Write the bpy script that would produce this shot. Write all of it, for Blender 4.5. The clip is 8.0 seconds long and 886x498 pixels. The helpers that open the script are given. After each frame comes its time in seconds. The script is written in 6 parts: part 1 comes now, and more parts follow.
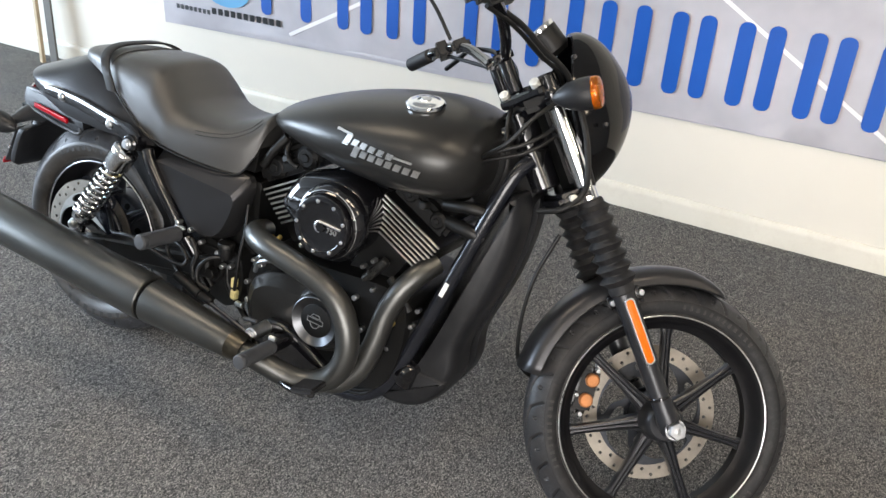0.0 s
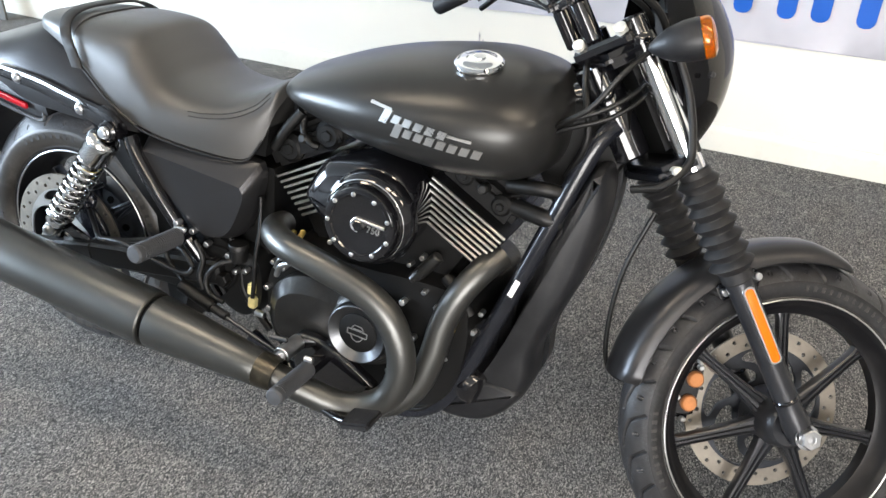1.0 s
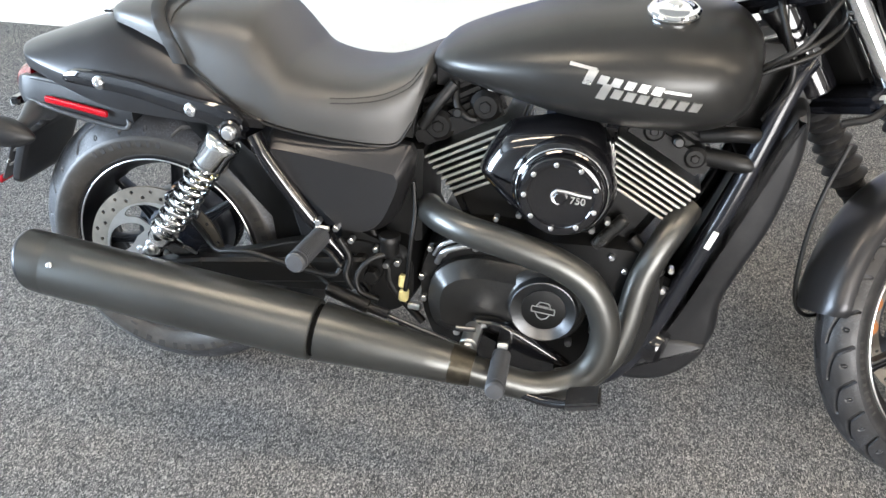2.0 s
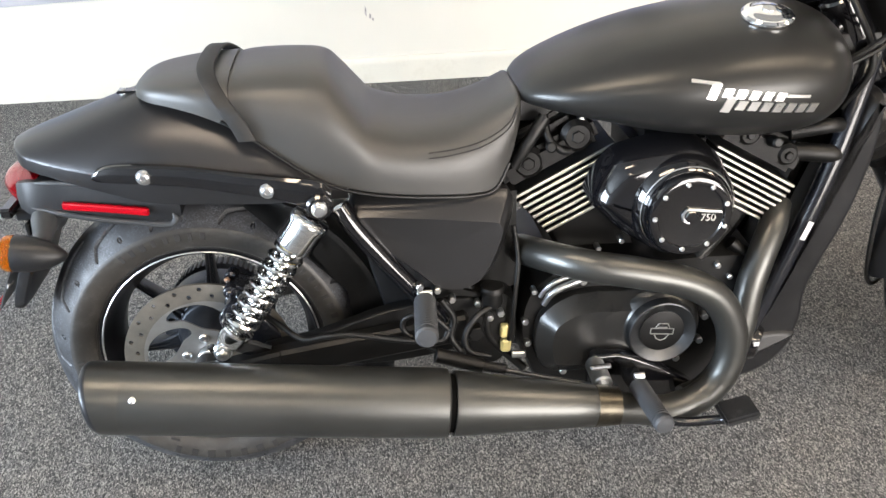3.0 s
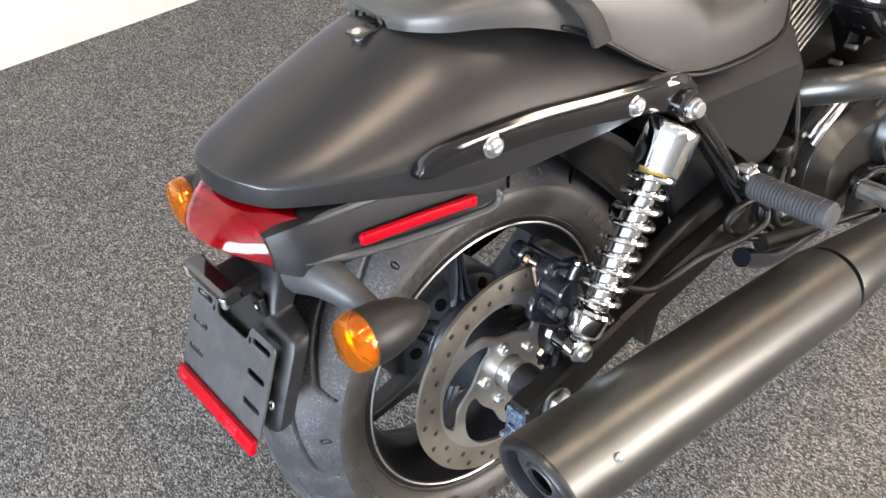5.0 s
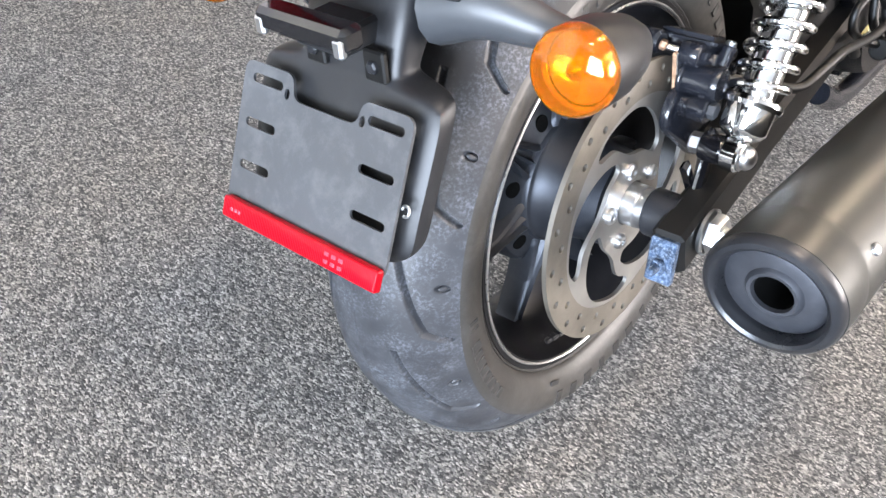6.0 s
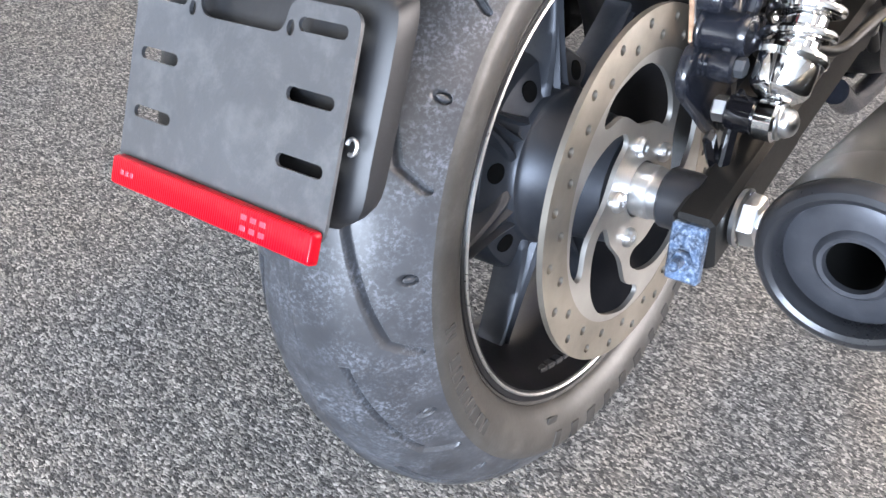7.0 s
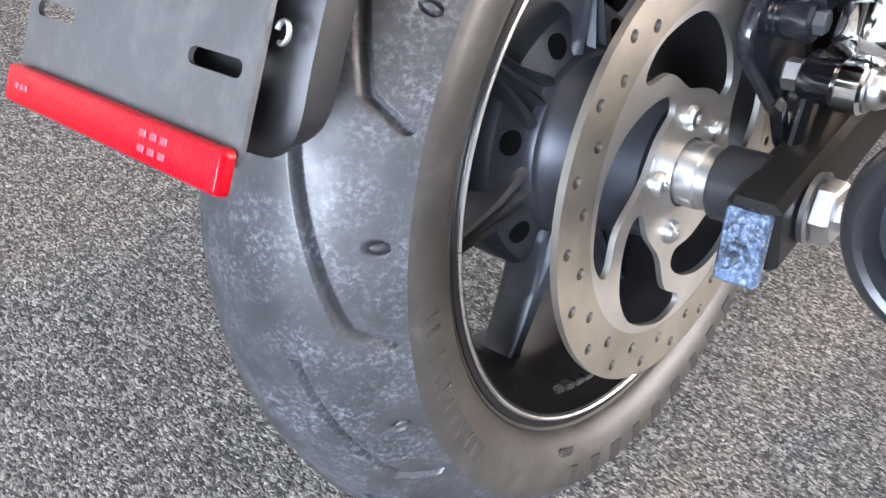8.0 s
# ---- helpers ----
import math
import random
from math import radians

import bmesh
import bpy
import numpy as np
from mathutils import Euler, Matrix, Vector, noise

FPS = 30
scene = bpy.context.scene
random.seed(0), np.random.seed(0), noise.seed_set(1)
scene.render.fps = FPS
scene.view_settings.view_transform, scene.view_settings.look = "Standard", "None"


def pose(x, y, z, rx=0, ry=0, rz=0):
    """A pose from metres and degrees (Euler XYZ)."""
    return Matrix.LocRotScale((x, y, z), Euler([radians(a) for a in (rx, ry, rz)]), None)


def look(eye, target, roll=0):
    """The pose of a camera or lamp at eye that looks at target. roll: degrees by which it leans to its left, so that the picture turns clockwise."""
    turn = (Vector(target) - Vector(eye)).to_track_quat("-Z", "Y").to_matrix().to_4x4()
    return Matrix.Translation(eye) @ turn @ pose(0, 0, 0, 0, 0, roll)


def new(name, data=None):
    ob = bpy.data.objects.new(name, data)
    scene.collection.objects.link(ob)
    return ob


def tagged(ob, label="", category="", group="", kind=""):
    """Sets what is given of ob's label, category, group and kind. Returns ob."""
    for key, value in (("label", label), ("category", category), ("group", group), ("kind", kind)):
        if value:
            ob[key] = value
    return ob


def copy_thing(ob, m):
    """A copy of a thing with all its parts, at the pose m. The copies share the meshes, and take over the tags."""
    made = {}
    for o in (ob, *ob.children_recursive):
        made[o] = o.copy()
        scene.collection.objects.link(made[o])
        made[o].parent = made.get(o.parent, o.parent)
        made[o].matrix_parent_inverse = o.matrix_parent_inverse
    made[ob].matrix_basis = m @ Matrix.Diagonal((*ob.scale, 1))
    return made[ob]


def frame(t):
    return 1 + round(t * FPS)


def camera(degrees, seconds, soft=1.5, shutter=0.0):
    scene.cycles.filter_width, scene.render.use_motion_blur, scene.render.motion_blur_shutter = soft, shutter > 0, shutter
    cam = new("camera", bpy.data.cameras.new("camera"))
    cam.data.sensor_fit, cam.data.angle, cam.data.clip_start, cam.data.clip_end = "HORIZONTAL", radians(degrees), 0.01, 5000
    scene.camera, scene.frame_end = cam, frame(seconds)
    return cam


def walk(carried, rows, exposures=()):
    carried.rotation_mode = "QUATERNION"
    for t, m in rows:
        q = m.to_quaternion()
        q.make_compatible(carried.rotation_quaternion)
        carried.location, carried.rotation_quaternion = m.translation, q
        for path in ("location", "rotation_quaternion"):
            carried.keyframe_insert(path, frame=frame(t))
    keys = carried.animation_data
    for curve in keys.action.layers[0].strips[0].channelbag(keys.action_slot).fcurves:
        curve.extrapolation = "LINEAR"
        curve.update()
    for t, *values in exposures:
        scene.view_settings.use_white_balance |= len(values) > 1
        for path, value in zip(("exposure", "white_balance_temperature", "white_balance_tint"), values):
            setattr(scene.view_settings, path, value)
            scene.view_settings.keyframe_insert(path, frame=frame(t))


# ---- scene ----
cam = camera(53.8, 8.0, soft=1.5)
PATH = [
    (0, (1.749, -1.462, 1.473), (0.984, 0.108, 0.5), 3.8),
    (0.5, (1.625, -1.325, 1.439), (0.892, 0.221, 0.403), 2.5),
    (1, (1.448, -1.2, 1.416), (0.774, 0.303, 0.281), 0.3),
    (1.5, (1.163, -1.285, 1.403), (0.641, 0.258, 0.243), -1.3),
    (1.7, (1.045, -1.319, 1.397), (0.588, 0.22, 0.204), -1.6),
    (2.8, (0.436, -1.171, 1.403), (0.465, 0.397, 0.162), -0.0),
    (3, (0.313, -1.2, 1.409), (0.458, 0.378, 0.189), -0.9),
    (3.5, (0.024, -1.113, 1.37), (0.372, 0.428, 0.144), -1.4),
    (4, (-0.191, -0.9, 1.359), (0.403, 0.543, 0.109), -2.2),
    (4.2, (-0.299, -0.828, 1.337), (0.402, 0.546, 0.064), -1.6),
    (5.3, (-0.566, -0.418, 1.129), (0.434, 0.58, -0.286), 2.9),
    (5.5, (-0.595, -0.368, 1.057), (0.454, 0.58, -0.358), 4.8),
    (5.7, (-0.613, -0.316, 0.979), (0.473, 0.557, -0.456), 5.9),
    (6, (-0.657, -0.294, 0.88), (0.499, 0.548, -0.518), 5.8),
    (6.5, (-0.632, -0.278, 0.799), (0.609, 0.592, -0.506), 5.6),
    (7, (-0.581, -0.253, 0.71), (0.697, 0.626, -0.552), 5.9),
    (7.5, (-0.529, -0.232, 0.616), (0.744, 0.698, -0.615), 6.4),
    (8, (-0.496, -0.237, 0.604), (0.754, 0.757, -0.599), 6.7),
]
EXPOSURES = [
    (0.0, 0.02, 6500, 13), (1.0, 0.48, 6400, 12), (1.7, 0.76, 6350, 12), (2.8, 0.65, 6550, 13), (3.5, 0.33, 7050, 15), (4.2, 0.52, 7100, 16),
    (5.4, 0.95, 6900, 17), (6.2, 1.28, 6600, 17), (6.7, 1.28, 6550, 17), (7.3, 1.14, 6650, 19), (8.0, 1.12, 6700, 19)]
walk(cam, [(t, look(eye, target, roll)) for t, eye, target, roll in PATH], EXPOSURES)

# ---- world, light ----
world = bpy.data.worlds.new("sky")
scene.world = world
world.use_nodes = True
wn = world.node_tree.nodes
sky = wn.new("ShaderNodeTexSky")
sky.sky_type = 'NISHITA'
sky.sun_disc = False
sky.sun_elevation, sky.sun_rotation = radians(40), radians(250)
world.node_tree.links.new(sky.outputs[0], wn["Background"].inputs[0])
wn["Background"].inputs[1].default_value = 0.1

WALL_Y, ROOM_X0, ROOM_X1, ROOM_Y0, ROOM_H = 1.62, -5.6, 5.2, -4.6, 2.75


def area(name, m, sx, sy, power, color):
    d = bpy.data.lights.new(name, 'AREA')
    d.shape, d.size, d.size_y, d.energy, d.color = 'RECTANGLE', sx, sy, power, color
    o = new(name, d)
    o.matrix_world = m
    return o


# daylight in the two window openings: the side window, and an unseen shop front behind the camera, added to brighten
# the right wall and carpet
area("window_daylight", look((ROOM_X0 + 0.02, -2.2, 1.47), (3, -2.0, 1.1)), 4.2, 1.9, 800, (0.68, 0.84, 1.0))
area("window_daylight", look((3.2, ROOM_Y0 + 0.02, 1.5), (2.6, 3, 1.0)), 3.4, 2.1, 320, (1.0, 0.97, 0.92))


# ---- materials ----
def shader(name):
    m = bpy.data.materials.new(name)
    m.use_nodes = True
    return m, m.node_tree.nodes, m.node_tree.links, m.node_tree.nodes["Principled BSDF"]


def noise_tex(n, l, co, scale, detail=4.0, rough=0.6):
    t = n.new("ShaderNodeTexNoise")
    t.inputs["Scale"].default_value, t.inputs["Detail"].default_value, t.inputs["Roughness"].default_value = scale, detail, rough
    l.new(co, t.inputs["Vector"])
    return t.outputs["Fac"]


def ramp(n, l, fac, stops):
    r = n.new("ShaderNodeValToRGB")
    e = r.color_ramp.elements
    while len(e) < len(stops):
        e.new(0.5)
    for el, (p, c) in zip(e, stops):
        el.position = p
        el.color = (*c, 1) if len(c) == 3 else (c[0], c[0], c[0], 1)
    l.new(fac, r.inputs[0])
    return r.outputs[0]


def mat(name, base, rough=0.5, metal=0.0, vary=0.15, scale=6.0, grain=180.0, bump=0.05, rvary=0.12, coat=0.0, dust=0.0, dust_color=(0.35, 0.34, 0.32), spec=0.5):
    """A painted, cast or moulded surface: base colour that varies in broad patches, grain in gloss and relief, and dust."""
    m, n, l, b = shader(name)
    co = n.new("ShaderNodeTexCoord").outputs["Object"]
    big, fine = noise_tex(n, l, co, scale), noise_tex(n, l, co, grain, 3.0)
    lo, hi = [c * (1 - vary) for c in base], [min(1, c * (1 + vary)) for c in base]
    col = ramp(n, l, big, [(0.3, lo), (0.7, hi)])
    if dust:
        mask = ramp(n, l, noise_tex(n, l, co, scale * 4, 8.0, 0.75), [(0.48, (0.0,)), (0.78, (dust,))])
        mx = n.new("ShaderNodeMix")
        mx.data_type = 'RGBA'
        l.new(mask, mx.inputs[0])
        l.new(col, mx.inputs[6])
        mx.inputs[7].default_value = (*dust_color, 1)
        col = mx.outputs[2]
    l.new(col, b.inputs["Base Color"])
    rr = n.new("ShaderNodeMapRange")
    rr.inputs["To Min"].default_value, rr.inputs["To Max"].default_value = max(0.02, rough - rvary), min(1, rough + rvary)
    ad = n.new("ShaderNodeMath")
    ad.operation = 'MULTIPLY_ADD'
    ad.inputs[1].default_value = 0.5
    hf = n.new("ShaderNodeMath")
    hf.operation = 'MULTIPLY'
    hf.inputs[1].default_value = 0.5
    l.new(big, hf.inputs[0])
    l.new(fine, ad.inputs[0])
    l.new(hf.outputs[0], ad.inputs[2])
    l.new(ad.outputs[0], rr.inputs["Value"])
    l.new(rr.outputs[0], b.inputs["Roughness"])
    b.inputs["Metallic"].default_value = metal
    b.inputs["Specular IOR Level"].default_value = spec
    b.inputs["Coat Weight"].default_value = coat
    b.inputs["Coat Roughness"].default_value = 0.05
    if bump:
        bp = n.new("ShaderNodeBump")
        bp.inputs["Strength"].default_value, bp.inputs["Distance"].default_value = bump, 0.002
        l.new(fine, bp.inputs["Height"])
        l.new(bp.outputs[0], b.inputs["Normal"])
    return m


def lens(name, color, rough=0.06, clear=0.9):
    m, n, l, b = shader(name)
    co = n.new("ShaderNodeTexCoord").outputs["Object"]
    col = ramp(n, l, noise_tex(n, l, co, 60, 2.0), [(0.3, [c * 0.8 for c in color]), (0.7, color)])
    l.new(col, b.inputs["Base Color"])
    b.inputs["Roughness"].default_value = rough
    b.inputs["Transmission Weight"].default_value = clear
    b.inputs["IOR"].default_value = 1.46
    b.inputs["Specular IOR Level"].default_value = 0.35
    return m


def ribbed(name, color, scale=170.0):
    """A prismatic reflector: a clear glossy face over fine ribs."""
    m, n, l, b = shader(name)
    co = n.new("ShaderNodeTexCoord").outputs["Object"]
    w = n.new("ShaderNodeTexWave")
    w.inputs["Scale"].default_value = scale
    w.inputs["Distortion"].default_value = 0.5
    l.new(co, w.inputs["Vector"])
    l.new(ramp(n, l, w.outputs["Fac"], [(0.2, [c * 0.55 for c in color]), (0.8, color)]), b.inputs["Base Color"])
    b.inputs["Roughness"].default_value = 0.3
    b.inputs["Specular IOR Level"].default_value = 0.12
    b.inputs["Coat Weight"].default_value = 0.08
    b.inputs["Coat Roughness"].default_value = 0.08
    bp = n.new("ShaderNodeBump")
    bp.inputs["Strength"].default_value, bp.inputs["Distance"].default_value = 0.25, 0.001
    l.new(w.outputs["Fac"], bp.inputs["Height"])
    l.new(bp.outputs[0], b.inputs["Normal"])
    return m


DENIM = mat("satin_black_paint", (0.042, 0.042, 0.041), 0.33, 0.7, vary=0.12, scale=3, grain=900, bump=0.004, rvary=0.02, spec=0.35)
FENDER = mat("satin_charcoal_paint", (0.040, 0.040, 0.042), 0.31, 0.7, vary=0.1, scale=3, grain=900, bump=0.003, rvary=0.02, spec=0.35)
GLOSS = mat("gloss_black_enamel", (0.004, 0.004, 0.005), 0.10, vary=0.2, scale=8, grain=60, bump=0.015, rvary=0.05, coat=0.6)
VINYL = mat("black_seat_vinyl", (0.032, 0.0315, 0.030), 0.41, vary=0.15, scale=5, grain=700, bump=0.16, rvary=0.06, spec=0.65)
STRAP = mat("ribbed_black_strap", (0.014, 0.014, 0.014), 0.6, vary=0.2, scale=12, grain=500, bump=0.2, spec=0.35)
PLASTIC = mat("black_moulded_plastic", (0.008, 0.0085, 0.010), 0.44, vary=0.15, scale=7, grain=900, bump=0.05, dust=0.03, spec=0.38)
PLATE = mat("scuffed_black_plate", (0.038, 0.040, 0.044), 0.44, vary=0.18, scale=9, grain=300, bump=0.06, dust=0.12)
GREYPL = mat("grey_moulded_plastic", (0.034, 0.037, 0.041), 0.42, vary=0.1, scale=7, grain=900, bump=0.05)
RUBBER = mat("black_rubber", (0.009, 0.009, 0.010), 0.60, vary=0.2, scale=10, grain=300, bump=0.12, dust=0.06, spec=0.32)
WALLRUB = mat("tyre_sidewall_rubber", (0.031, 0.0285, 0.0255), 0.45, vary=0.2, scale=7, grain=260, bump=0.08, dust=0.10)
LETTER = mat("raised_tyre_lettering", (0.016, 0.015, 0.014), 0.6, vary=0.2, bump=0.05)
CHROME = mat("chrome", (0.78, 0.79, 0.80), 0.09, 1.0, vary=0.06, scale=20, grain=120, bump=0.01, rvary=0.05)
STEEL = mat("zinc_plated_steel", (0.55, 0.56, 0.57), 0.32, 1.0, vary=0.2, scale=30, grain=400, bump=0.06)
DISC = mat("worn_disc_steel", (0.27, 0.245, 0.21), 0.52, 1.0, vary=0.25, scale=14, grain=260, bump=0.06)
CARRIER = mat("brushed_carrier_steel", (0.37, 0.36, 0.34), 0.48, 1.0, vary=0.18, scale=14, grain=500, bump=0.05)
SILVER = mat("machined_rim_edge", (0.68, 0.68, 0.67), 0.30, 1.0, vary=0.12, scale=20, grain=300, bump=0.03)
# the wheel's alloy again, darkened for the shade inside the rim
RIM_SHADED = mat("rim_alloy_shaded", (0.005, 0.005, 0.006), 0.36, 0.0, vary=0.2, scale=8, grain=300, bump=0.04, dust=0.015, spec=0.3)
COVER = mat("satin_black_cast_cover", (0.054, 0.054, 0.053), 0.28, 0.8, vary=0.12, scale=6, grain=900, bump=0.03, rvary=0.05)
SATIN = mat("brushed_satin_ring", (0.10, 0.103, 0.108), 0.33, 0.95, vary=0.12, scale=9, grain=700, bump=0.03)
# lifted and tinted blue for the daylight sheen on rear hub and spokes
RIM = mat("satin_black_cast_alloy", (0.030, 0.034, 0.042), 0.42, 0.55, vary=0.2, scale=8, grain=500, bump=0.05, dust=0.05)
ENGINE = mat("black_wrinkle_engine_paint", (0.005, 0.005, 0.005), 0.42, 0.2, vary=0.2, scale=9, grain=800, bump=0.2, spec=0.35)
FIN = mat("machined_fin_edge", (0.58, 0.575, 0.55), 0.34, 1.0, vary=0.1, scale=25, grain=300, bump=0.04)
DISH = mat("bluish_muffler_dish", (0.050, 0.053, 0.062), 0.44, 0.5, vary=0.25, scale=16, grain=500, bump=0.05, dust=0.05)
CAP = mat("black_end_cap", (0.020, 0.021, 0.024), 0.30, 0.3, vary=0.2, scale=12, grain=500, bump=0.04)
EXHAUST = mat("satin_black_exhaust_coating", (0.086, 0.087, 0.083), 0.35, 0.85, vary=0.12, scale=5, grain=700, bump=0.06, rvary=0.06)
HOSE = mat("black_hose", (0.003, 0.003, 0.003), 0.46, vary=0.2, scale=15, grain=400, bump=0.05, spec=0.35)
BRASS = mat("yellow_passivated_fitting", (0.62, 0.46, 0.14), 0.38, 0.6, vary=0.2, scale=40, bump=0.05)
PADGREY = mat("grey_peg_rubber", (0.032, 0.034, 0.038), 0.6, vary=0.15, scale=30, grain=400, bump=0.1)
ZINC = mat("mottled_zinc_casting", (0.045, 0.075, 0.13), 0.42, 0.35, vary=0.85, scale=90, grain=160, bump=0.6, rvary=0.2, dust=0.55, dust_color=(0.55, 0.62, 0.70))
CONNECT = mat("pale_yellow_plastic", (0.62, 0.54, 0.24), 0.5, vary=0.1, scale=30, bump=0.05)
CASTING = mat("gloss_black_casting", (0.009, 0.010, 0.0135), 0.2, 0.0, vary=0.3, scale=20, grain=250, bump=0.10, rvary=0.1)
RUST = mat("rust_stained_steel", (0.40, 0.24, 0.15), 0.55, 0.4, vary=0.6, scale=60, grain=300, bump=0.15, dust=0.25, dust_color=(0.55, 0.52, 0.48))
DULLZINC = mat("dull_zinc_plating", (0.52, 0.52, 0.48), 0.42, 0.35, vary=0.25, scale=60, grain=300, bump=0.08)
BRONZE = mat("bronze_caliper_piston", (0.42, 0.17, 0.06), 0.45, 0.5, vary=0.25, scale=30, bump=0.05)
# flat near-black that paints the shade in holes and gaps; also on the radiator
DARK = mat("cavity_shade_black", (0.003, 0.003, 0.003), 0.9, vary=0.1, bump=0, spec=0.05)
AMBER = lens("amber_lens", (1.0, 0.35, 0.004), 0.05, 0.90)
RED = lens("red_lens", (0.42, 0.001, 0.007), 0.09, 0.7)
CLAMP = mat("heat_tinted_steel", (0.06, 0.053, 0.040), 0.30, 0.9, vary=0.6, scale=25, grain=300, bump=0.05)
REFLECTOR = mat("silvered_lamp_bowl", (0.88, 0.86, 0.80), 0.16, 1.0, vary=0.1, scale=60, grain=120, bump=0.5)
REDREF = ribbed("red_reflector", (0.40, 0.002, 0.010))
REDMARK = mat("moulded_red_mark", (0.62, 0.03, 0.05), 0.35, vary=0.1, bump=0)
ORANGEREF = ribbed("orange_reflector", (0.88, 0.165, 0.006))
WHITE = mat("white_sticker", (0.72, 0.72, 0.70), 0.5, vary=0.05)


def tyre_material(name, base, worn):
    """Tread rubber: grey wear in speckled patches over broad smudges, with pits in the surface."""
    m, n, l, b = shader(name)
    co = n.new("ShaderNodeTexCoord").outputs["Object"]
    broad = ramp(n, l, noise_tex(n, l, co, 24, 6.0, 0.7), [(0.42, (0.0,)), (0.66, (1.0,))])
    speck = ramp(n, l, noise_tex(n, l, co, 330, 8.0, 0.72), [(0.47, (0.0,)), (0.62, (worn,))])
    both = n.new("ShaderNodeMath")
    both.operation = 'MULTIPLY'
    l.new(broad, both.inputs[0])
    l.new(speck, both.inputs[1])
    tone = ramp(n, l, noise_tex(n, l, co, 22, 6.0), [(0.3, [c * 0.75 for c in base]), (0.7, [c * 1.3 for c in base])])
    mx = n.new("ShaderNodeMix")
    mx.data_type = 'RGBA'
    l.new(both.outputs[0], mx.inputs[0])
    l.new(tone, mx.inputs[6])
    mx.inputs[7].default_value = (0.19, 0.205, 0.235, 1)
    l.new(mx.outputs[2], b.inputs["Base Color"])
    l.new(ramp(n, l, noise_tex(n, l, co, 40, 5.0), [(0.3, (0.36,)), (0.7, (0.58,))]), b.inputs["Roughness"])
    bp = n.new("ShaderNodeBump")
    bp.inputs["Strength"].default_value, bp.inputs["Distance"].default_value = 0.08, 0.0015
    l.new(noise_tex(n, l, co, 260, 4.0), bp.inputs["Height"])
    l.new(bp.outputs[0], b.inputs["Normal"])
    return m


TYRE = tyre_material("worn_tyre_rubber", (0.024, 0.025, 0.028), 0.55)
FRONT_TYRE = tyre_material("front_tyre_rubber", (0.015, 0.015, 0.016), 0.2)


def carpet_material():
    """Loop pile: every tuft has its own tone, fibres run through it, and wear shades the whole."""
    m, n, l, b = shader("speckled_grey_carpet")
    co = n.new("ShaderNodeTexCoord").outputs["Object"]
    mp = n.new("ShaderNodeMapping")
    mp.inputs["Scale"].default_value = (1.0, 0.55, 1.0)
    mp.inputs["Rotation"].default_value = (0, 0, 0.6)
    l.new(co, mp.inputs[0])
    wob = n.new("ShaderNodeTexNoise")
    wob.inputs["Scale"].default_value, wob.inputs["Detail"].default_value = 190, 3
    l.new(mp.outputs[0], wob.inputs["Vector"])
    add = n.new("ShaderNodeMix")
    add.data_type, add.blend_type = 'RGBA', 'ADD'
    add.inputs[0].default_value = 0.006
    l.new(mp.outputs[0], add.inputs[6])
    l.new(wob.outputs["Color"], add.inputs[7])
    vo = n.new("ShaderNodeTexVoronoi")
    vo.inputs["Scale"].default_value = 520
    l.new(add.outputs[2], vo.inputs["Vector"])
    sep = n.new("ShaderNodeSeparateColor")
    l.new(vo.outputs["Color"], sep.inputs[0])
    fib = noise_tex(n, l, mp.outputs[0], 620, 3.0, 0.75)
    av = n.new("ShaderNodeMix")
    av.inputs[0].default_value = 0.42
    l.new(sep.outputs[0], av.inputs[2])
    l.new(fib, av.inputs[3])
    tone = [(0.15, (0.009, 0.009, 0.009)), (0.35, (0.040, 0.039, 0.039)), (0.54, (0.100, 0.097, 0.092)), (0.69, (0.195, 0.187, 0.174)), (0.83, (0.37, 0.352, 0.325))]
    col = ramp(n, l, av.outputs[0], tone)
    mid = ramp(n, l, noise_tex(n, l, co, 45, 3.0), [(0.3, (0.82,)), (0.7, (1.15,))])
    big = ramp(n, l, noise_tex(n, l, co, 2.2, 5.0), [(0.3, (0.88, 0.91, 0.96)), (0.7, (1.08, 1.04, 0.99))])
    for other in (mid, big):
        mx = n.new("ShaderNodeMix")
        mx.data_type, mx.blend_type = 'RGBA', 'MULTIPLY'
        mx.inputs[0].default_value = 1.0
        l.new(col, mx.inputs[6])
        l.new(other, mx.inputs[7])
        col = mx.outputs[2]
    l.new(col, b.inputs["Base Color"])
    b.inputs["Roughness"].default_value = 0.95
    bp = n.new("ShaderNodeBump")
    bp.inputs["Strength"].default_value, bp.inputs["Distance"].default_value = 0.7, 0.003
    bp.invert = True
    l.new(vo.outputs["Distance"], bp.inputs["Height"])
    l.new(bp.outputs[0], b.inputs["Normal"])
    return m


CARPET = carpet_material()
CREAM = mat("cream_wall_paint", (0.63, 0.595, 0.52), 0.7, vary=0.03, scale=1.5, grain=140, bump=0.05, rvary=0.05)
TRIM = mat("scuffed_white_trim_paint", (0.62, 0.59, 0.51), 0.45, vary=0.05, scale=5, grain=200, bump=0.04, dust=0.35, dust_color=(0.42, 0.37, 0.30))
# unseen ceiling, kept grey to weaken fill light and reflections from above
CEIL = mat("unseen_ceiling_grey", (0.42, 0.415, 0.40), 0.9, vary=0.06, bump=0.1)
# for the unseen walls: dark so that they bounce less light onto the motorcycle
UNSEEN_DARK = mat("unseen_wall_dark", (0.17, 0.16, 0.15), 0.7, vary=0.05, scale=1.5, grain=140, bump=0.05, rvary=0.05)
BANNER = mat("printed_grey_vinyl", (0.385, 0.375, 0.40), 0.42, vary=0.16, scale=2.5, grain=25, bump=0.02)
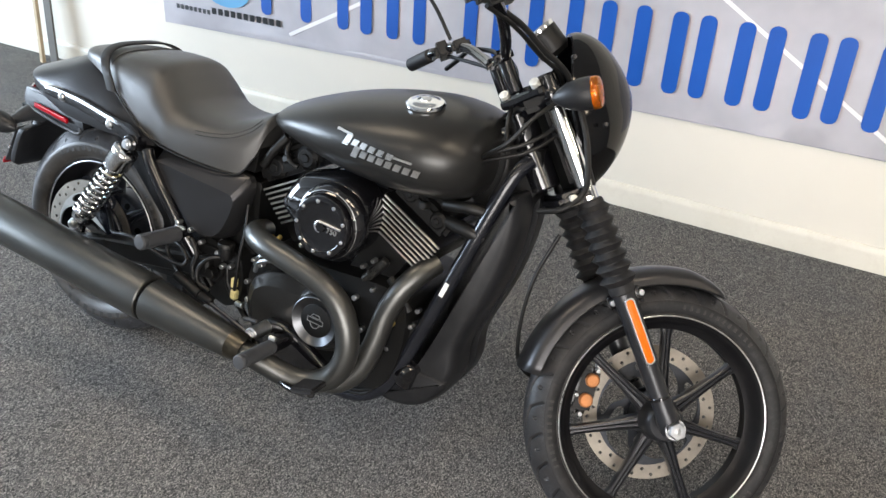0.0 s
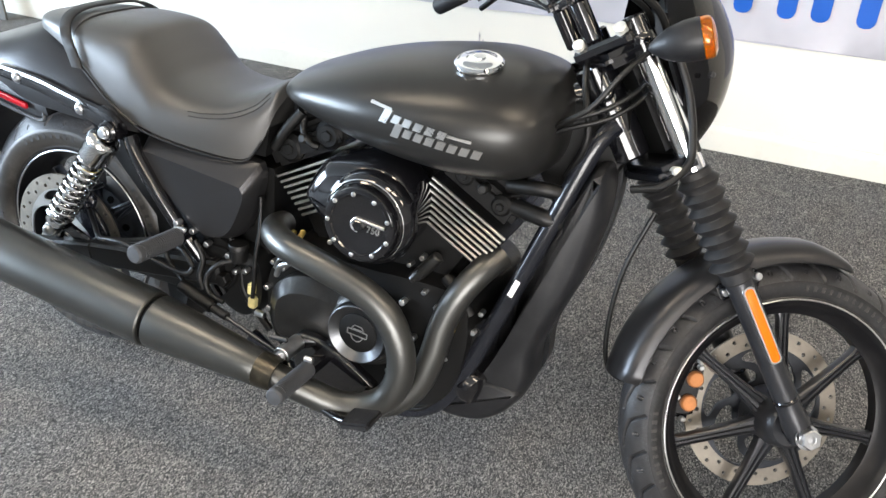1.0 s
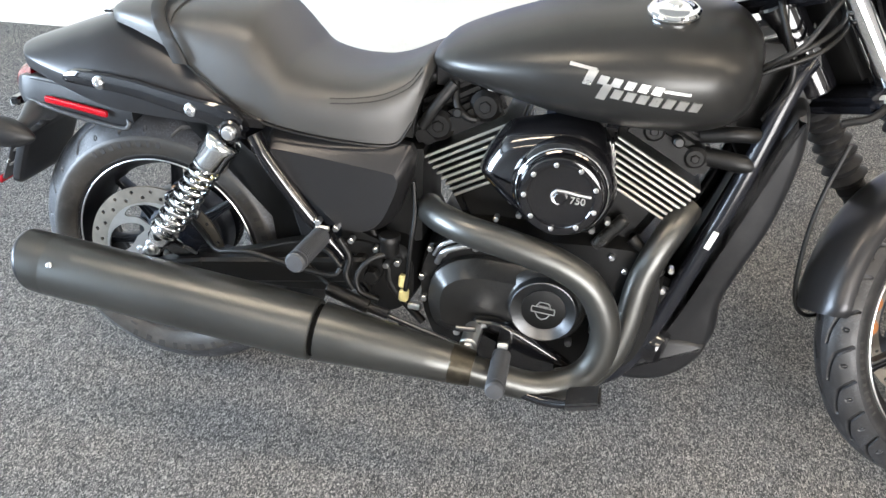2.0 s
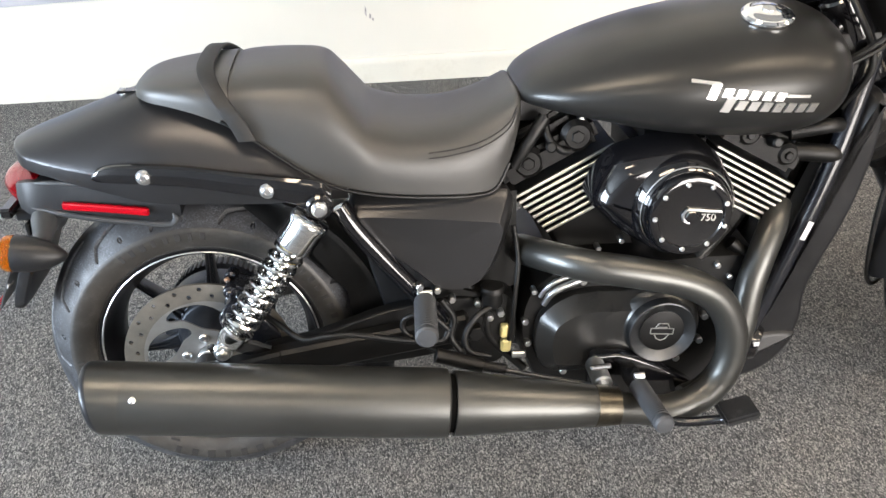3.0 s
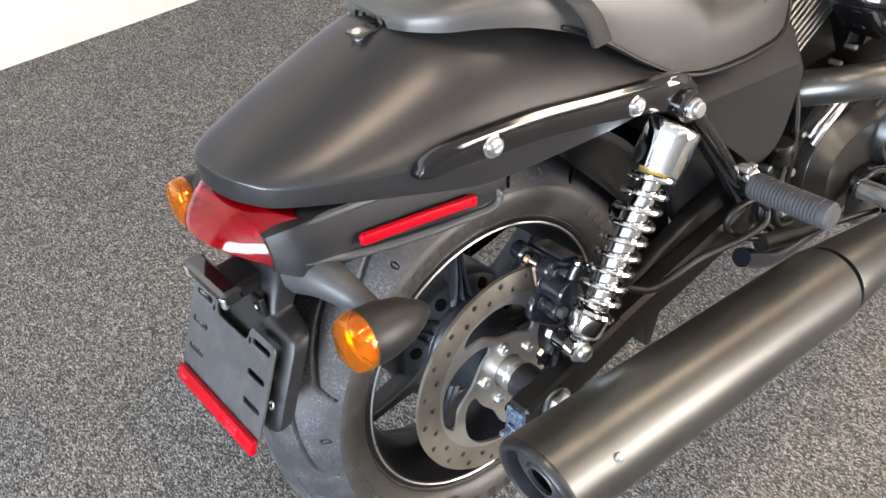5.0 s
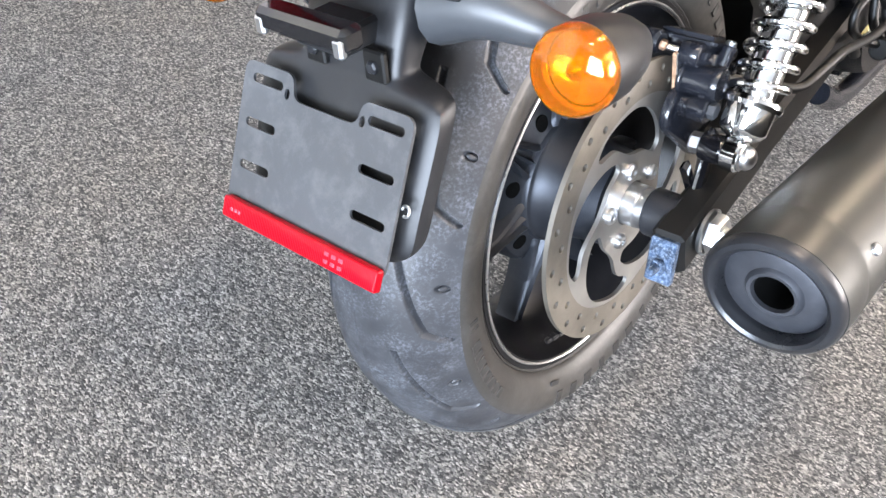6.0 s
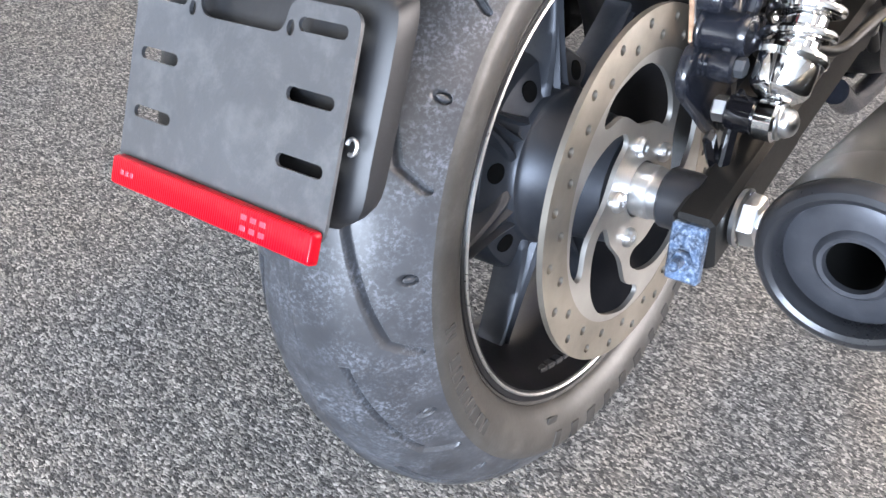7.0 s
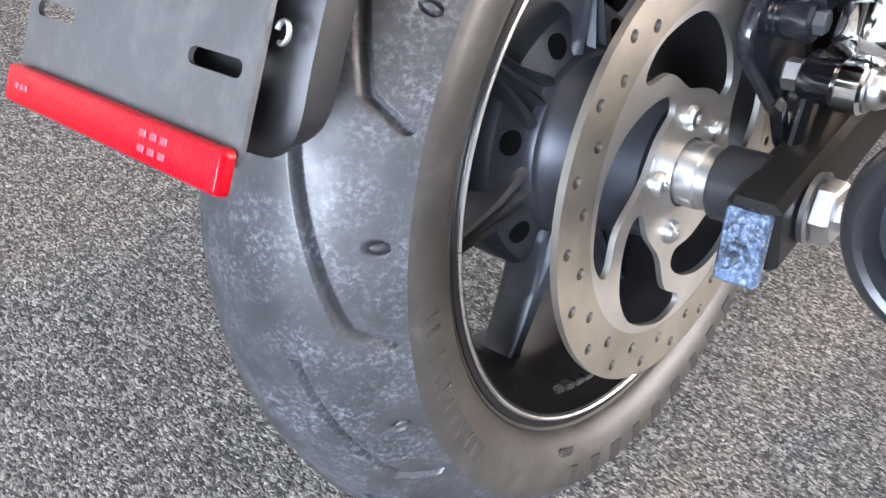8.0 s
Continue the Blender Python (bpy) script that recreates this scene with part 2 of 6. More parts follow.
BLUE = mat("printed_blue_vinyl", (0.002, 0.070, 0.34), 0.42, vary=0.06, scale=4, bump=0.01)
PALE = mat("printed_white_vinyl", (0.72, 0.71, 0.70), 0.42, vary=0.05, scale=4, bump=0.01)
SKYBLUE = mat("printed_light_blue_vinyl", (0.10, 0.30, 0.50), 0.42, vary=0.06, scale=4, bump=0.01)
SCUFF = mat("grey_rub_mark", (0.30, 0.28, 0.27), 0.7, vary=0.4, scale=120, bump=0.02)
FAIRING = mat("polished_black_fairing", (0.0025, 0.0025, 0.003), 0.07, vary=0.2, scale=8, grain=60, bump=0.01, rvary=0.03, spec=0.4)
PLASTER = mat("bare_grey_plaster", (0.52, 0.51, 0.49), 0.8, vary=0.1, scale=12, grain=200, bump=0.1)
BOARD = mat("raw_board_edge", (0.45, 0.36, 0.24), 0.7, vary=0.2, scale=12, bump=0.1)
DKBOARD = mat("dark_board_face", (0.09, 0.085, 0.075), 0.6, vary=0.2, scale=5, bump=0.08)


# ---- mesh helpers ----
def ease(pts, n):
    """n points along a Catmull-Rom curve through pts (vectors of any length)."""
    P = [np.array(p, float) for p in pts]
    if len(P) == 2:
        return [P[0] + (P[1] - P[0]) * i / (n - 1) for i in range(n)]
    P = [2 * P[0] - P[1]] + P + [2 * P[-1] - P[-2]]
    out, spans = [], len(P) - 3
    for i in range(n):
        u = i / (n - 1) * spans
        s = min(int(u), spans - 1)
        u -= s
        a, b, c, d = P[s:s + 4]
        out.append(0.5 * (2 * b + (c - a) * u + (2 * a - 5 * b + 4 * c - d) * u * u + (3 * b - a - 3 * c + d) * u ** 3))
    return out


def rings_mesh(bm, rings, close=True, caps=True):
    vs = [[bm.verts.new(p) for p in r] for r in rings]
    k = len(vs[0])
    for a, b in zip(vs, vs[1:]):
        for i in range(k if close else k - 1):
            j = (i + 1) % k
            bm.faces.new((a[i], a[j], b[j], b[i]))
    if caps:
        for r in (vs[0], vs[-1]):
            c = bm.verts.new(sum((v.co for v in r), Vector()) / k)
            for i in range(k if close else k - 1):
                bm.faces.new((r[i], r[(i + 1) % k], c))
    return bm


def tube(bm, pts, r, segs=14, n=None, caps=True, flat=1.0):
    """A bent tube along a smooth curve; r: one radius or a list of (part of the length, radius)."""
    n = n or (2 if len(pts) == 2 else 8 * len(pts))
    if not isinstance(r, (int, float)) and n < 24:
        n = 24
    P = [Vector(p) for p in ease(pts, n)]
    t = (P[1] - P[0]).normalized()
    up = t.orthogonal().normalized()
    rings = []
    for i, p in enumerate(P):
        d = (P[min(i + 1, n - 1)] - P[max(i - 1, 0)]).normalized()
        up = (up - d * up.dot(d)).normalized()
        side = d.cross(up)
        s = i / (n - 1)
        rad = r if isinstance(r, (int, float)) else float(np.interp(s, [a for a, _ in r], [b for _, b in r]))
        rings.append([p + (up * math.cos(a) + side * math.sin(a) * flat) * rad for a in (2 * math.pi * j / segs for j in range(segs))])
    return rings_mesh(bm, rings, True, caps)


def lathe(bm, prof, m=None, segs=48, close_prof=False):
    """Turns (height, radius) about the local Z of m."""
    m = m or Matrix()
    rings = []
    for h, r in prof:
        rings.append([m @ Vector((max(r, 1e-4) * math.cos(a), max(r, 1e-4) * math.sin(a), h)) for a in (2 * math.pi * j / segs for j in range(segs))])
    if close_prof:
        rings.append(rings[0])
    rings_mesh(bm, rings, True, False)
    if close_prof:
        bmesh.ops.remove_doubles(bm, verts=bm.verts[:], dist=1e-6)
    return bm


def along(a, b):
    """A frame at a whose Z points at b."""
    a, b = Vector(a), Vector(b)
    return Matrix.Translation(a) @ (b - a).to_track_quat('Z', 'Y').to_matrix().to_4x4()


def rod(bm, a, b, r, segs=20, bev=0.0015, r2=None):
    h = (Vector(b) - Vector(a)).length
    r2 = r if r2 is None else r2
    bev = min(bev, h / 3, r / 3)
    return lathe(bm, [(0, 0), (0, r - bev), (bev, r), (h - bev, r2), (h, r2 - bev), (h, 0)], along(a, b), segs)


def block(bm, c, size, m=None, bev=0.002, segs=1):
    t = bmesh.new()
    bmesh.ops.create_cube(t, size=1)
    bmesh.ops.scale(t, vec=size, verts=t.verts)
    if bev:
        bmesh.ops.bevel(t, geom=t.edges[:], offset=bev, segments=segs, affect='EDGES')
    bmesh.ops.transform(t, matrix=(m or Matrix()) @ Matrix.Translation(c), verts=t.verts)
    me = bpy.data.meshes.new("tmp")
    t.to_mesh(me)
    t.free()
    bm.from_mesh(me)
    bpy.data.meshes.remove(me)
    return bm


def beam(bm, a, b, w, h, up=(0, 0, 1), bev=0.004):
    """A bar of rectangular section from a to b."""
    a, b, up = Vector(a), Vector(b), Vector(up)
    d = (b - a).normalized()
    s = d.cross(up).normalized()
    u = s.cross(d)
    m = Matrix((d, s, u)).transposed().to_4x4()
    m.translation = (a + b) / 2
    return block(bm, (0, 0, 0), ((b - a).length, w, h), m, bev)


def slab(bm, outline, y0, y1, inset=0.004, m=None):
    """A moulded plate: an outline in X and Z, thick from y0 to y1, its y1 face smaller by inset all round with a rounded shoulder."""
    k = len(outline)
    P = [Vector((x, z)) for x, z in outline]
    area2 = sum(P[i].x * P[(i + 1) % k].y - P[(i + 1) % k].x * P[i].y for i in range(k))
    sg = 1 if area2 > 0 else -1
    nrm = []
    for i in range(k):
        a, b = P[i] - P[i - 1], P[(i + 1) % k] - P[i]
        v = Vector((-(a.y + b.y), a.x + b.x))
        nrm.append(v.normalized() * sg if v.length > 1e-9 else Vector((0, 0)))
    rings = []
    for s, f in ((0.0, 0.0), (0.55, 0.0), (0.8, 0.25), (0.94, 0.6), (1.0, 1.0)):
        y = y0 + (y1 - y0) * s
        rings.append([(m or Matrix()) @ Vector((p.x + q.x * inset * f, y, p.y + q.y * inset * f)) for p, q in zip(P, nrm)])
    vs = [[bm.verts.new(p) for p in r] for r in rings]
    for a, b in zip(vs, vs[1:]):
        for i in range(k):
            j = (i + 1) % k
            bm.faces.new((a[i], a[j], b[j], b[i]))
    bm.faces.new(vs[0])
    bm.faces.new(vs[-1])
    return bm


def chamfered(bm, outline, y0, y1, y2, inset):
    """A flat-faced cover: straight sides from y0 to y1, then a crisp chamfer to its face at y2."""
    P = [Vector(p) for p in outline]
    k = len(P)
    sg = 1 if sum(P[i].x * P[(i + 1) % k].y - P[(i + 1) % k].x * P[i].y for i in range(k)) > 0 else -1
    nrm = [Vector((-(P[(i + 1) % k] - P[i - 1]).y, (P[(i + 1) % k] - P[i - 1]).x)).normalized() * sg for i in range(k)]
    rings = []
    for y, f in ((y0, 0), (y1, 0), (y1 + (y2 - y1) * 0.08, 0.03), (y1 + (y2 - y1) * 0.94, 0.95), (y2, 1.0)):
        rings.append([(p.x + q.x * inset * f, y, p.y + q.y * inset * f) for p, q in zip(P, nrm)])
    return rings_mesh(bm, rings)


def rounded(pts, n=48):
    """A closed smooth outline through pts."""
    q = list(pts) + list(pts[:3])
    c = ease(q, (len(q) - 1) * 8 + 1)
    c = c[8:8 + len(pts) * 8]
    return [(float(p[0]), float(p[1])) for p in c]


def cut_plate(holes, outer, thick, bev=0.0):
    """A flat plate in X and Y with holes through it, thick along Z."""
    cu = bpy.data.curves.new("tmp", 'CURVE')
    cu.dimensions, cu.fill_mode, cu.extrude, cu.bevel_depth, cu.bevel_resolution = '2D', 'BOTH', thick / 2, bev, 1
    for o in [outer] + holes:
        s = cu.splines.new('POLY')
        s.points.add(len(o) - 1)
        for p, (x, y) in zip(s.points, o):
            p.co = (x, y, 0, 1)
        s.use_cyclic_u = True
    ob = bpy.data.objects.new("tmp", cu)
    me = bpy.data.meshes.new_from_object(ob)
    bpy.data.objects.remove(ob)
    bpy.data.curves.remove(cu)
    bm = bmesh.new()
    bm.from_mesh(me)
    bpy.data.meshes.remove(me)
    bmesh.ops.remove_doubles(bm, verts=bm.verts[:], dist=1e-5)
    return bm


def words(text, size, depth):
    cu = bpy.data.curves.new("tmp", 'FONT')
    cu.body, cu.size, cu.extrude, cu.align_x, cu.align_y = text, size, depth, 'CENTER', 'CENTER'
    ob = bpy.data.objects.new("tmp", cu)
    me = bpy.data.meshes.new_from_object(ob)
    bpy.data.objects.remove(ob)
    bpy.data.curves.remove(cu)
    bm = bmesh.new()
    bm.from_mesh(me)
    bpy.data.meshes.remove(me)
    bmesh.ops.remove_doubles(bm, verts=bm.verts[:], dist=1e-5)
    return bm


def fillet(pts, r, n=5):
    """An outline with each corner rounded off to about r."""
    out = []
    for i, p in enumerate(pts):
        p, a, b = Vector(p), Vector(pts[i - 1]), Vector(pts[(i + 1) % len(pts)])
        k = min(r, (a - p).length * 0.45, (b - p).length * 0.45)
        u, v = p + (a - p).normalized() * k, p + (b - p).normalized() * k
        out += [tuple(u * (1 - t) ** 2 + p * 2 * t * (1 - t) + v * t * t) for t in (j / n for j in range(n + 1))]
    return out


def circle(r, n=64, cx=0.0, cy=0.0):
    return [(cx + r * math.cos(2 * math.pi * i / n), cy + r * math.sin(2 * math.pi * i / n)) for i in range(n)]


def finish(name, bm, material, smooth=35):
    bmesh.ops.recalc_face_normals(bm, faces=bm.faces[:])
    for f in bm.faces:
        f.smooth = True
    cos = math.cos(radians(smooth))
    for e in bm.edges:
        if len(e.link_faces) == 2 and e.link_faces[0].normal.dot(e.link_faces[1].normal) < cos:
            e.smooth = False
    me = bpy.data.meshes.new(name)
    bm.to_mesh(me)
    bm.free()
    me.materials.append(material)
    return me


def part(name, bm, material, parent=None, label="", m=None, smooth=35):
    ob = new(name, finish(name, bm, material, smooth))
    if parent:
        ob.parent = parent
    if m is not None:
        ob.matrix_basis = m
    return tagged(ob, label)


def B():
    return bmesh.new()


# ---- the room ----
def room_part(name, c, size, material, label, category, bev=0.0):
    ob = part(name, block(B(), (0, 0, 0), size, None, bev), material)
    ob.location = c
    return tagged(ob, label, category, kind="structure")


RX, RY = (ROOM_X0 + ROOM_X1) / 2, (ROOM_Y0 + WALL_Y) / 2
LX, LY = ROOM_X1 - ROOM_X0, WALL_Y - ROOM_Y0
room_part("floor", (RX, RY, -0.05), (LX + 0.3, LY + 0.3, 0.1), CARPET, "speckled grey looped commercial carpet floor", "floor")
room_part("ceiling", (RX, RY, ROOM_H + 0.05), (LX + 0.3, LY + 0.3, 0.1), CEIL, "unseen ceiling, grey to cut bounce light", "ceiling")
room_part("wall_north", (RX, WALL_Y + 0.06, ROOM_H / 2), (LX + 0.3, 0.12, ROOM_H), CREAM, "cream painted showroom wall with scuffs", "wall")
room_part("wall_east", (ROOM_X1 + 0.06, RY, ROOM_H / 2), (0.12, LY, ROOM_H), UNSEEN_DARK, "unseen side wall, dark to cut bounce light", "wall")


def window_wall(name, along_x, w0, w1, at, o0, o1, z0, z1):
    """A wall with one wide window opening, built of four pieces, and the window's frame and panes."""
    bm = B()
    t = 0.12
    for a, b, c, d in ((w0, o0, 0, ROOM_H), (o1, w1, 0, ROOM_H), (o0, o1, 0, z0), (o0, o1, z1, ROOM_H)):
        mid, size = (a + b) / 2, b - a
        if along_x:
            block(bm, (mid, at - t / 2, (c + d) / 2), (size, t, d - c), None, 0)
        else:
            block(bm, (at - t / 2, mid, (c + d) / 2), (t, size, d - c), None, 0)
    return tagged(part(name, bm, UNSEEN_DARK), "unseen wall, dark to cut bounce light, with a wide window", "wall", kind="structure")


window_wall("wall_west", False, ROOM_Y0, WALL_Y, ROOM_X0, -4.5, 0.1, 0.45, 2.5)
window_wall("wall_south", True, ROOM_X0 - 0.1, ROOM_X1 + 0.1, ROOM_Y0, 1.45, 4.95, 0.45, 2.55)


def window_frame(name, along_x, at, o0, o1, z0, z1, n):
    ob = tagged(new(name), "dark aluminium shop window frame with clear panes", "window", kind="structure")
    f = B()
    def bar(a, b, c, d):
        if along_x:
            block(f, ((a + b) / 2, at - 0.06, (c + d) / 2), (b - a, 0.06, d - c), None, 0.003)
        else:
            block(f, (at - 0.06, (a + b) / 2, (c + d) / 2), (0.06, b - a, d - c), None, 0.003)
    bar(o0, o1, z0, z0 + 0.06), bar(o0, o1, z1 - 0.06, z1)
    for i in range(n + 1):
        c = o0 + 0.03 + (o1 - o0 - 0.06) * i / n
        bar(c - 0.03, c + 0.03, z0 + 0.06, z1 - 0.06)
    part("window_frame", f, RIM, ob)
    return ob


window_frame("window_1", False, ROOM_X0, -4.5, 0.1, 0.45, 2.5, 3)
# unseen south window, added round the lamp that brightens the right side
window_frame("added_window_2", True, ROOM_Y0, 1.45, 4.95, 0.45, 2.55, 3)

# baseboard: a tall flat board with a small step at its top
bb = slab(B(), [(0.0, 0.0), (0.0, 0.092), (-0.006, 0.091), (-0.013, 0.083), (-0.0155, 0.072), (-0.016, 0.068), (-0.016, 0.0)], ROOM_X0, ROOM_X1, 0.0)
base = part("baseboard", bb, TRIM, None, "", Matrix.Translation((0, WALL_Y, 0)) @ Matrix(((0, 1, 0, 0), (1, 0, 0, 0), (0, 0, 1, 0), (0, 0, 0, 1))))
tagged(base, "chipped white painted baseboard along the carpet", "baseboard", kind="structure")

# ceiling lights: recessed troffers in two rows
def emitter(name, color, strength):
    m, n, l, b = shader(name)
    b.inputs["Base Color"].default_value = (0.8, 0.8, 0.8, 1)
    b.inputs["Emission Color"].default_value = (*color, 1)
    b.inputs["Emission Strength"].default_value = strength
    return m


TUBE = emitter("fluorescent_diffuser", (1.0, 0.83, 0.61), 17.0)


def ceiling_light(x, y):
    ob = new("ceiling_light")
    ob.location = (x, y, ROOM_H)
    f = B()
    for cx, cy, sx, sy in ((0, 0.155, 1.26, 0.03), (0, -0.155, 1.26, 0.03), (0.615, 0, 0.03, 0.28), (-0.615, 0, 0.03, 0.28)):
        block(f, (cx, cy, -0.015), (sx, sy, 0.03), None, 0.003)
    part("frame", f, CEIL, ob)
    part("diffuser", block(B(), (0, 0, -0.012), (1.2, 0.28, 0.012), None, 0.002), TUBE, ob, "glowing white diffuser")
    return tagged(ob, "lit recessed fluorescent ceiling light with white frame", "ceiling light", "showroom ceiling lights")


first_light = ceiling_light(-0.1, -0.45)
for x, y in ((2.0, -0.45), (4.1, -0.45), (-0.1, -2.7), (2.0, -2.7), (4.1, -2.7)):
    copy_thing(first_light, pose(x, y, ROOM_H))

# ---- the motorcycle: X forward, Y to its left, Z up from the tyres' contact line; it leans on its side stand ----
bike = tagged(new("motorcycle"), "matte black cruiser motorcycle leaning on its stand on the carpet", "motorcycle")
bike.matrix_world = pose(0, 0, 0, -10.5, 0, 0)
TO_Y = pose(0, 0, 0, -90)
AXLE = Matrix.Translation((0, 0, 0.2955)) @ TO_Y

# steering: raked axis through the head, turned to the left
RAKE, TURN = radians(32), radians(35)
kk = Vector((-math.sin(RAKE), 0, math.cos(RAKE)))
ff = Vector((math.cos(RAKE), 0, math.sin(RAKE)))
f_t = ff * math.cos(TURN) + Vector((0, 1, 0)) * math.sin(TURN)
y_t = Vector((0, 1, 0)) * math.cos(TURN) - ff * math.sin(TURN)
FRONT = Matrix((f_t, y_t, kk)).transposed().to_4x4()
FRONT.translation = (1.484, 0, 0.264)


def tyre_mesh(profile, R, pitch, hooks, segs, rows, turn):
    """A tread turned from half a profile of (y, r), with hooked grooves pressed into it."""
    half = [np.array(p) for p in ease(profile, rows)]
    prof = [(-y, r) for y, r in half[::-1]] + [(y, r) for y, r in half[1:]]
    bm = B()
    g0, g1, ym, bend, phase, power, dot_u, dot_y = hooks
    rings = []
    reps = round(2 * math.pi * R / pitch)
    pitch = 2 * math.pi * R / reps
    for y, r in prof:
        ring = []
        for j in range(segs):
            th = 2 * math.pi * j / segs
            u = (phase - turn * th * R / pitch + (0.5 if y > 0 else 0)) % 1
            yy, a, d = abs(y), u * pitch, 1.0
            if u < bend:
                d = abs(yy - (g0 + (g1 - g0) * (u / bend) ** power))
            ax, ay, bx, by = bend * pitch, g1, 0.95 * pitch, ym
            t = max(0, min(1, ((a - ax) * (bx - ax) + (yy - ay) * (by - ay)) / ((bx - ax) ** 2 + (by - ay) ** 2)))
            d = min(d, math.hypot(a - ax - t * (bx - ax), yy - ay - t * (by - ay)))
            d = min(d, abs(math.hypot(a - dot_u * pitch, yy - dot_y) - 0.0033) + 0.0020)
            q = max(0.0, min(1.0, (0.0032 - d) / 0.0012))
            rr = r - 0.0080 * q * q * (3 - 2 * q)
            ring.append((rr * math.cos(th), rr * math.sin(th), y))
        rings.append(ring)
    return rings_mesh(bm, rings, True, False)


def arc_bars(r, h, y, start, count, step, width, lift=0.0008):
    """Raised bars, one for each character, on the right side wall at radius r; angles in degrees."""
    bm = B()
    for i in range(count):
        a = radians(start + i * step)
        m = Matrix.Rotation(a, 4, 'Z')
        block(bm, (r, 0, y), (h, width * (0.55 + 0.25 * ((i * 7) % 3) / 2), 2 * lift), m, 0.0005)
    return bm


def wheel(name, m, R, rim_r, half, tyre_prof, side_prof, hooks, pitch, hub, label, rubber, alloy, drop, mesh):
    """A cast seven-spoke wheel: rim with machined edges, hub, spokes, tyre."""
    w = part(name, lathe(B(), hub, None, 56), alloy, bike, label, m)
    # rim: barrel with lips
    rim = lathe(B(), [(-half, rim_r + 0.004), (-half - 0.0055, rim_r - 0.001), (-half - 0.0045, rim_r - 0.004 - drop), (-half + 0.006, rim_r - 0.012), (-half + 0.02, rim_r - 0.020), (-half * 0.3, rim_r - 0.032),
                      (half * 0.3, rim_r - 0.032), (half - 0.02, rim_r - 0.020), (half - 0.006, rim_r - 0.012), (half + 0.0045, rim_r - 0.004 - drop), (half + 0.0055, rim_r - 0.001), (half, rim_r + 0.004),
                      (half - 0.012, rim_r + 0.002), (0, rim_r - 0.02), (-half + 0.012, rim_r + 0.002)], None, 120, True)
    part("rim", rim, RIM_SHADED, w)
    edge = rim_r - drop
    for s in (-1, 1):
        part("rim_edge", lathe(B(), [(s * (half - 0.002), edge + 0.0010), (s * (half + 0.0060), edge + 0.0008), (s * (half + 0.0068), edge - 0.0006), (s * (half + 0.0060), edge - 0.0020), (s * (half - 0.002), edge - 0.0036)], None, 160, True), SILVER, w, "machined silver edge")
    part("tyre", tyre_mesh(tyre_prof, R, pitch, hooks, *mesh), rubber, w, "worn treaded tyre with grey scuffs", None, 88)
    for s in (-1, 1):
        part("sidewall", lathe(B(), [(s * y, r) for y, r in (tuple(q) for q in ease(side_prof, 14))], None, 160), WALLRUB if rubber is TYRE else RUBBER, w)
    part("bead", lathe(B(), [(-side_prof[-1][0] - 0.001, side_prof[-1][1] + 0.004), (-side_prof[-1][0] - 0.003, side_prof[-1][1]), (-side_prof[-1][0], side_prof[-1][1] - 0.004)], None, 120), LETTER, w)
    return w


def spoke(bm, ang, r0, r1, y0, w0, w1, d):
    """One cast spoke: wide at its root, with a raised rail along each edge and a rib between them."""
    m = Matrix.Rotation(ang, 4, 'Z')
    section = ((-1, 0.5), (-1, -0.50), (-0.90, -0.88), (-0.68, -1.0), (-0.52, -0.62), (-0.16, -0.62), (0, -0.92), (0.16, -0.62), (0.52, -0.62), (0.68, -1.0), (0.90, -0.88), (1, -0.50), (1, 0.5), (0.7, 0.95), (0, 1), (-0.7, 0.95))
    rings = []
    for s in np.linspace(0, 1, 25):
        r = r0 + (r1 - r0) * s
        w = w1 + (w0 - w1) * (1 - s) ** 3.2 + 0.006 * max(0, s - 0.9) / 0.1
        z = y0 * (1 - s)
        k = d * (1 - 0.22 * s)
        rings.append([m @ Vector((r, a * w, z + (b * (1 - 0.30 * (1 - s) ** 3 * a * a) if b < 0 else b) * k)) for a, b in section])
    return rings_mesh(bm, rings)


# rear wheel
rear_hub = [(-0.088, 0.020), (-0.088, 0.050), (-0.070, 0.052), (-0.045, 0.056), (-0.030, 0.0605), (-0.0230, 0.0650), (-0.0205, 0.0672), (-0.0200, 0.0690), (-0.0185, 0.0702), (-0.0150, 0.0710), (-0.0125, 0.0740), (-0.0100, 0.085), (-0.0050, 0.096), (0.004, 0.1005), (0.016, 0.101), (0.05, 0.100), (0.062, 0.080), (0.064, 0.02)]
rear = wheel("rear_wheel", AXLE, 0.2955, 0.2005, 0.060,
             [(0.0, 0.2960), (0.030, 0.2905), (0.050, 0.279), (0.066, 0.262), (0.0775, 0.2465)],
             [(0.0775, 0.2465), (0.0800, 0.240), (0.0795, 0.229), (0.0755, 0.216), (0.069, 0.206), (0.063, 0.2025)],
             (0.034, 0.058, 0.071, 0.85, 0.861, 1.15, 0.46, 0.068), 0.131, rear_hub, "black cast seven-spoke rear wheel", TYRE, RIM, 0.0062, (1700, 130, 1))
for i in range(7):
    part("spoke", spoke(B(), radians(15.5 + i * 360 / 7), 0.066, 0.176, -0.003, 0.0225, 0.0074, 0.0180), RIM, rear)
for i in range(7):
    a = radians(-162 + i * 360 / 7)
    out = Vector((0.24 * math.cos(a), 0.24 * math.sin(a), -0.97)).normalized()
    p = Vector((0.0830 * math.cos(a), 0.0830 * math.sin(a), -0.0104))
    # a solid near-black disc paints the shade of each hole
    part("hub_hole_shade", rod(B(), p - out * 0.006, p + out * 0.0008, 0.0088, 24, 0.0004), DARK, rear)
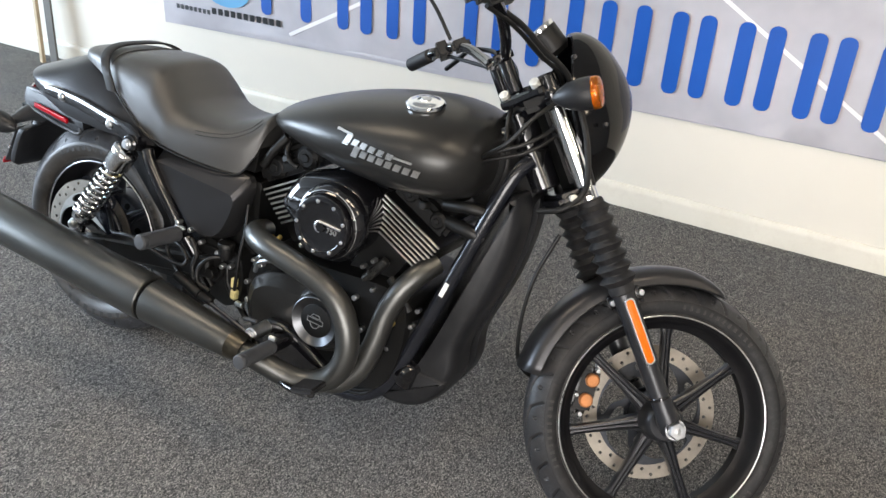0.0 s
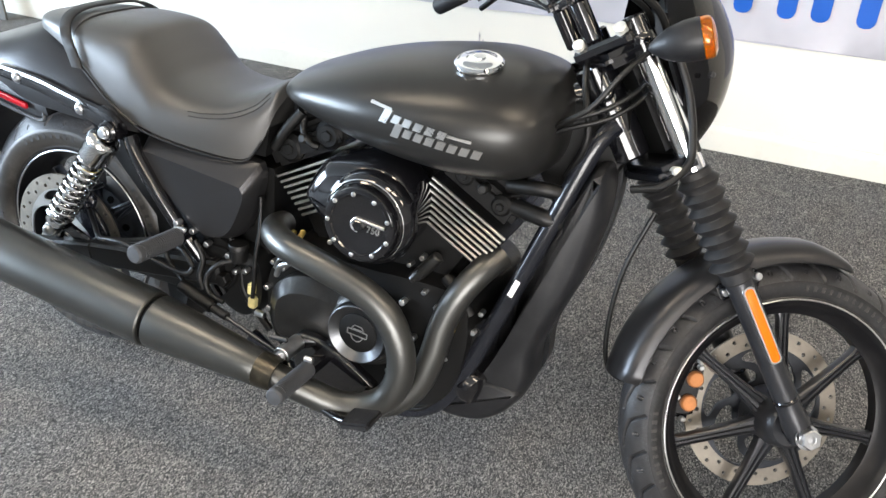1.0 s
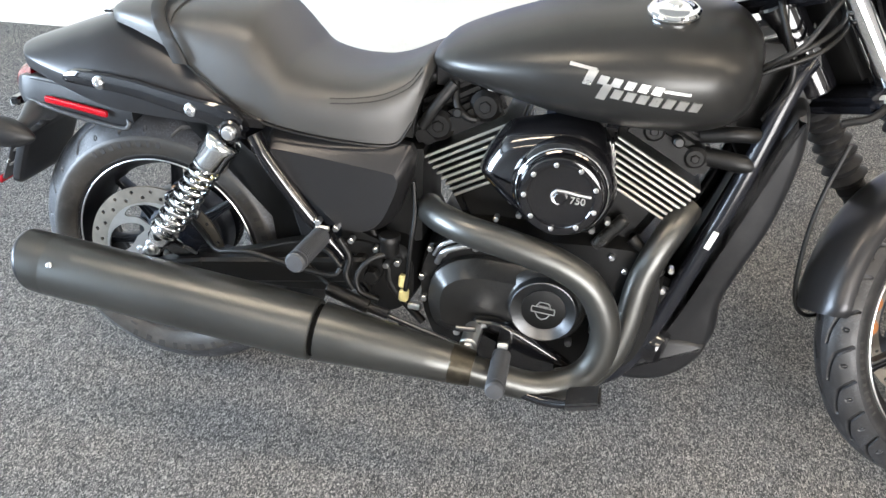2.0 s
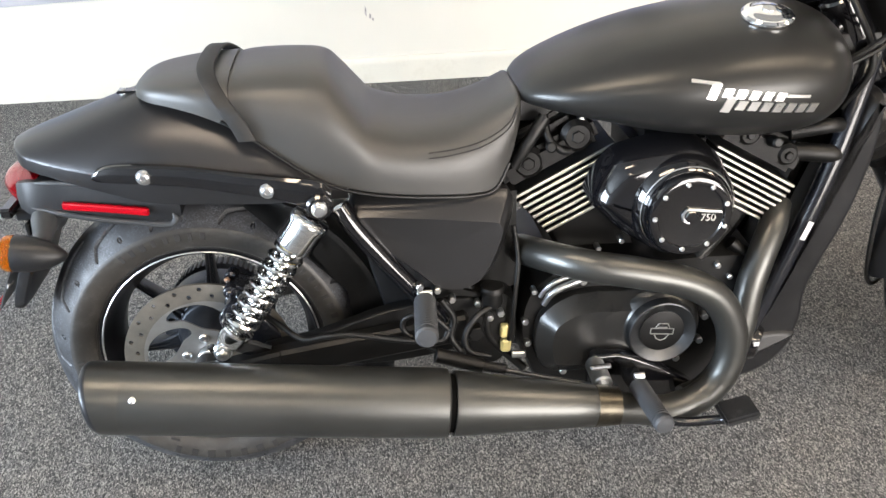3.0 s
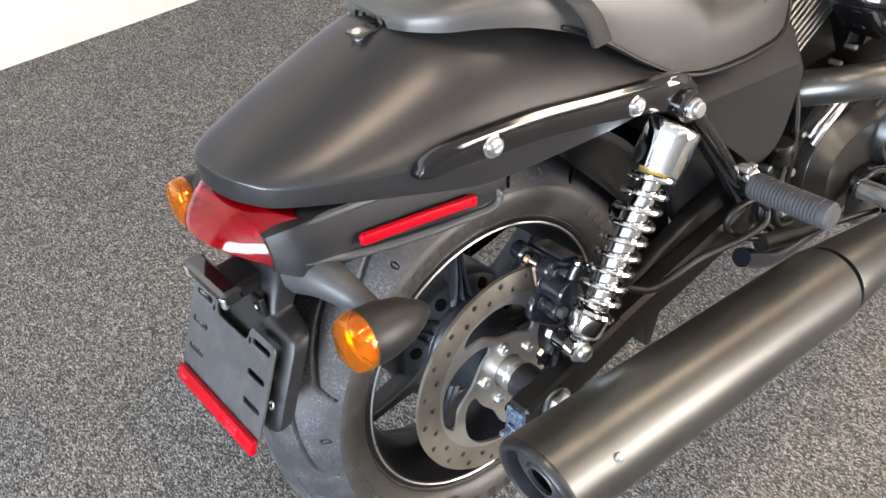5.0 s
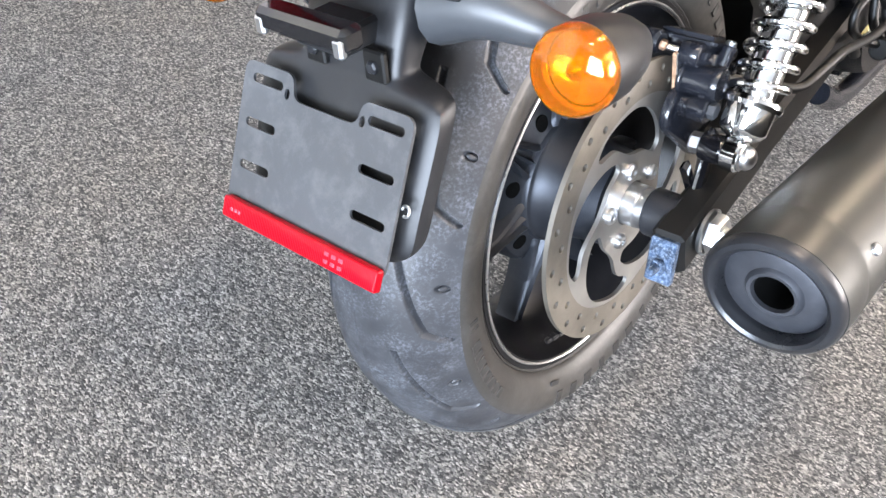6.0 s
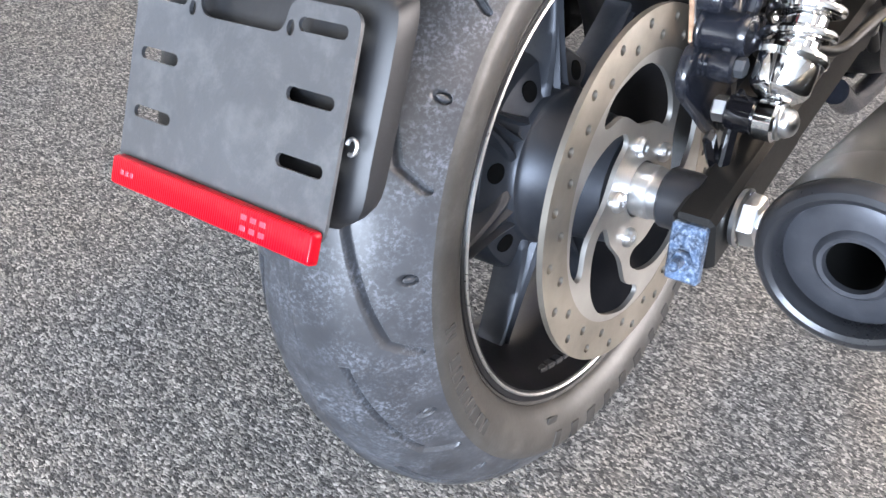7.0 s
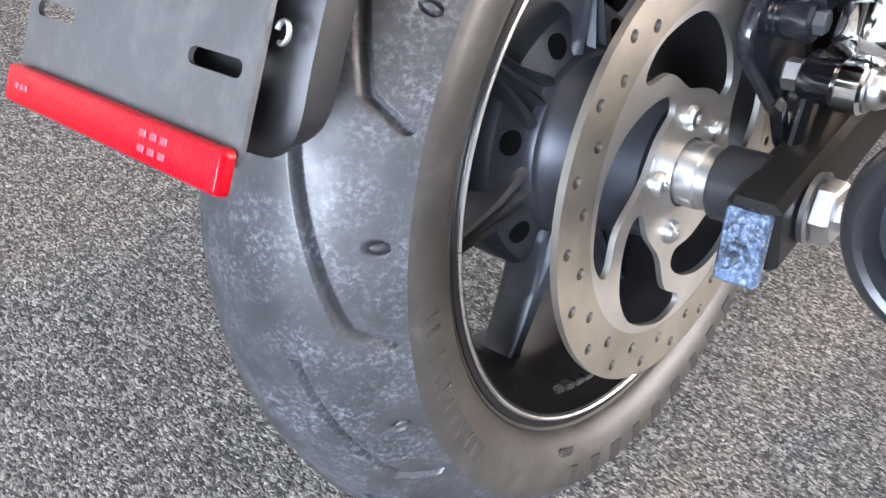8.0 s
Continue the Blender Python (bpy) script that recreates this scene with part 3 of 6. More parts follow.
for st, n, stp, wd, h in ((149.5, 8, 3.2, 0.0135, 0.012), (177.5, 2, 2.0, 0.006, 0.012), (114.0, 15, -7.6, 0.019, 0.016), (-122, 8, 5.2, 0.013, 0.014), (-40, 8, 5.2, 0.013, 0.014)):
    part("lettering", arc_bars(0.2315 if h < 0.015 else 0.2355, h, -0.0797, st, n, stp, wd), LETTER, rear, "raised lettering worn to plain bars")
part("wear_block", block(B(), (0.2170, 0, -0.0762), (0.008, 0.018, 0.0016), Matrix.Rotation(radians(117), 4, 'Z'), 0.001), LETTER, rear)
for i in range(4):
    for j in (0, 1):
        part("balance_weight", block(B(), (0.1835, (i - 1.5) * 0.0135, -0.0435 + j * 0.0105), (0.006, 0.0126, 0.0096), Matrix.Rotation(radians(105), 4, 'Z'), 0.0012), CAP, rear, "dark stick-on wheel weight")


def brake_disc(parent, y, R, inner, flip=1):
    rows = [circle(0.0040, 14, (R - 0.010) * math.cos(a), (R - 0.010) * math.sin(a)) for a in (2 * math.pi * i / 20 for i in range(20))]
    rows += [circle(0.0040, 14, (R - 0.023) * math.cos(a), (R - 0.023) * math.sin(a)) for a in (2 * math.pi * (i + 0.5) / 20 for i in range(20))]
    d = part("brake_disc", cut_plate(rows + [circle(inner, 96)], circle(R, 128), 0.005), DISC, parent, "drilled steel brake disc with worn face", Matrix.Translation((0, 0, y)), 50)
    return d


def disc_carrier(parent, y, inner, start, metal, label):
    wins = []
    for i in range(5):
        a0 = radians(start + i * 72)
        pts = [(0.070, 117), (0.057, 118), (0.056, 140), (0.061, 169), (0.085, 186), (0.099, 200), (0.108, 198), (0.112, 186), (0.109, 165), (0.100, 148), (0.085, 131)]
        wins.append(rounded([(r / 0.1155 * inner * math.cos(a0 + flip_s * radians(d)), r / 0.1155 * inner * math.sin(a0 + flip_s * radians(d))) for r, d in pts]))
    return part("disc_carrier", cut_plate(wins + [circle(0.0240, 48)], circle(inner + 0.0008, 96), 0.0044), metal, parent, label, Matrix.Translation((0, 0, y)), 50)


flip_s = -1
brake_disc(rear, -0.0965, 0.1490, 0.1155)
disc_carrier(rear, -0.0965, 0.1155, 0, CARRIER, "brushed steel five-arm disc carrier")
for i in range(5):
    a = radians(-26 + i * 72)
    p = Vector((0.041 * math.cos(a), 0.041 * math.sin(a), -0.0985))
    b = B()
    lathe(b, [(0.004, 0.0085), (-0.003, 0.0085), (-0.0055, 0.0065), (-0.006, 0.003), (-0.004, 0.0028), (-0.004, 0)], Matrix.Translation(p), 20)
    part("disc_bolt", b, STEEL, rear, "zinc button-head bolt")
part("axle_spacer", lathe(B(), [(-0.090, 0), (-0.090, 0.0225), (-0.112, 0.0225), (-0.1135, 0.0212), (-0.126, 0.0212), (-0.128, 0)], None, 36), STEEL, rear, "polished axle spacer")
part("axle_collar", lathe(B(), [(-0.122, 0.010), (-0.122, 0.0235), (-0.124, 0.025), (-0.152, 0.025), (-0.154, 0.0)], None, 36), CAP, rear)
nut = B()
lathe(nut, [(-0.182, 0), (-0.182, 0.0225), (-0.186, 0.0235), (-0.1875, 0.0215)], None, 36)
lathe(nut, [(-0.1875, 0.0205), (-0.196, 0.0205), (-0.199, 0.0185), (-0.199, 0.010), (-0.204, 0.0095), (-0.204, 0)], None, 6)
part("axle_nut", nut, STEEL, rear, "zinc-plated axle nut")
part("drive_pulley", lathe(B(), [(0.075, 0.03), (0.075, 0.098), (0.100, 0.098), (0.104, 0.085), (0.104, 0.03)], None, 72), RIM, rear)
teeth = B()
for i in range(60):
    block(teeth, (0.097, 0, 0.0875), (0.006, 0.005, 0.024), Matrix.Rotation(2 * math.pi * i / 60, 4, 'Z'), 0.0008)
part("pulley_teeth", teeth, RUBBER, rear)

# swing arm with its zinc end plates
arm = B()
beam(arm, (0.46, -0.150, 0.355), (0.12, -0.160, 0.315), 0.032, 0.052, bev=0.006)
beam(arm, (0.14, -0.160, 0.319), (-0.042, -0.163, 0.286), 0.034, 0.050, bev=0.005)
slab(arm, rounded([(0.10, 0.330), (0.20, 0.352), (0.33, 0.392), (0.47, 0.400), (0.47, 0.315), (0.32, 0.282), (0.14, 0.296)]), -0.120, -0.142, 0.004)
swing = part("swing_arm", arm, HOSE, bike, "gloss black box-section swing arm")
part("far_arm", beam(B(), (0.46, 0.150, 0.355), (-0.052, 0.140, 0.280), 0.032, 0.052, bev=0.006), GLOSS, swing)
part("cross_member", beam(B(), (0.42, -0.16, 0.355), (0.42, 0.16, 0.355), 0.05, 0.05, bev=0.01), GLOSS, swing)
plate_m = Matrix.Translation((-0.0505, -0.1635, 0.2840)) @ pose(0, 0, 0, 0, 10, 0)
ep = block(B(), (0, 0, 0), (0.010, 0.027, 0.047), None, 0.0018)
part("end_plate", ep, ZINC, swing, "mottled bluish zinc end plate", plate_m)
eb = B()
rod(eb, (-0.004, 0, -0.004), (-0.0105, 0, -0.004), 0.0085, 6)
rod(eb, (-0.008, 0, -0.004), (-0.024, 0, -0.004), 0.0042, 14)
part("adjuster_bolt", eb, ZINC, swing, "corroded adjuster bolt", plate_m)
lug = B()
beam(lug, (0.115, -0.155, 0.330), (0.036, -0.155, 0.366), 0.011, 0.030, bev=0.004)
beam(lug, (0.02, -0.155, 0.300), (0.046, -0.155, 0.364), 0.011, 0.018, bev=0.004)
rod(lug, (0.041, -0.149, 0.360), (0.041, -0.1715, 0.360), 0.0145)
part("shock_lug", lug, GLOSS, swing)
part("lug_bolt", rod(B(), (0.040, -0.137, 0.361), (0.041, -0.150, 0.361), 0.0105, 6), STEEL, swing, "zinc hex bolt")
part("slotted_stay", beam(B(), (0.030, -0.146, 0.318), (0.012, -0.146, 0.352), 0.008, 0.016), GLOSS, swing)


def shock(side):
    lo, hi = Vector((0.041, side * 0.180, 0.360)), Vector((0.225, side * 0.182, 0.612))
    d = (hi - lo).normalized()
    L = (hi - lo).length
    m = along(lo, hi)
    s = part("shock_absorber", lathe(B(), [(0.014, 0.0), (0.014, 0.012), (0.020, 0.0200), (0.024, 0.0228), (0.046, 0.0232), (0.052, 0.018), (0.16, 0.0165), (0.25, 0.012), (0.255, 0)], m, 64), CHROME, bike, "chrome coil-over shock absorber")
    cup = [[m @ Vector((r * (1 - 0.035 * k * (j % 2)) * math.cos(math.pi * j / 28), r * (1 - 0.035 * k * (j % 2)) * math.sin(math.pi * j / 28), h)) for j in range(56)] for h, r, k in ((0.232, 0.018, 0), (0.232, 0.0300, 0), (0.236, 0.0315, 1), (0.268, 0.0315, 1), (0.274, 0.0320, 0), (0.284, 0.0325, 0), (0.288, 0.030, 0), (0.290, 0.012, 0))]
    part("cup", rings_mesh(B(), cup, True, False), CHROME, s, "ribbed chrome upper cup", None, 60)
    part("collar", lathe(B(), [(0.222, 0.012), (0.222, 0.0185), (0.233, 0.0185)], m, 24), BRASS, s, "yellow preload collar")
    part("lower_seat", lathe(B(), [(0.045, 0.018), (0.045, 0.0270), (0.049, 0.0288), (0.053, 0.0275), (0.056, 0.018)], m, 48), CHROME, s)
    turns, n = 8.6, 260
    pts = []
    for i in range(n):
        t = i / (n - 1)
        a = 2 * math.pi * turns * t
        h = 0.059 + 0.169 * t
        pts.append(m @ Vector((0.0248 * math.cos(a), 0.0248 * math.sin(a), h)))
    sp = B()
    rings = []
    axis = d
    for i, p in enumerate(pts):
        tdir = (pts[min(i + 1, n - 1)] - pts[max(i - 1, 0)]).normalized()
        rad = (p - (lo + axis * (p - lo).dot(axis))).normalized()
        up = tdir.cross(rad)
        rings.append([p + (rad * math.cos(b) + up * math.sin(b)) * 0.0042 for b in (2 * math.pi * j / 10 for j in range(10))])
    rings_mesh(sp, rings)
    part("spring", sp, CHROME, s, "chrome coil spring")
    eye = B()
    rod(eye, lo + Vector((0, side * 0.0085, 0)), lo - Vector((0, side * 0.0085, 0)), 0.0165, 28, 0.002)
    part("lower_eye", eye, CHROME, s)
    nutb = B()
    rod(nutb, lo + Vector((0, side * 0.008, 0)), lo + Vector((0, side * 0.0115, 0)), 0.0140, 28)
    lathe(nutb, [(0, 0.0115), (0.0045, 0.0115), (0.008, 0.0095), (0.0105, 0.0055), (0.0112, 0)], along(lo + Vector((0, side * 0.0115, 0)), lo + Vector((0, side * 0.05, 0))), 12)
    part("acorn_nut", nutb, STEEL, s, "zinc acorn nut")
    top = B()
    rod(top, hi + Vector((0, side * 0.012, 0)), hi - Vector((0, side * 0.03, 0)), 0.021, 32, 0.004)
    part("upper_eye", top, GLOSS, s)
    ub = B()
    rod(ub, hi + Vector((0, side * 0.011, 0)), hi + Vector((0, side * 0.018, 0)), 0.0125, 24)
    rod(ub, hi + Vector((0, side * 0.018, 0)), hi + Vector((0, side * 0.024, 0)), 0.0095, 20)
    part("upper_bolt", ub, STEEL, s, "bright button-head bolt")
    return s


shock(-1), shock(1)


# ---- tail ----
def shell(stations, n, segs, thick):
    """A fender skin: stations of (x, half width, crown z, crease z, edge z); a leaf-shaped crown, a sharp crease and a short wall under it."""
    rings = []
    for x, w, zt, zc, zl in ease(stations, n):
        ring = []
        for o in (0.0, thick):
            row = [(-max(w * 0.965 - o, 0.001), zl)]
            for i in range(segs + 1):
                u = -math.cos(math.pi * i / segs)
                row.append((max(w - o, 0.002) * u, zc - o + max(zt - zc, 0.001) * max(0.0, 1 - abs(u) ** 2.2) ** 0.72))
            row.append((max(w * 0.965 - o, 0.001), zl))
            ring += [(x + (o * 0.6 if x < -0.2 else 0), y, z) for y, z in (row if o == 0 else row[::-1])]
        rings.append(ring)
    return rings_mesh(B(), rings, True, True)


fender = shell([(-0.2710, 0.003, 0.6930, 0.6915, 0.668), (-0.2705, 0.013, 0.6938, 0.6915, 0.668), (-0.268, 0.028, 0.6955, 0.6905, 0.667), (-0.260, 0.048, 0.699, 0.6880, 0.665), (-0.240, 0.073, 0.707, 0.6810, 0.660), (-0.19, 0.102, 0.724, 0.6740, 0.652),
                (-0.12, 0.127, 0.748, 0.665, 0.637), (-0.04, 0.144, 0.770, 0.657, 0.618), (0.05, 0.152, 0.768, 0.650, 0.612), (0.14, 0.160, 0.739, 0.642, 0.610), (0.22, 0.160, 0.692, 0.632, 0.610), (0.27, 0.158, 0.657, 0.625, 0.610)], 64, 40, 0.004)
tail_fender = part("rear_fender", fender, FENDER, bike, "satin black rear fender with a sharp shoulder crease", None, 24)
part("pillion_screw", rod(B(), (-0.082, -0.012, 0.757), (-0.085, -0.012, 0.768), 0.006, 16), STEEL, tail_fender, "small zinc seat screw")
part("seat_tongue", block(B(), (-0.066, -0.012, 0.7645), (0.05, 0.022, 0.004), pose(0, 0, 0), 0.001), GLOSS, tail_fender)


def strut(side):
    """The gloss fender strut: a long curved pressing with two button bolts."""
    rings = []
    for x, y, z, h in ease([(-0.122, 0.136, 0.664, 0.003), (-0.110, 0.1400, 0.668, 0.011), (-0.075, 0.146, 0.670, 0.0155), (0.02, 0.157, 0.664, 0.0165), (0.10, 0.168, 0.652, 0.0175), (0.17, 0.176, 0.640, 0.020), (0.222, 0.180, 0.626, 0.026), (0.246, 0.180, 0.615, 0.018)], 40):
        rings.append([(x, side * (y + dy), z + h * dz) for dy, dz in ((-0.010, -1), (-0.002, -1), (0.0025, -0.8), (0.004, -0.4), (0.004, 0.4), (0.0025, 0.8), (-0.002, 1), (-0.010, 1))])
    s = part("fender_strut", rings_mesh(B(), rings), GLOSS, bike, "gloss black fender strut")
    for x, y, z in ((-0.039, 0.1515, 0.667), (0.148, 0.1745, 0.641)):
        b = B()
        m = along((x, side * y, z), (x, side * (y + 0.1), z))
        lathe(b, [(0, 0.0125), (0.003, 0.0125), (0.0035, 0.0100), (0.007, 0.0095), (0.0092, 0.0068), (0.0096, 0.0045), (0.0075, 0.004), (0.0075, 0)], m, 24)
        part("strut_bolt", b, STEEL, s, "bright button-head bolt")
    return s


strut(-1), strut(1)

# tail light base with side reflectors
base_r = []
for x, w, z0, z1 in ease([(-0.262, 0.080, 0.600, 0.640), (-0.235, 0.098, 0.590, 0.648), (-0.18, 0.105, 0.587, 0.648), (-0.10, 0.114, 0.583, 0.640), (-0.03, 0.121, 0.579, 0.630), (0.0, 0.122, 0.585, 0.622)], 24):
    base_r.append([(x, -w, z0), (x, -w - 0.003, (z0 + z1) / 2), (x, -w + 0.004, z1), (x, w - 0.004, z1), (x, w + 0.003, (z0 + z1) / 2), (x, w, z0), (x, w - 0.012, z0 + 0.004), (x, -w + 0.012, z0 + 0.004)])
tail_base = part("tail_trim", rings_mesh(B(), base_r), PLASTIC, bike, "matte black tail trim under the fender")
for s in (-1, 1):
    part("trim_lip", tube(B(), [(-0.238, s * 0.098, 0.606), (-0.20, s * 0.105, 0.598), (-0.165, s * 0.110, 0.591), (-0.110, s * 0.116, 0.582), (-0.061, s * 0.1195, 0.5755), (-0.022, s * 0.1215, 0.5715), (-0.010, s * 0.1215, 0.580), (-0.014, s * 0.1215, 0.592)], [(0, 0.001), (0.15, 0.0052), (0.9, 0.0052), (1, 0.0015)], 10, 40), GREYPL, tail_base, "raised lip round the reflector")
    rr = slab(B(), [(-0.1815, 0.6060), (-0.115, 0.6000), (-0.0500, 0.5925), (-0.0475, 0.5945), (-0.0475, 0.6040), (-0.0500, 0.6060), (-0.115, 0.6130), (-0.1815, 0.6190), (-0.1840, 0.6165), (-0.1840, 0.6085)], 0.0, -0.006, 0.0025)
    part("side_reflector", rr, REDREF, tail_base, "red side reflector strip", Matrix.Translation((-0.115, -0.1200, 0)) @ Matrix.Rotation(radians(-6.5), 4, 'Z') @ Matrix.Translation((0.115, 0, 0)) if s < 0 else Matrix.Translation((-0.115, 0.1200, 0)) @ Matrix.Rotation(radians(6.5), 4, 'Z') @ Matrix.Translation((0.115, 0, 0)) @ Matrix.Scale(-1, 4, (0, 1, 0)))
for s in (-1, 1):
    part("trim_shoulder", tube(B(), [(-0.232, s * 0.0935, 0.646), (-0.18, s * 0.1015, 0.645), (-0.10, s * 0.110, 0.637), (-0.03, s * 0.117, 0.627), (-0.004, s * 0.118, 0.619)], [(0, 0.0015), (0.12, 0.0045), (0.9, 0.0045), (1, 0.0015)], 8, 30), GREYPL, tail_base)
# red tail lens: a broad crescent tucked under the fender's lip
lens_r = []
for s in np.linspace(-1, 1, 31):
    y, yt = 0.078 * s, 0.091 * s
    xo, rz = -0.303 + 0.041 * abs(s) ** 2.2, 0.631 - 0.022 * s * s
    xt, zt = -0.252 + 0.030 * abs(s) ** 3, 0.662 - 0.016 * s * s
    lens_r.append([(xt, yt, zt)] + [(xt + (xo - xt) * k, yt + (y - yt) * k, zt + (rz - zt) * f) for k, f in ((0.3, 0.14), (0.6, 0.36), (0.82, 0.60), (0.95, 0.84), (1.0, 1.0))] + [(xo + 0.004, y, rz - 0.005), (xo + 0.022, y * 0.98, rz - 0.014), (xo + 0.060, y * 0.95, rz - 0.018), (xt + 0.02, y * 0.95, zt - 0.004)])
tail_lens = part("tail_light", rings_mesh(B(), lens_r), RED, bike, "glossy red wraparound tail light")
part("light_bowl", block(B(), (-0.252, 0, 0.634), (0.030, 0.13, 0.016), None, 0.005), REFLECTOR, tail_lens, "silvered bowl behind the lens")
# plate carrier: a hanging mudguard moulding
carr = []
for x, z, w, d in ease([(-0.225, 0.615, 0.062, 0.060), (-0.235, 0.575, 0.052, 0.050), (-0.252, 0.543, 0.050, 0.036), (-0.2565, 0.534, 0.055, 0.032), (-0.260, 0.528, 0.083, 0.030), (-0.264, 0.519, 0.091, 0.030), (-0.274, 0.497, 0.092, 0.030), (-0.292, 0.455, 0.090, 0.030), (-0.303, 0.425, 0.086, 0.026), (-0.308, 0.412, 0.070, 0.014)], 40):
    carr.append([(x - d / 2 * math.copysign(abs(math.cos(a)) ** 0.4, math.cos(a)), w * math.copysign(abs(math.sin(a)) ** 0.5, math.sin(a)) - 0.007, z) for a in (2 * math.pi * j / 28 for j in range(28))])
carrier = part("plate_carrier", rings_mesh(B(), carr), PLASTIC, bike, "black plastic plate carrier moulding")
for y, x, z in ((-0.042, -0.2735, 0.546), (0.018, -0.2735, 0.546)):
    part("mounting_pad", block(B(), (x, y, z), (0.006, 0.020, 0.024), None, 0.0015), HOSE, carrier)
    part("pad_bolt", rod(B(), (x, y, z), (x - 0.0065, y, z), 0.0052, 6), CAP, carrier)
# plate: slotted panel
def slot(cx, cy, w=0.030, h=0.0065):
    r = h / 2
    return [(cx + (w / 2 - r) + r * math.cos(a), cy + r * math.sin(a)) for a in (-math.pi / 2 + math.pi * i / 6 for i in range(7))] + [(cx - (w / 2 - r) + r * math.cos(a), cy + r * math.sin(a)) for a in (math.pi / 2 + math.pi * i / 6 for i in range(7))]


PL, PW, PH = 0.092, 0.0835, 0.059
outline = fillet([(-PL, -PH), (PW, -PH), (PW, PH), (0.0345, PH), (0.0315, PH - 0.019), (-0.0345, PH - 0.019), (-0.0375, PH), (-PL, PH)], 0.010)
holes = [slot(x, y, 0.0345, 0.0072) for x, y in ((-0.0645, 0.047), (0.0590, 0.047), (-0.0660, 0.012), (0.0580, 0.012), (-0.0660, -0.0225), (0.0580, -0.0225))]
holes += [[(x + a * 0.0028, y + b * 0.0042) for a, b in circle(1.0, 12)] for x, y in ((-0.0420, 0.043), (0.0365, 0.044))]
PM = Matrix((Vector((0, -1, 0)), Vector((0.42, 0, 0.907)), Vector((-0.907, 0, 0.42)))).transposed().to_4x4()
PM.translation = (-0.3125, -0.0070, 0.472)
plate = part("licence_plate_bracket", cut_plate(holes, outline, 0.0025), PLATE, bike, "scuffed black slotted plate bracket, no plate", PM, 50)
part("plate_reflector", slab(B(), fillet([(-0.088, -0.0090), (0.0835, -0.0090), (0.0835, 0.0090), (-0.088, 0.0090)], 0.003), 0.0, 0.0065, 0.0018, Matrix(((1, 0, 0, 0), (0, 0, 1, -0.0595), (0, 1, 0, 0.0025), (0, 0, 0, 1)))), REDREF, plate, "bright red reflector strip")
ring = [(0.0865 + 0.0034 * math.cos(a), -0.006 + 0.0040 * math.sin(a), -0.004) for a in (radians(d) for d in range(-110, 171, 28))]
part("plate_clip", tube(B(), ring, 0.0011, 8), STEEL, plate, "small bright wire clip")
for x0, x1, y in ((-0.078, -0.064, -0.0595), (0.030, 0.052, -0.0565), (0.030, 0.052, -0.0625)):
    for k in range(3):
        w = (x1 - x0) / 3
        part("reflector_mark", block(B(), (x0 + w * (k + 0.4), y, 0.0092), (w * 0.6, 0.0030, 0.0006), None, 0.0002), REDMARK, plate)
lamp = part("plate_lamp", block(B(), (-0.301, -0.010, 0.578), (0.022, 0.088, 0.018), pose(0, 0, 0), 0.004), GLOSS, bike, "small black plate lamp bar")
for y in (-0.050, 0.030):
    part("lamp_window", block(B(), (-0.3095, y * 0.96, 0.574), (0.007, 0.009, 0.014), None, 0.002), STEEL, lamp)
part("lamp_stay", block(B(), (-0.270, -0.010, 0.566), (0.050, 0.05, 0.020), None, 0.003), PLASTIC, lamp)


def bullet_signal(name, parent, lensp, tip, r, label):
    """A bullet turn signal: tapered shell from its lens end to its tip, bowl and domed lens."""
    m = along(lensp, tip)
    L = (Vector(tip) - Vector(lensp)).length
    s = part(name, lathe(B(), [(0.002, r * 0.80), (0.0, r * 0.98), (0.006, r), (L * 0.30, r * 0.97), (L * 0.60, r * 0.78), (L * 0.82, r * 0.48), (L * 0.95, r * 0.22), (L, 0.0)], m, 40), PLASTIC, parent, label)
    part("bowl", lathe(B(), [(0.012, 0), (0.012, r * 0.3), (0.006, r * 0.7), (-0.001, r * 0.93)], m, 32), REFLECTOR, s)
    part("bulb", lathe(B(), [(0.012, 0.006), (0.0, 0.0075), (-0.006, 0.006), (-0.008, 0)], m, 16), REFLECTOR, s)
    part("lens", lathe(B(), [(0.003, r * 0.94), (-0.001, r * 1.0), (-0.010, r * 0.985), (-0.015, r * 0.90), (-0.019, r * 0.62), (-0.0205, 0.0), (-0.0185, 0.0), (-0.017, r * 0.6), (-0.013, r * 0.87), (-0.009, r * 0.93), (0.003, r * 0.92)], m, 40), AMBER, s, "amber lens")
    return s


for s in (-1, 1):
    yc = -0.012 + s * 0.176
    bullet_signal("rear_turn_signal", bike, (-0.244, yc, 0.570), (-0.165, yc, 0.560), 0.0290, "black bullet turn signal with amber lens")
    st = B()
    tube(st, [(-0.225, s * 0.055 - 0.007, 0.577), (-0.222, s * 0.09 - 0.008, 0.582), (-0.215, s * 0.13 - 0.01, 0.574), (-0.212, yc - s * 0.015, 0.567)], [(0, 0.028), (0.35, 0.022), (0.7, 0.0140), (1, 0.0120)], 12)
    part("signal_stalk", st, GREYPL, bike, "grey moulded signal stalk")

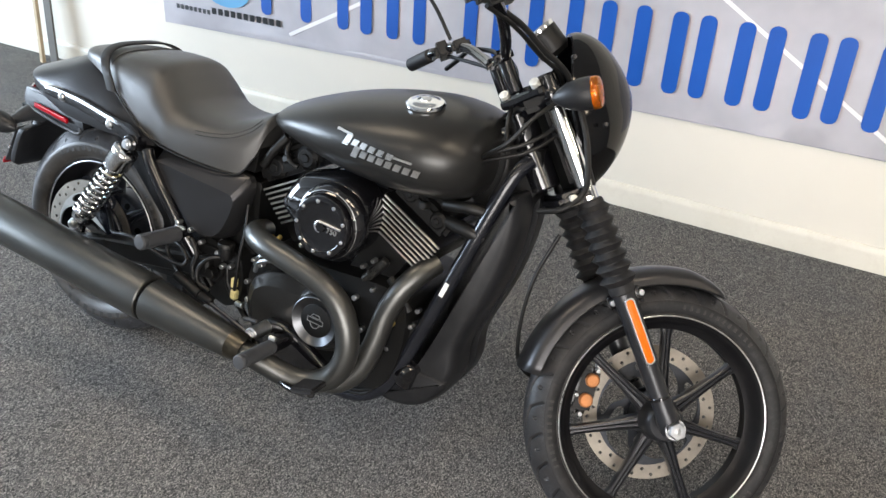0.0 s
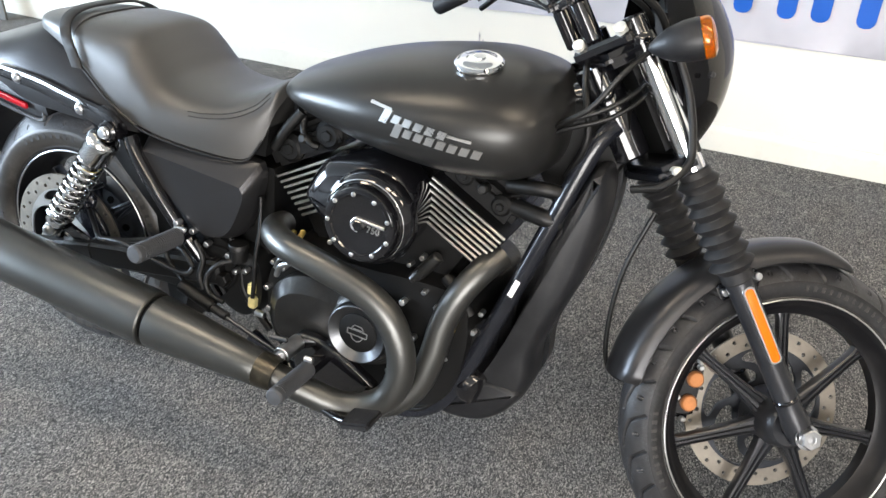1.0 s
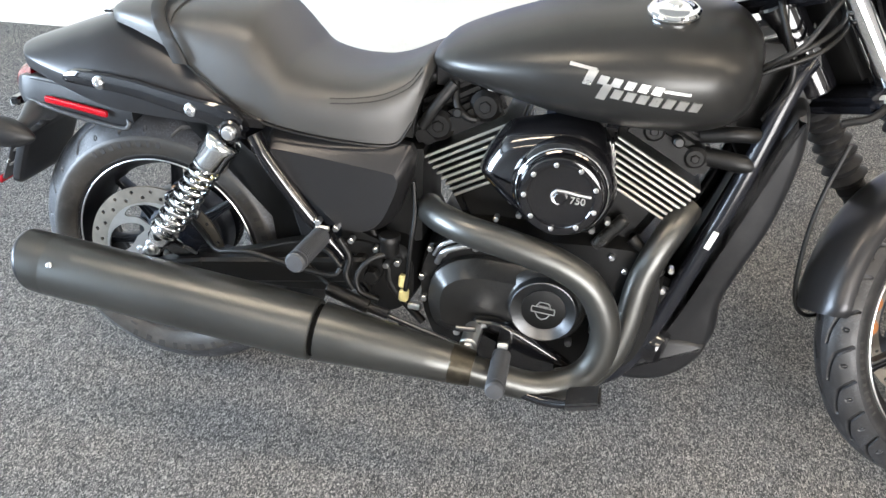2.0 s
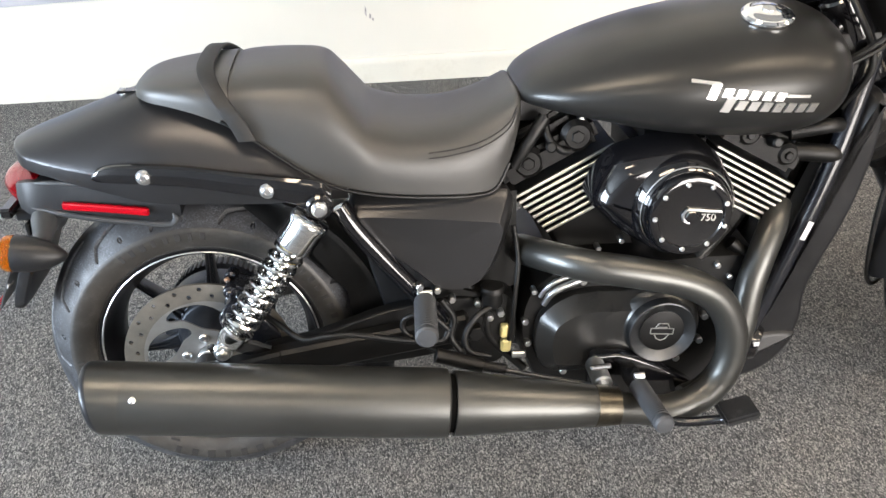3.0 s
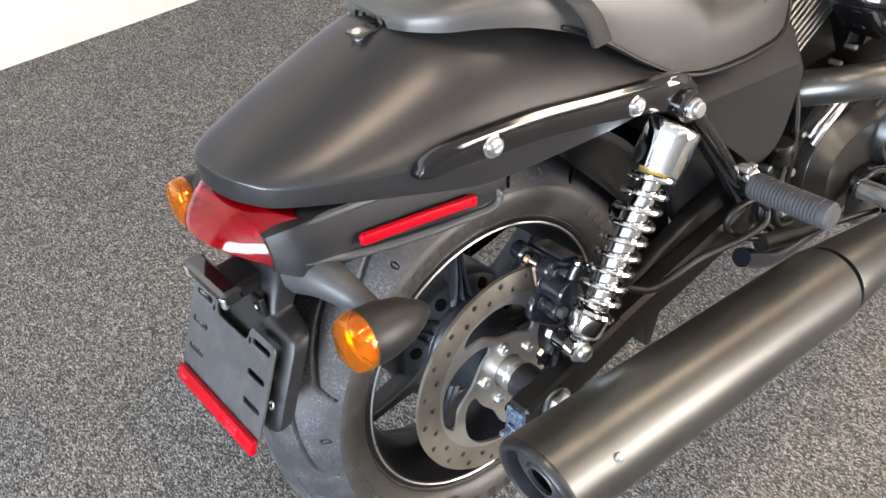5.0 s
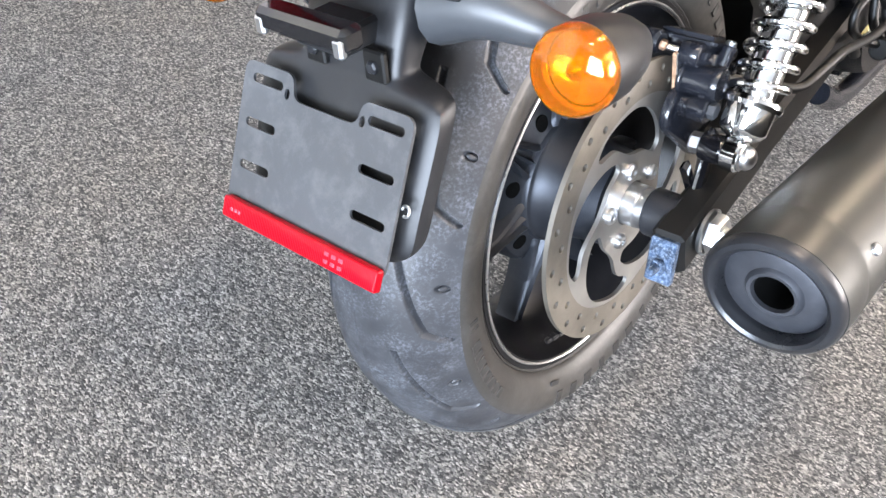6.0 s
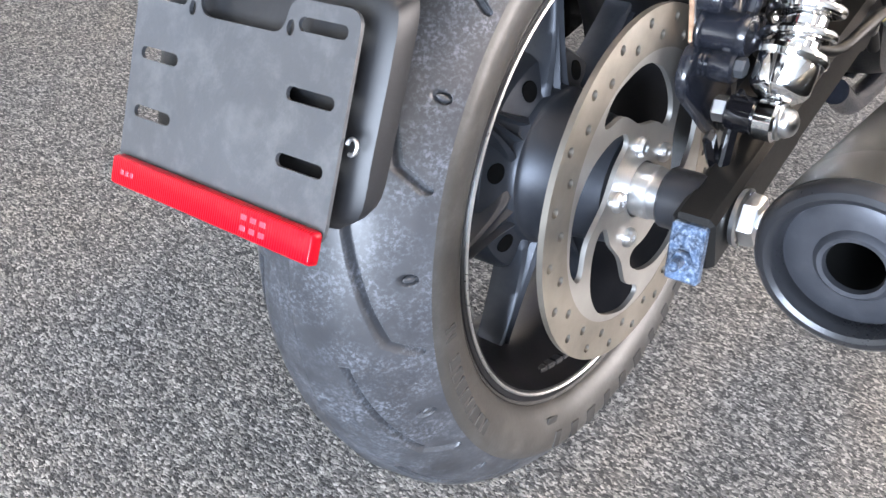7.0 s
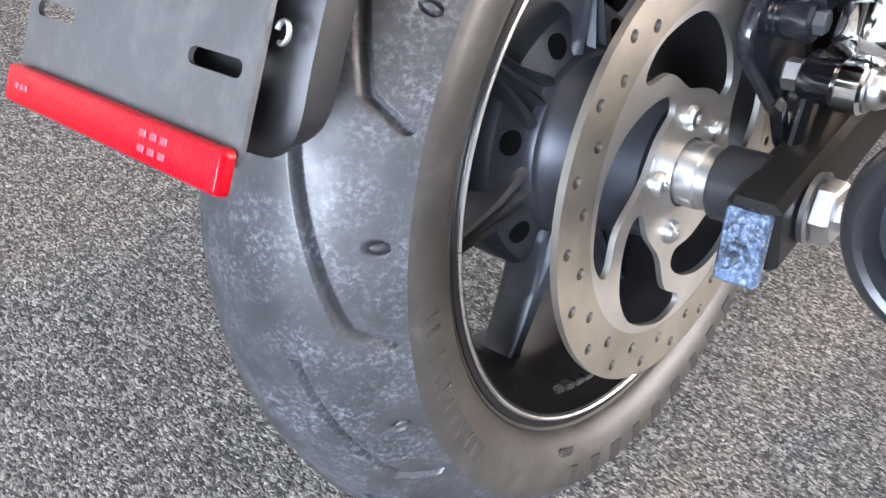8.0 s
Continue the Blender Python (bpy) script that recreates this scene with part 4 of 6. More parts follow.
# ---- seat ----
def cushion(stations, n, segs, power):
    rings = []
    for x, w, zt, zl in ease(stations, n):
        ring = []
        for i in range(segs + 1):
            a = math.pi * i / segs
            c, s = math.cos(a), math.sin(a)
            ring.append((x, -w * math.copysign(abs(c) ** power[0], c) * (1 - 0.05 * (1 - s)), zl + (zt - zl) * s ** power[1]))
        ring += [(x, w * 0.8 * (1 - 2 * i / 5), zl + 0.012) for i in range(6)]
        rings.append(ring)
    return rings_mesh(B(), rings)


seat = part("seat", cushion([(0.085, 0.134, 0.798, 0.738), (0.13, 0.146, 0.806, 0.713), (0.19, 0.156, 0.807, 0.670), (0.242, 0.162, 0.801, 0.639), (0.268, 0.164, 0.779, 0.629), (0.295, 0.166, 0.745, 0.622), (0.32, 0.166, 0.719, 0.617), (0.37, 0.163, 0.705, 0.609), (0.43, 0.156, 0.703, 0.602), (0.475, 0.147, 0.712, 0.598), (0.51, 0.135, 0.726, 0.602), (0.535, 0.121, 0.738, 0.640), (0.552, 0.105, 0.745, 0.690), (0.560, 0.080, 0.742, 0.715)], 90, 44, (0.62, 0.62)), VINYL, bike, "black vinyl solo seat with stitched panel")
for s in (-1, 1):
    part("seat_piping", tube(B(), [(0.085, s * 0.130, 0.741), (0.13, s * 0.143, 0.714), (0.19, s * 0.153, 0.669), (0.242, s * 0.159, 0.637), (0.295, s * 0.162, 0.619), (0.37, s * 0.159, 0.606), (0.43, s * 0.152, 0.599), (0.475, s * 0.143, 0.595), (0.51, s * 0.131, 0.599), (0.535, s * 0.117, 0.637)], 0.0026, 8, 60), HOSE, seat, "dark piping under the seat")
part("pillion_pad", cushion([(-0.058, 0.030, 0.774, 0.764), (-0.050, 0.060, 0.785, 0.765), (-0.028, 0.088, 0.794, 0.763), (0.005, 0.108, 0.799, 0.760), (0.05, 0.126, 0.803, 0.750), (0.10, 0.138, 0.805, 0.730)], 40, 40, (0.62, 0.62)), VINYL, bike, "black vinyl pillion pad")
# strap across the seat
sr = []
for i in range(41):
    a = math.pi * i / 40
    c, s = math.cos(a), math.sin(a)
    y, z = -0.149 * math.copysign(abs(c) ** 0.62, c), 0.714 + 0.099 * s ** 0.62
    xs = 0.124 - 0.062 * s ** 0.8
    nx, nz = -c, s
    sr.append([(xs - 0.0135, y - nx * 0.002, z - nz * 0.002), (xs - 0.0135, y + nx * 0.0022, z + nz * 0.0022), (xs - 0.0115, y + nx * 0.0034, z + nz * 0.0034), (xs + 0.0115, y + nx * 0.0034, z + nz * 0.0034), (xs + 0.0135, y + nx * 0.0022, z + nz * 0.0022), (xs + 0.0135, y - nx * 0.002, z - nz * 0.002)])
part("seat_strap", rings_mesh(B(), sr), STRAP, bike, "black grab strap across the seat")
for dz in (0.0, 0.009):
    part("seam", tube(B(), [(0.548, -0.108, 0.722 + dz), (0.53, -0.130, 0.700 + dz), (0.49, -0.146, 0.681 + dz), (0.44, -0.157, 0.673 + dz), (0.40, -0.161, 0.671 + dz)], 0.0012, 6), STRAP, seat, "stitched seam")

# ---- tank ----
rings = []
for x, w, zt, zw, zb in ease([(0.556, 0.040, 0.745, 0.737, 0.728), (0.562, 0.075, 0.754, 0.737, 0.721), (0.585, 0.108, 0.773, 0.740, 0.713), (0.63, 0.142, 0.793, 0.743, 0.703), (0.70, 0.172, 0.818, 0.748, 0.686), (0.78, 0.195, 0.839, 0.752, 0.668), (0.87, 0.206, 0.854, 0.755, 0.656),
                              (0.95, 0.206, 0.861, 0.755, 0.652), (1.02, 0.192, 0.855, 0.755, 0.656), (1.065, 0.165, 0.840, 0.755, 0.672), (1.088, 0.130, 0.820, 0.757, 0.695), (1.098, 0.090, 0.806, 0.760, 0.720), (1.101, 0.045, 0.787, 0.762, 0.740)], 100):
    ring = []
    for i in range(64):
        a = 2 * math.pi * i / 64
        c, s = math.cos(a), math.sin(a)
        if s >= 0:
            ring.append((x, w * math.copysign(abs(c) ** 0.95, c), zw + (zt - zw) * s ** 1.0))
        else:
            ring.append((x, w * math.copysign(abs(c) ** 0.72, c), zw - (zw - zb) * abs(s) ** 0.85))
    rings.append(ring)
tank = part("fuel_tank", rings_mesh(B(), rings), DENIM, bike, "satin black teardrop fuel tank")
bpy.context.view_layer.update()
_, cap_at, cap_up, _ = tank.ray_cast(Vector((0.948, -0.099, 2)), Vector((0, 0, -1)))
capm = along(cap_at - cap_up * 0.004, cap_at + cap_up)
tcap = part("filler_cap", lathe(B(), [(-0.01, 0.038), (0.003, 0.040), (0.006, 0.042), (0.009, 0.0415), (0.0125, 0.038), (0.013, 0.030), (0.0145, 0.028), (0.0165, 0.018), (0.017, 0)], capm, 56), CHROME, tank, "chrome fuel filler cap")
part("cap_lock", lathe(B(), [(0.0165, 0.011), (0.019, 0.010), (0.0195, 0)], capm, 28), STEEL, tcap)


def tank_side(x, z):
    """A point on the tank's right flank and its normal."""
    p, nrm = tank.ray_cast(Vector((x, -1, z)), Vector((0, 1, 0)))[1:3]
    return p, nrm


def tank_bar(bm, x0, z0, x1, z1, h, slant=0.25):
    """A raised chrome bar laid on the tank's flank."""
    rings = []
    for s in np.linspace(0, 1, 5):
        x, z = x0 + (x1 - x0) * s, z0 + (z1 - z0) * s
        a, an = tank_side(x - slant * h / 2, z - h / 2)
        b, bn = tank_side(x + slant * h / 2, z + h / 2)
        rings.append([a - an * 0.002, a + an * 0.0022, b + bn * 0.0022, b - bn * 0.002])
    return rings_mesh(bm, rings)


# the maker's badge: two rows of plain slanted bars
def badge_bar(*a):
    part("badge_bar", tank_bar(B(), *a), SILVER, tank, "raised silver badge bar")


badge_bar(0.800, 0.7800, 0.842, 0.7752, 0.0045)
badge_bar(0.945, 0.7530, 0.985, 0.7485, 0.0042)
for i in range(6):
    x, z = 0.826 + 0.0205 * i, 0.7650 - 0.0024 * i
    badge_bar(x, z, x + 0.0140, z - 0.0016, 0.0125 if i else 0.022, 0.45)
for i in range(8):
    x, z = 0.849 + 0.0197 * i, 0.7450 - 0.0022 * i
    badge_bar(x, z, x + 0.0140, z - 0.0016, 0.0140 if i else 0.024, 0.45)

# ---- chassis tubes, side cover ----
def tube_part(name, pts, r, material, parent=bike, label="", segs=16, n=None, m=None):
    return part(name, tube(B(), pts, r, segs, n), material, parent, label, m)


for s in (-1, 1):
    tube_part("down_tube", [(1.175, s * 0.040, 0.775), (1.150, s * 0.068, 0.735), (1.105, s * 0.095, 0.600), (1.052, s * 0.108, 0.450), (0.985, s * 0.114, 0.275), (0.945, s * 0.114, 0.195), (0.885, s * 0.112, 0.150), (0.80, s * 0.11, 0.140), (0.60, s * 0.11, 0.150), (0.50, s * 0.11, 0.20)], 0.0165, CASTING, bike, "gloss black frame down tube")
    tube_part("rear_frame_tube", [(0.255, s * 0.160, 0.600), (0.275, s * 0.165, 0.565), (0.32, s * 0.165, 0.500), (0.375, s * 0.160, 0.425), (0.42, s * 0.150, 0.360), (0.45, s * 0.140, 0.300)], 0.0155, GLOSS, bike, "gloss black rear frame tube")
part("frame_sticker", block(B(), (0, 0, 0), (0.010, 0.0012, 0.036), Matrix.Translation((1.062, -0.1245, 0.476)) @ pose(0, 0, 0, 0, 20, 0), 0.0003), WHITE, bike, "white safety sticker on the frame")
tube_part("backbone", [(1.16, 0, 0.82), (0.9, 0, 0.74), (0.6, 0, 0.70), (0.30, 0, 0.60)], 0.026, GLOSS)
part("steering_head", rod(B(), Vector((1.484, 0, 0.264)) + kk * 0.53, Vector((1.484, 0, 0.264)) + kk * 0.70, 0.034, 28, 0.004), GLOSS, bike, "gloss black steering head")
part("rear_frame_casting", slab(B(), rounded([(0.305, 0.60), (0.46, 0.585), (0.47, 0.36), (0.42, 0.31), (0.36, 0.33), (0.335, 0.42), (0.315, 0.50)]), 0.105, -0.105, 0.010), HOSE, bike, "black casting in front of the rear wheel")
part("neck_gusset", slab(B(), [(1.06, 0.80), (1.19, 0.80), (1.21, 0.73), (1.155, 0.62), (1.10, 0.58), (1.05, 0.66)], 0.028, -0.028, 0.006), HOSE, bike, "black frame gusset behind the steering head")
inner = B()
slab(inner, [(0.22, 0.60), (0.53, 0.60), (0.54, 0.66), (0.40, 0.66)], -0.10, 0.10, 0.01)
slab(inner, [(0.27, 0.58), (0.55, 0.58), (0.55, 0.40), (0.42, 0.36), (0.34, 0.45)], -0.10, 0.10, 0.01)
part("battery_box", inner, HOSE, bike, "black plastic battery box under the seat")
# tank tunnel skirt between seat and tank
part("tank_skirt", slab(B(), [(0.555, 0.73), (0.60, 0.725), (0.66, 0.70), (0.64, 0.68), (0.60, 0.675), (0.555, 0.68)], 0.05, -0.05, 0.01), PLASTIC, bike)


def side_cover(s):
    """A folded moulded cover: lit upper facet, long main face, front facet."""
    out = [(0.262, 0.556), (0.270, 0.588), (0.290, 0.606), (0.40, 0.604), (0.515, 0.597), (0.536, 0.586), (0.540, 0.560), (0.524, 0.500), (0.503, 0.452), (0.478, 0.428), (0.440, 0.420), (0.400, 0.430), (0.370, 0.458), (0.315, 0.512)]
    mid = [(0.276, 0.560), (0.279, 0.571), (0.294, 0.577), (0.40, 0.567), (0.497, 0.553), (0.513, 0.546), (0.517, 0.530), (0.504, 0.492), (0.487, 0.458), (0.468, 0.440), (0.440, 0.433), (0.408, 0.441), (0.381, 0.466), (0.325, 0.516)]
    rings = []
    a, b = rounded(out), rounded(mid)
    for t, y in ((0, 0.105), (0.0, 0.122), (0.12, 0.130), (0.5, 0.143), (0.88, 0.156), (1.0, 0.1595)):
        rings.append([(p[0] + (q[0] - p[0]) * t, s * (y + 0.004 * math.sin(min(1, max(0, (p[0] - 0.27) / 0.26)) * math.pi)), p[1] + (q[1] - p[1]) * t) for p, q in zip(a, b)])
    return part("side_cover", rings_mesh(B(), rings), FENDER, bike, "satin black moulded side cover", None, 28)


side_cover(-1), side_cover(1)
part("inner_mudguard", rings_mesh(B(), [[(0.34 * math.cos(a) * 0.94, y, 0.2955 + 0.34 * math.sin(a) * 0.94) for a in (radians(d) for d in range(-28, 82, 5))] + [(0.35 * math.cos(a) * 0.94, y, 0.2955 + 0.35 * math.sin(a) * 0.94) for a in (radians(d) for d in range(77, -33, -5))] for y in (-0.096, -0.092, 0.092, 0.096)], True, True), HOSE, bike, "black plastic inner mudguard")
part("mud_panel", slab(B(), rounded([(0.285, 0.570), (0.340, 0.560), (0.425, 0.430), (0.400, 0.345), (0.335, 0.345), (0.300, 0.440)]), -0.098, -0.116, 0.006), PLASTIC, bike, "black plastic panel behind the frame tube")

# ---- engine ----
case = slab(B(), rounded([(0.555, 0.260), (0.552, 0.380), (0.62, 0.450), (0.78, 0.455), (0.96, 0.450), (1.00, 0.380), (0.985, 0.250), (0.93, 0.180), (0.80, 0.165), (0.62, 0.175)]), 0.13, -0.135, 0.012)
engine = part("engine", case, ENGINE, bike, "black V-twin engine with polished fins")
cover = chamfered(B(), rounded([(0.577, 0.290), (0.583, 0.355), (0.621, 0.391), (0.671, 0.403), (0.734, 0.401), (0.800, 0.408), (0.852, 0.380), (0.868, 0.330), (0.850, 0.275), (0.800, 0.250), (0.70, 0.242), (0.605, 0.248)]), -0.118, -0.152, -0.178, 0.027)
part("clutch_cover", cover, COVER, engine, "satin black clutch cover", None, 25)
ring_m = along((0.792, -0.165, 0.335), (0.792, -0.3, 0.335))
part("cover_boss", lathe(B(), [(0, 0.074), (0.004, 0.073), (0.012, 0.066), (0.018, 0.060)], ring_m, 56), COVER, engine)
part("cover_ring", lathe(B(), [(0.010, 0.0625), (0.026, 0.0610), (0.0315, 0.0595), (0.0325, 0.0575), (0.0315, 0.0560), (0.0235, 0.0410), (0.0225, 0.0400), (0.0225, 0.0)], ring_m, 64), SATIN, engine, "satin derby cover ring")
part("cover_disc", lathe(B(), [(0.0226, 0.0395), (0.0245, 0.0390), (0.0250, 0.0375), (0.0250, 0.0)], ring_m, 48), ENGINE, engine, "black derby cover face")
# the maker's emblem: a plain outlined shield with a bar
em = B()
emm = Matrix.Translation((0.792, -0.1906, 0.335)) @ pose(0, 0, 0, 90, 0, 0) @ Matrix.Rotation(radians(-6), 4, 'Z')
for x0, y0, x1, y1 in ((-0.008, 0.0155, 0.008, 0.0155), (-0.013, 0.0065, -0.008, 0.0155), (0.013, 0.0065, 0.008, 0.0155), (-0.013, -0.0065, -0.008, -0.0150), (0.013, -0.0065, 0.008, -0.0150), (-0.008, -0.0150, 0.0, -0.0185), (0.008, -0.0150, 0.0, -0.0185), (-0.0205, 0.0055, 0.0205, 0.0055), (-0.0205, -0.0055, 0.0205, -0.0055), (-0.0205, -0.0055, -0.0205, 0.0055), (0.0205, -0.0055, 0.0205, 0.0055), (-0.009, 0.008, 0.009, 0.008)):
    beam(em, (x0, y0, 0), (x1, y1, 0), 0.0017, 0.0012, (0, 0, 1), 0.0002)
part("emblem", em, SILVER, engine, "silver shield emblem outline", emm)
for x, z in ((0.60, 0.40), (0.66, 0.42), (0.70, 0.425), (0.592, 0.27), (0.63, 0.237), (0.86, 0.40), (0.885, 0.33), (0.88, 0.28), (0.84, 0.245)):
    part("case_bolt", rod(B(), (x, -0.130, z), (x, -0.150, z), 0.0065, 16), STEEL, engine, "zinc case bolt")


def cylinder(base, lean, yr, n_fins, s0, fin_w, pitch, cx, taper, boss, name_label):
    """A finned cylinder and its head on the tilted axis of the vee."""
    ax = Vector((math.sin(lean), 0, math.cos(lean)))
    sx = Vector((math.cos(lean), 0, -math.sin(lean)))
    m = Matrix((sx, Vector((0, 1, 0)), ax)).transposed().to_4x4()
    m.translation = base
    body = part("cylinder", block(B(), (0, 0, 0.11), (fin_w * 0.80, yr * 1.7, 0.30), None, 0.02, 3), ENGINE, bike, name_label, m)
    for i in range(n_fins):
        z = s0 + i * pitch
        w = fin_w * (1 - taper * abs(i - n_fins + 1))
        f = part("fin", block(B(), (cx, 0, z), (w, yr * 2 - 0.004, 0.0040), None, 0.0012), ENGINE, body)
        part("fin_edge", block(B(), (cx, -yr + 0.001, z), (w - 0.004, 0.006, pitch * 0.42), None, 0.0010), FIN, body, "polished fin edge")
    top = s0 + n_fins * pitch
    part("cylinder_head", block(B(), (0, 0, top + 0.024), (fin_w * 0.92, yr * 1.86, 0.044), None, 0.010, 2), ENGINE, body)
    part("rocker_cover", block(B(), (0, 0, top + 0.062), (fin_w * 0.72, yr * 1.5, 0.034), None, 0.013, 3), ENGINE, body)
    for sx_ in (-1, 1):
        part("valve_housing", rod(B(), (cx + sx_ * fin_w * 0.24, -yr * 0.97, top + 0.030), (cx + sx_ * fin_w * 0.24, yr * 0.97, top + 0.030), boss, 28, boss * 0.3), ENGINE, body)
        part("housing_plug", rod(B(), (cx + sx_ * fin_w * 0.24, -yr * 0.95, top + 0.030), (cx + sx_ * fin_w * 0.24, -yr * 1.01, top + 0.030), boss * 0.4, 6, 0.002), HOSE, body)
    part("spark_plug_cap", rod(B(), (cx, -yr * 0.60, top + 0.030), (cx, -yr * 1.12, top + 0.042), 0.0095, 16, 0.003), HOSE, body)
    for sx_ in (-1, 1):
        part("head_bolt", rod(B(), (sx_ * fin_w * 0.38, -yr * 0.80, top + 0.044), (sx_ * fin_w * 0.38, -yr * 0.80, top + 0.056), 0.008, 6), STEEL, body, "zinc head bolt")
    return body


cylinder((0.755, 0, 0.345), radians(-27), 0.088, 8, 0.200, 0.194, 0.0123, 0.009, 0.030, 0.029, "rear cylinder with polished fins")
cylinder((0.800, 0, 0.335), radians(30), 0.113, 8, 0.233, 0.172, 0.0108, 0.005, 0.014, 0.020, "front cylinder with polished fins")
tube_part("spark_lead", [(0.60, -0.07, 0.700), (0.605, -0.085, 0.665), (0.625, -0.092, 0.645), (0.64, -0.088, 0.640)], 0.0065, HOSE)
for x, y, z in ((0.900, -0.140, 0.430), (0.925, -0.138, 0.405), (0.935, -0.138, 0.345), (0.575, -0.140, 0.405), (0.690, -0.120, 0.470), (0.730, -0.120, 0.482), (0.860, -0.125, 0.470), (0.885, -0.125, 0.490)):
    part("case_bolt", rod(B(), (x, y + 0.014, z), (x, y - 0.006, z), 0.0055, 6), STEEL, engine, "zinc case bolt")
part("push_rod_cover", rod(B(), (0.868, -0.125, 0.440), (0.915, -0.122, 0.500), 0.012, 18, 0.003), COVER, engine, "black push rod cover")
part("oil_line", tube(B(), [(0.930, -0.140, 0.350), (0.945, -0.150, 0.390), (0.955, -0.145, 0.430), (0.975, -0.120, 0.470)], 0.0055, 12), STEEL, engine, "steel oil line")
part("intake_body", block(B(), (0.82, 0, 0.61), (0.13, 0.17, 0.10), None, 0.02, 2), ENGINE, engine)

# air cleaner: hexagonal gloss shell with a round stepped cover
ac = part("air_cleaner", slab(B(), rounded([(0.662, 0.585), (0.694, 0.642), (0.728, 0.660), (0.799, 0.672), (0.846, 0.664), (0.880, 0.630), (0.888, 0.582), (0.872, 0.528), (0.832, 0.490), (0.780, 0.482), (0.728, 0.510), (0.682, 0.552)]), -0.105, -0.192, 0.030), GLOSS, bike, "gloss black air cleaner cover", None, 50)
am = along((0.806, -0.178, 0.572), (0.806, -0.4, 0.572))
part("round_cover", lathe(B(), [(0.0, 0.088), (0.012, 0.086), (0.024, 0.079), (0.030, 0.073), (0.033, 0.070), (0.036, 0.0695), (0.048, 0.0685), (0.052, 0.066), (0.0535, 0.062), (0.053, 0.0545), (0.050, 0.0525), (0.049, 0.040), (0.0485, 0.0)], am, 80), GLOSS, ac)
part("rim_line", lathe(B(), [(0.0285, 0.0755), (0.0300, 0.0763), (0.0312, 0.0748)], am, 80), CHROME, ac, "thin bright trim ring")
for i in range(9):
    a = radians(20 + i * 40)
    p = am @ Vector((0.0590 * math.cos(a), 0.0565 * math.sin(a), 0.0525))
    part("cover_bolt", rod(B(), p, p + Vector((0, -0.0045, 0)), 0.0042, 12), STEEL, ac, "bright cover bolt")
part("centre_bolt", rod(B(), am @ Vector((0, 0, 0.048)), am @ Vector((0, 0, 0.056)), 0.011, 6), GLOSS, ac)
hook = B()
tube(hook, [(0.800, -0.2295, 0.584), (0.818, -0.2295, 0.582), (0.836, -0.2295, 0.579), (0.855, -0.2295, 0.577)], 0.0028, 8)
tube(hook, [(0.800, -0.2295, 0.584), (0.793, -0.2295, 0.576), (0.795, -0.2295, 0.566), (0.804, -0.2295, 0.561)], 0.0026, 8)
part("cover_stripe", hook, STEEL, ac, "silver stripe")
part("numeral", words("750", 0.0170, 0.0012), SILVER, ac, "silver 750 numerals", Matrix.Translation((0.834, -0.2292, 0.568)) @ pose(0, 0, 0, 90, 4, 0))

# ---- exhaust ----
mA, mB = Vector((-0.144, -0.2945, 0.3665)), Vector((0.405, -0.294, 0.2985))
mm = along(mB, mA)
ML = (mA - mB).length
m_dir = (mA - mB).normalized()
m_up = (Vector((0, 0, 1)) - m_dir * m_dir.z).normalized()


def slashed(bm):
    """Cuts the muffler's end upright: its upper edge reaches further back than its lower one."""
    for v in bm.verts:
        h = (v.co - mB).dot(m_dir)
        v.co += m_dir * ((v.co - mB).dot(m_up) * 0.25 * max(0.0, min(1.0, (h - ML + 0.050) / 0.030)))
    return bm


muf = part("muffler", slashed(lathe(B(), [(0.0, 0.040), (0.0, 0.0530), (0.003, 0.0555), (0.02, 0.0565), (ML * 0.5, 0.0570), (ML - 0.052, 0.0568), (ML - 0.0505, 0.0566), (ML - 0.049, 0.0568), (ML - 0.030, 0.0567), (ML - 0.012, 0.0565), (ML - 0.012, 0.05)], mm, 80)), EXHAUST, bike, "satin black slash muffler")
part("end_cap", slashed(lathe(B(), [(ML - 0.014, 0.0560), (ML - 0.009, 0.0558), (ML - 0.004, 0.0540), (ML - 0.001, 0.0512), (ML, 0.0475), (ML - 0.002, 0.0445), (ML - 0.006, 0.0428), (ML - 0.012, 0.0420), (ML - 0.018, 0.0418)], mm, 80)), CAP, muf, "black rolled muffler end")
part("end_dish", slashed(lathe(B(), [(ML - 0.018, 0.0424), (ML - 0.0175, 0.0412), (ML - 0.0165, 0.0400), (ML - 0.014, 0.0300), (ML - 0.0135, 0.0235), (ML - 0.0110, 0.0220), (ML - 0.0090, 0.0200), (ML - 0.0095, 0.0172), (ML - 0.014, 0.0162)], mm, 72)), DISH, muf, "dark bluish dish inside the muffler end")
# outlet and front gap: their shade is put in as flat black
part("outlet_bore", slashed(lathe(B(), [(ML - 0.0135, 0.0163), (ML - 0.12, 0.0160), (ML - 0.12, 0.0)], mm, 48)), DARK, muf)
part("muffler_gap_shade", lathe(B(), [(-0.014, 0.047), (0.001, 0.047)], mm, 48), DARK, muf)
part("cone", lathe(B(), [(-0.248, 0.0320), (-0.244, 0.0345), (-0.200, 0.0380), (-0.10, 0.0460), (-0.015, 0.0530), (-0.010, 0.0525), (-0.009, 0.040)], mm, 64), EXHAUST, muf, "tapered exhaust cone")
clamp = B()
lathe(clamp, [(-0.285, 0.0300), (-0.285, 0.0320), (-0.270, 0.0330), (-0.246, 0.0350), (-0.244, 0.0335)], mm, 48)
part("clamp", clamp, CLAMP, muf, "bronze-tinted steel clamp")
scr = Vector((-0.069, -0.340, 0.387))
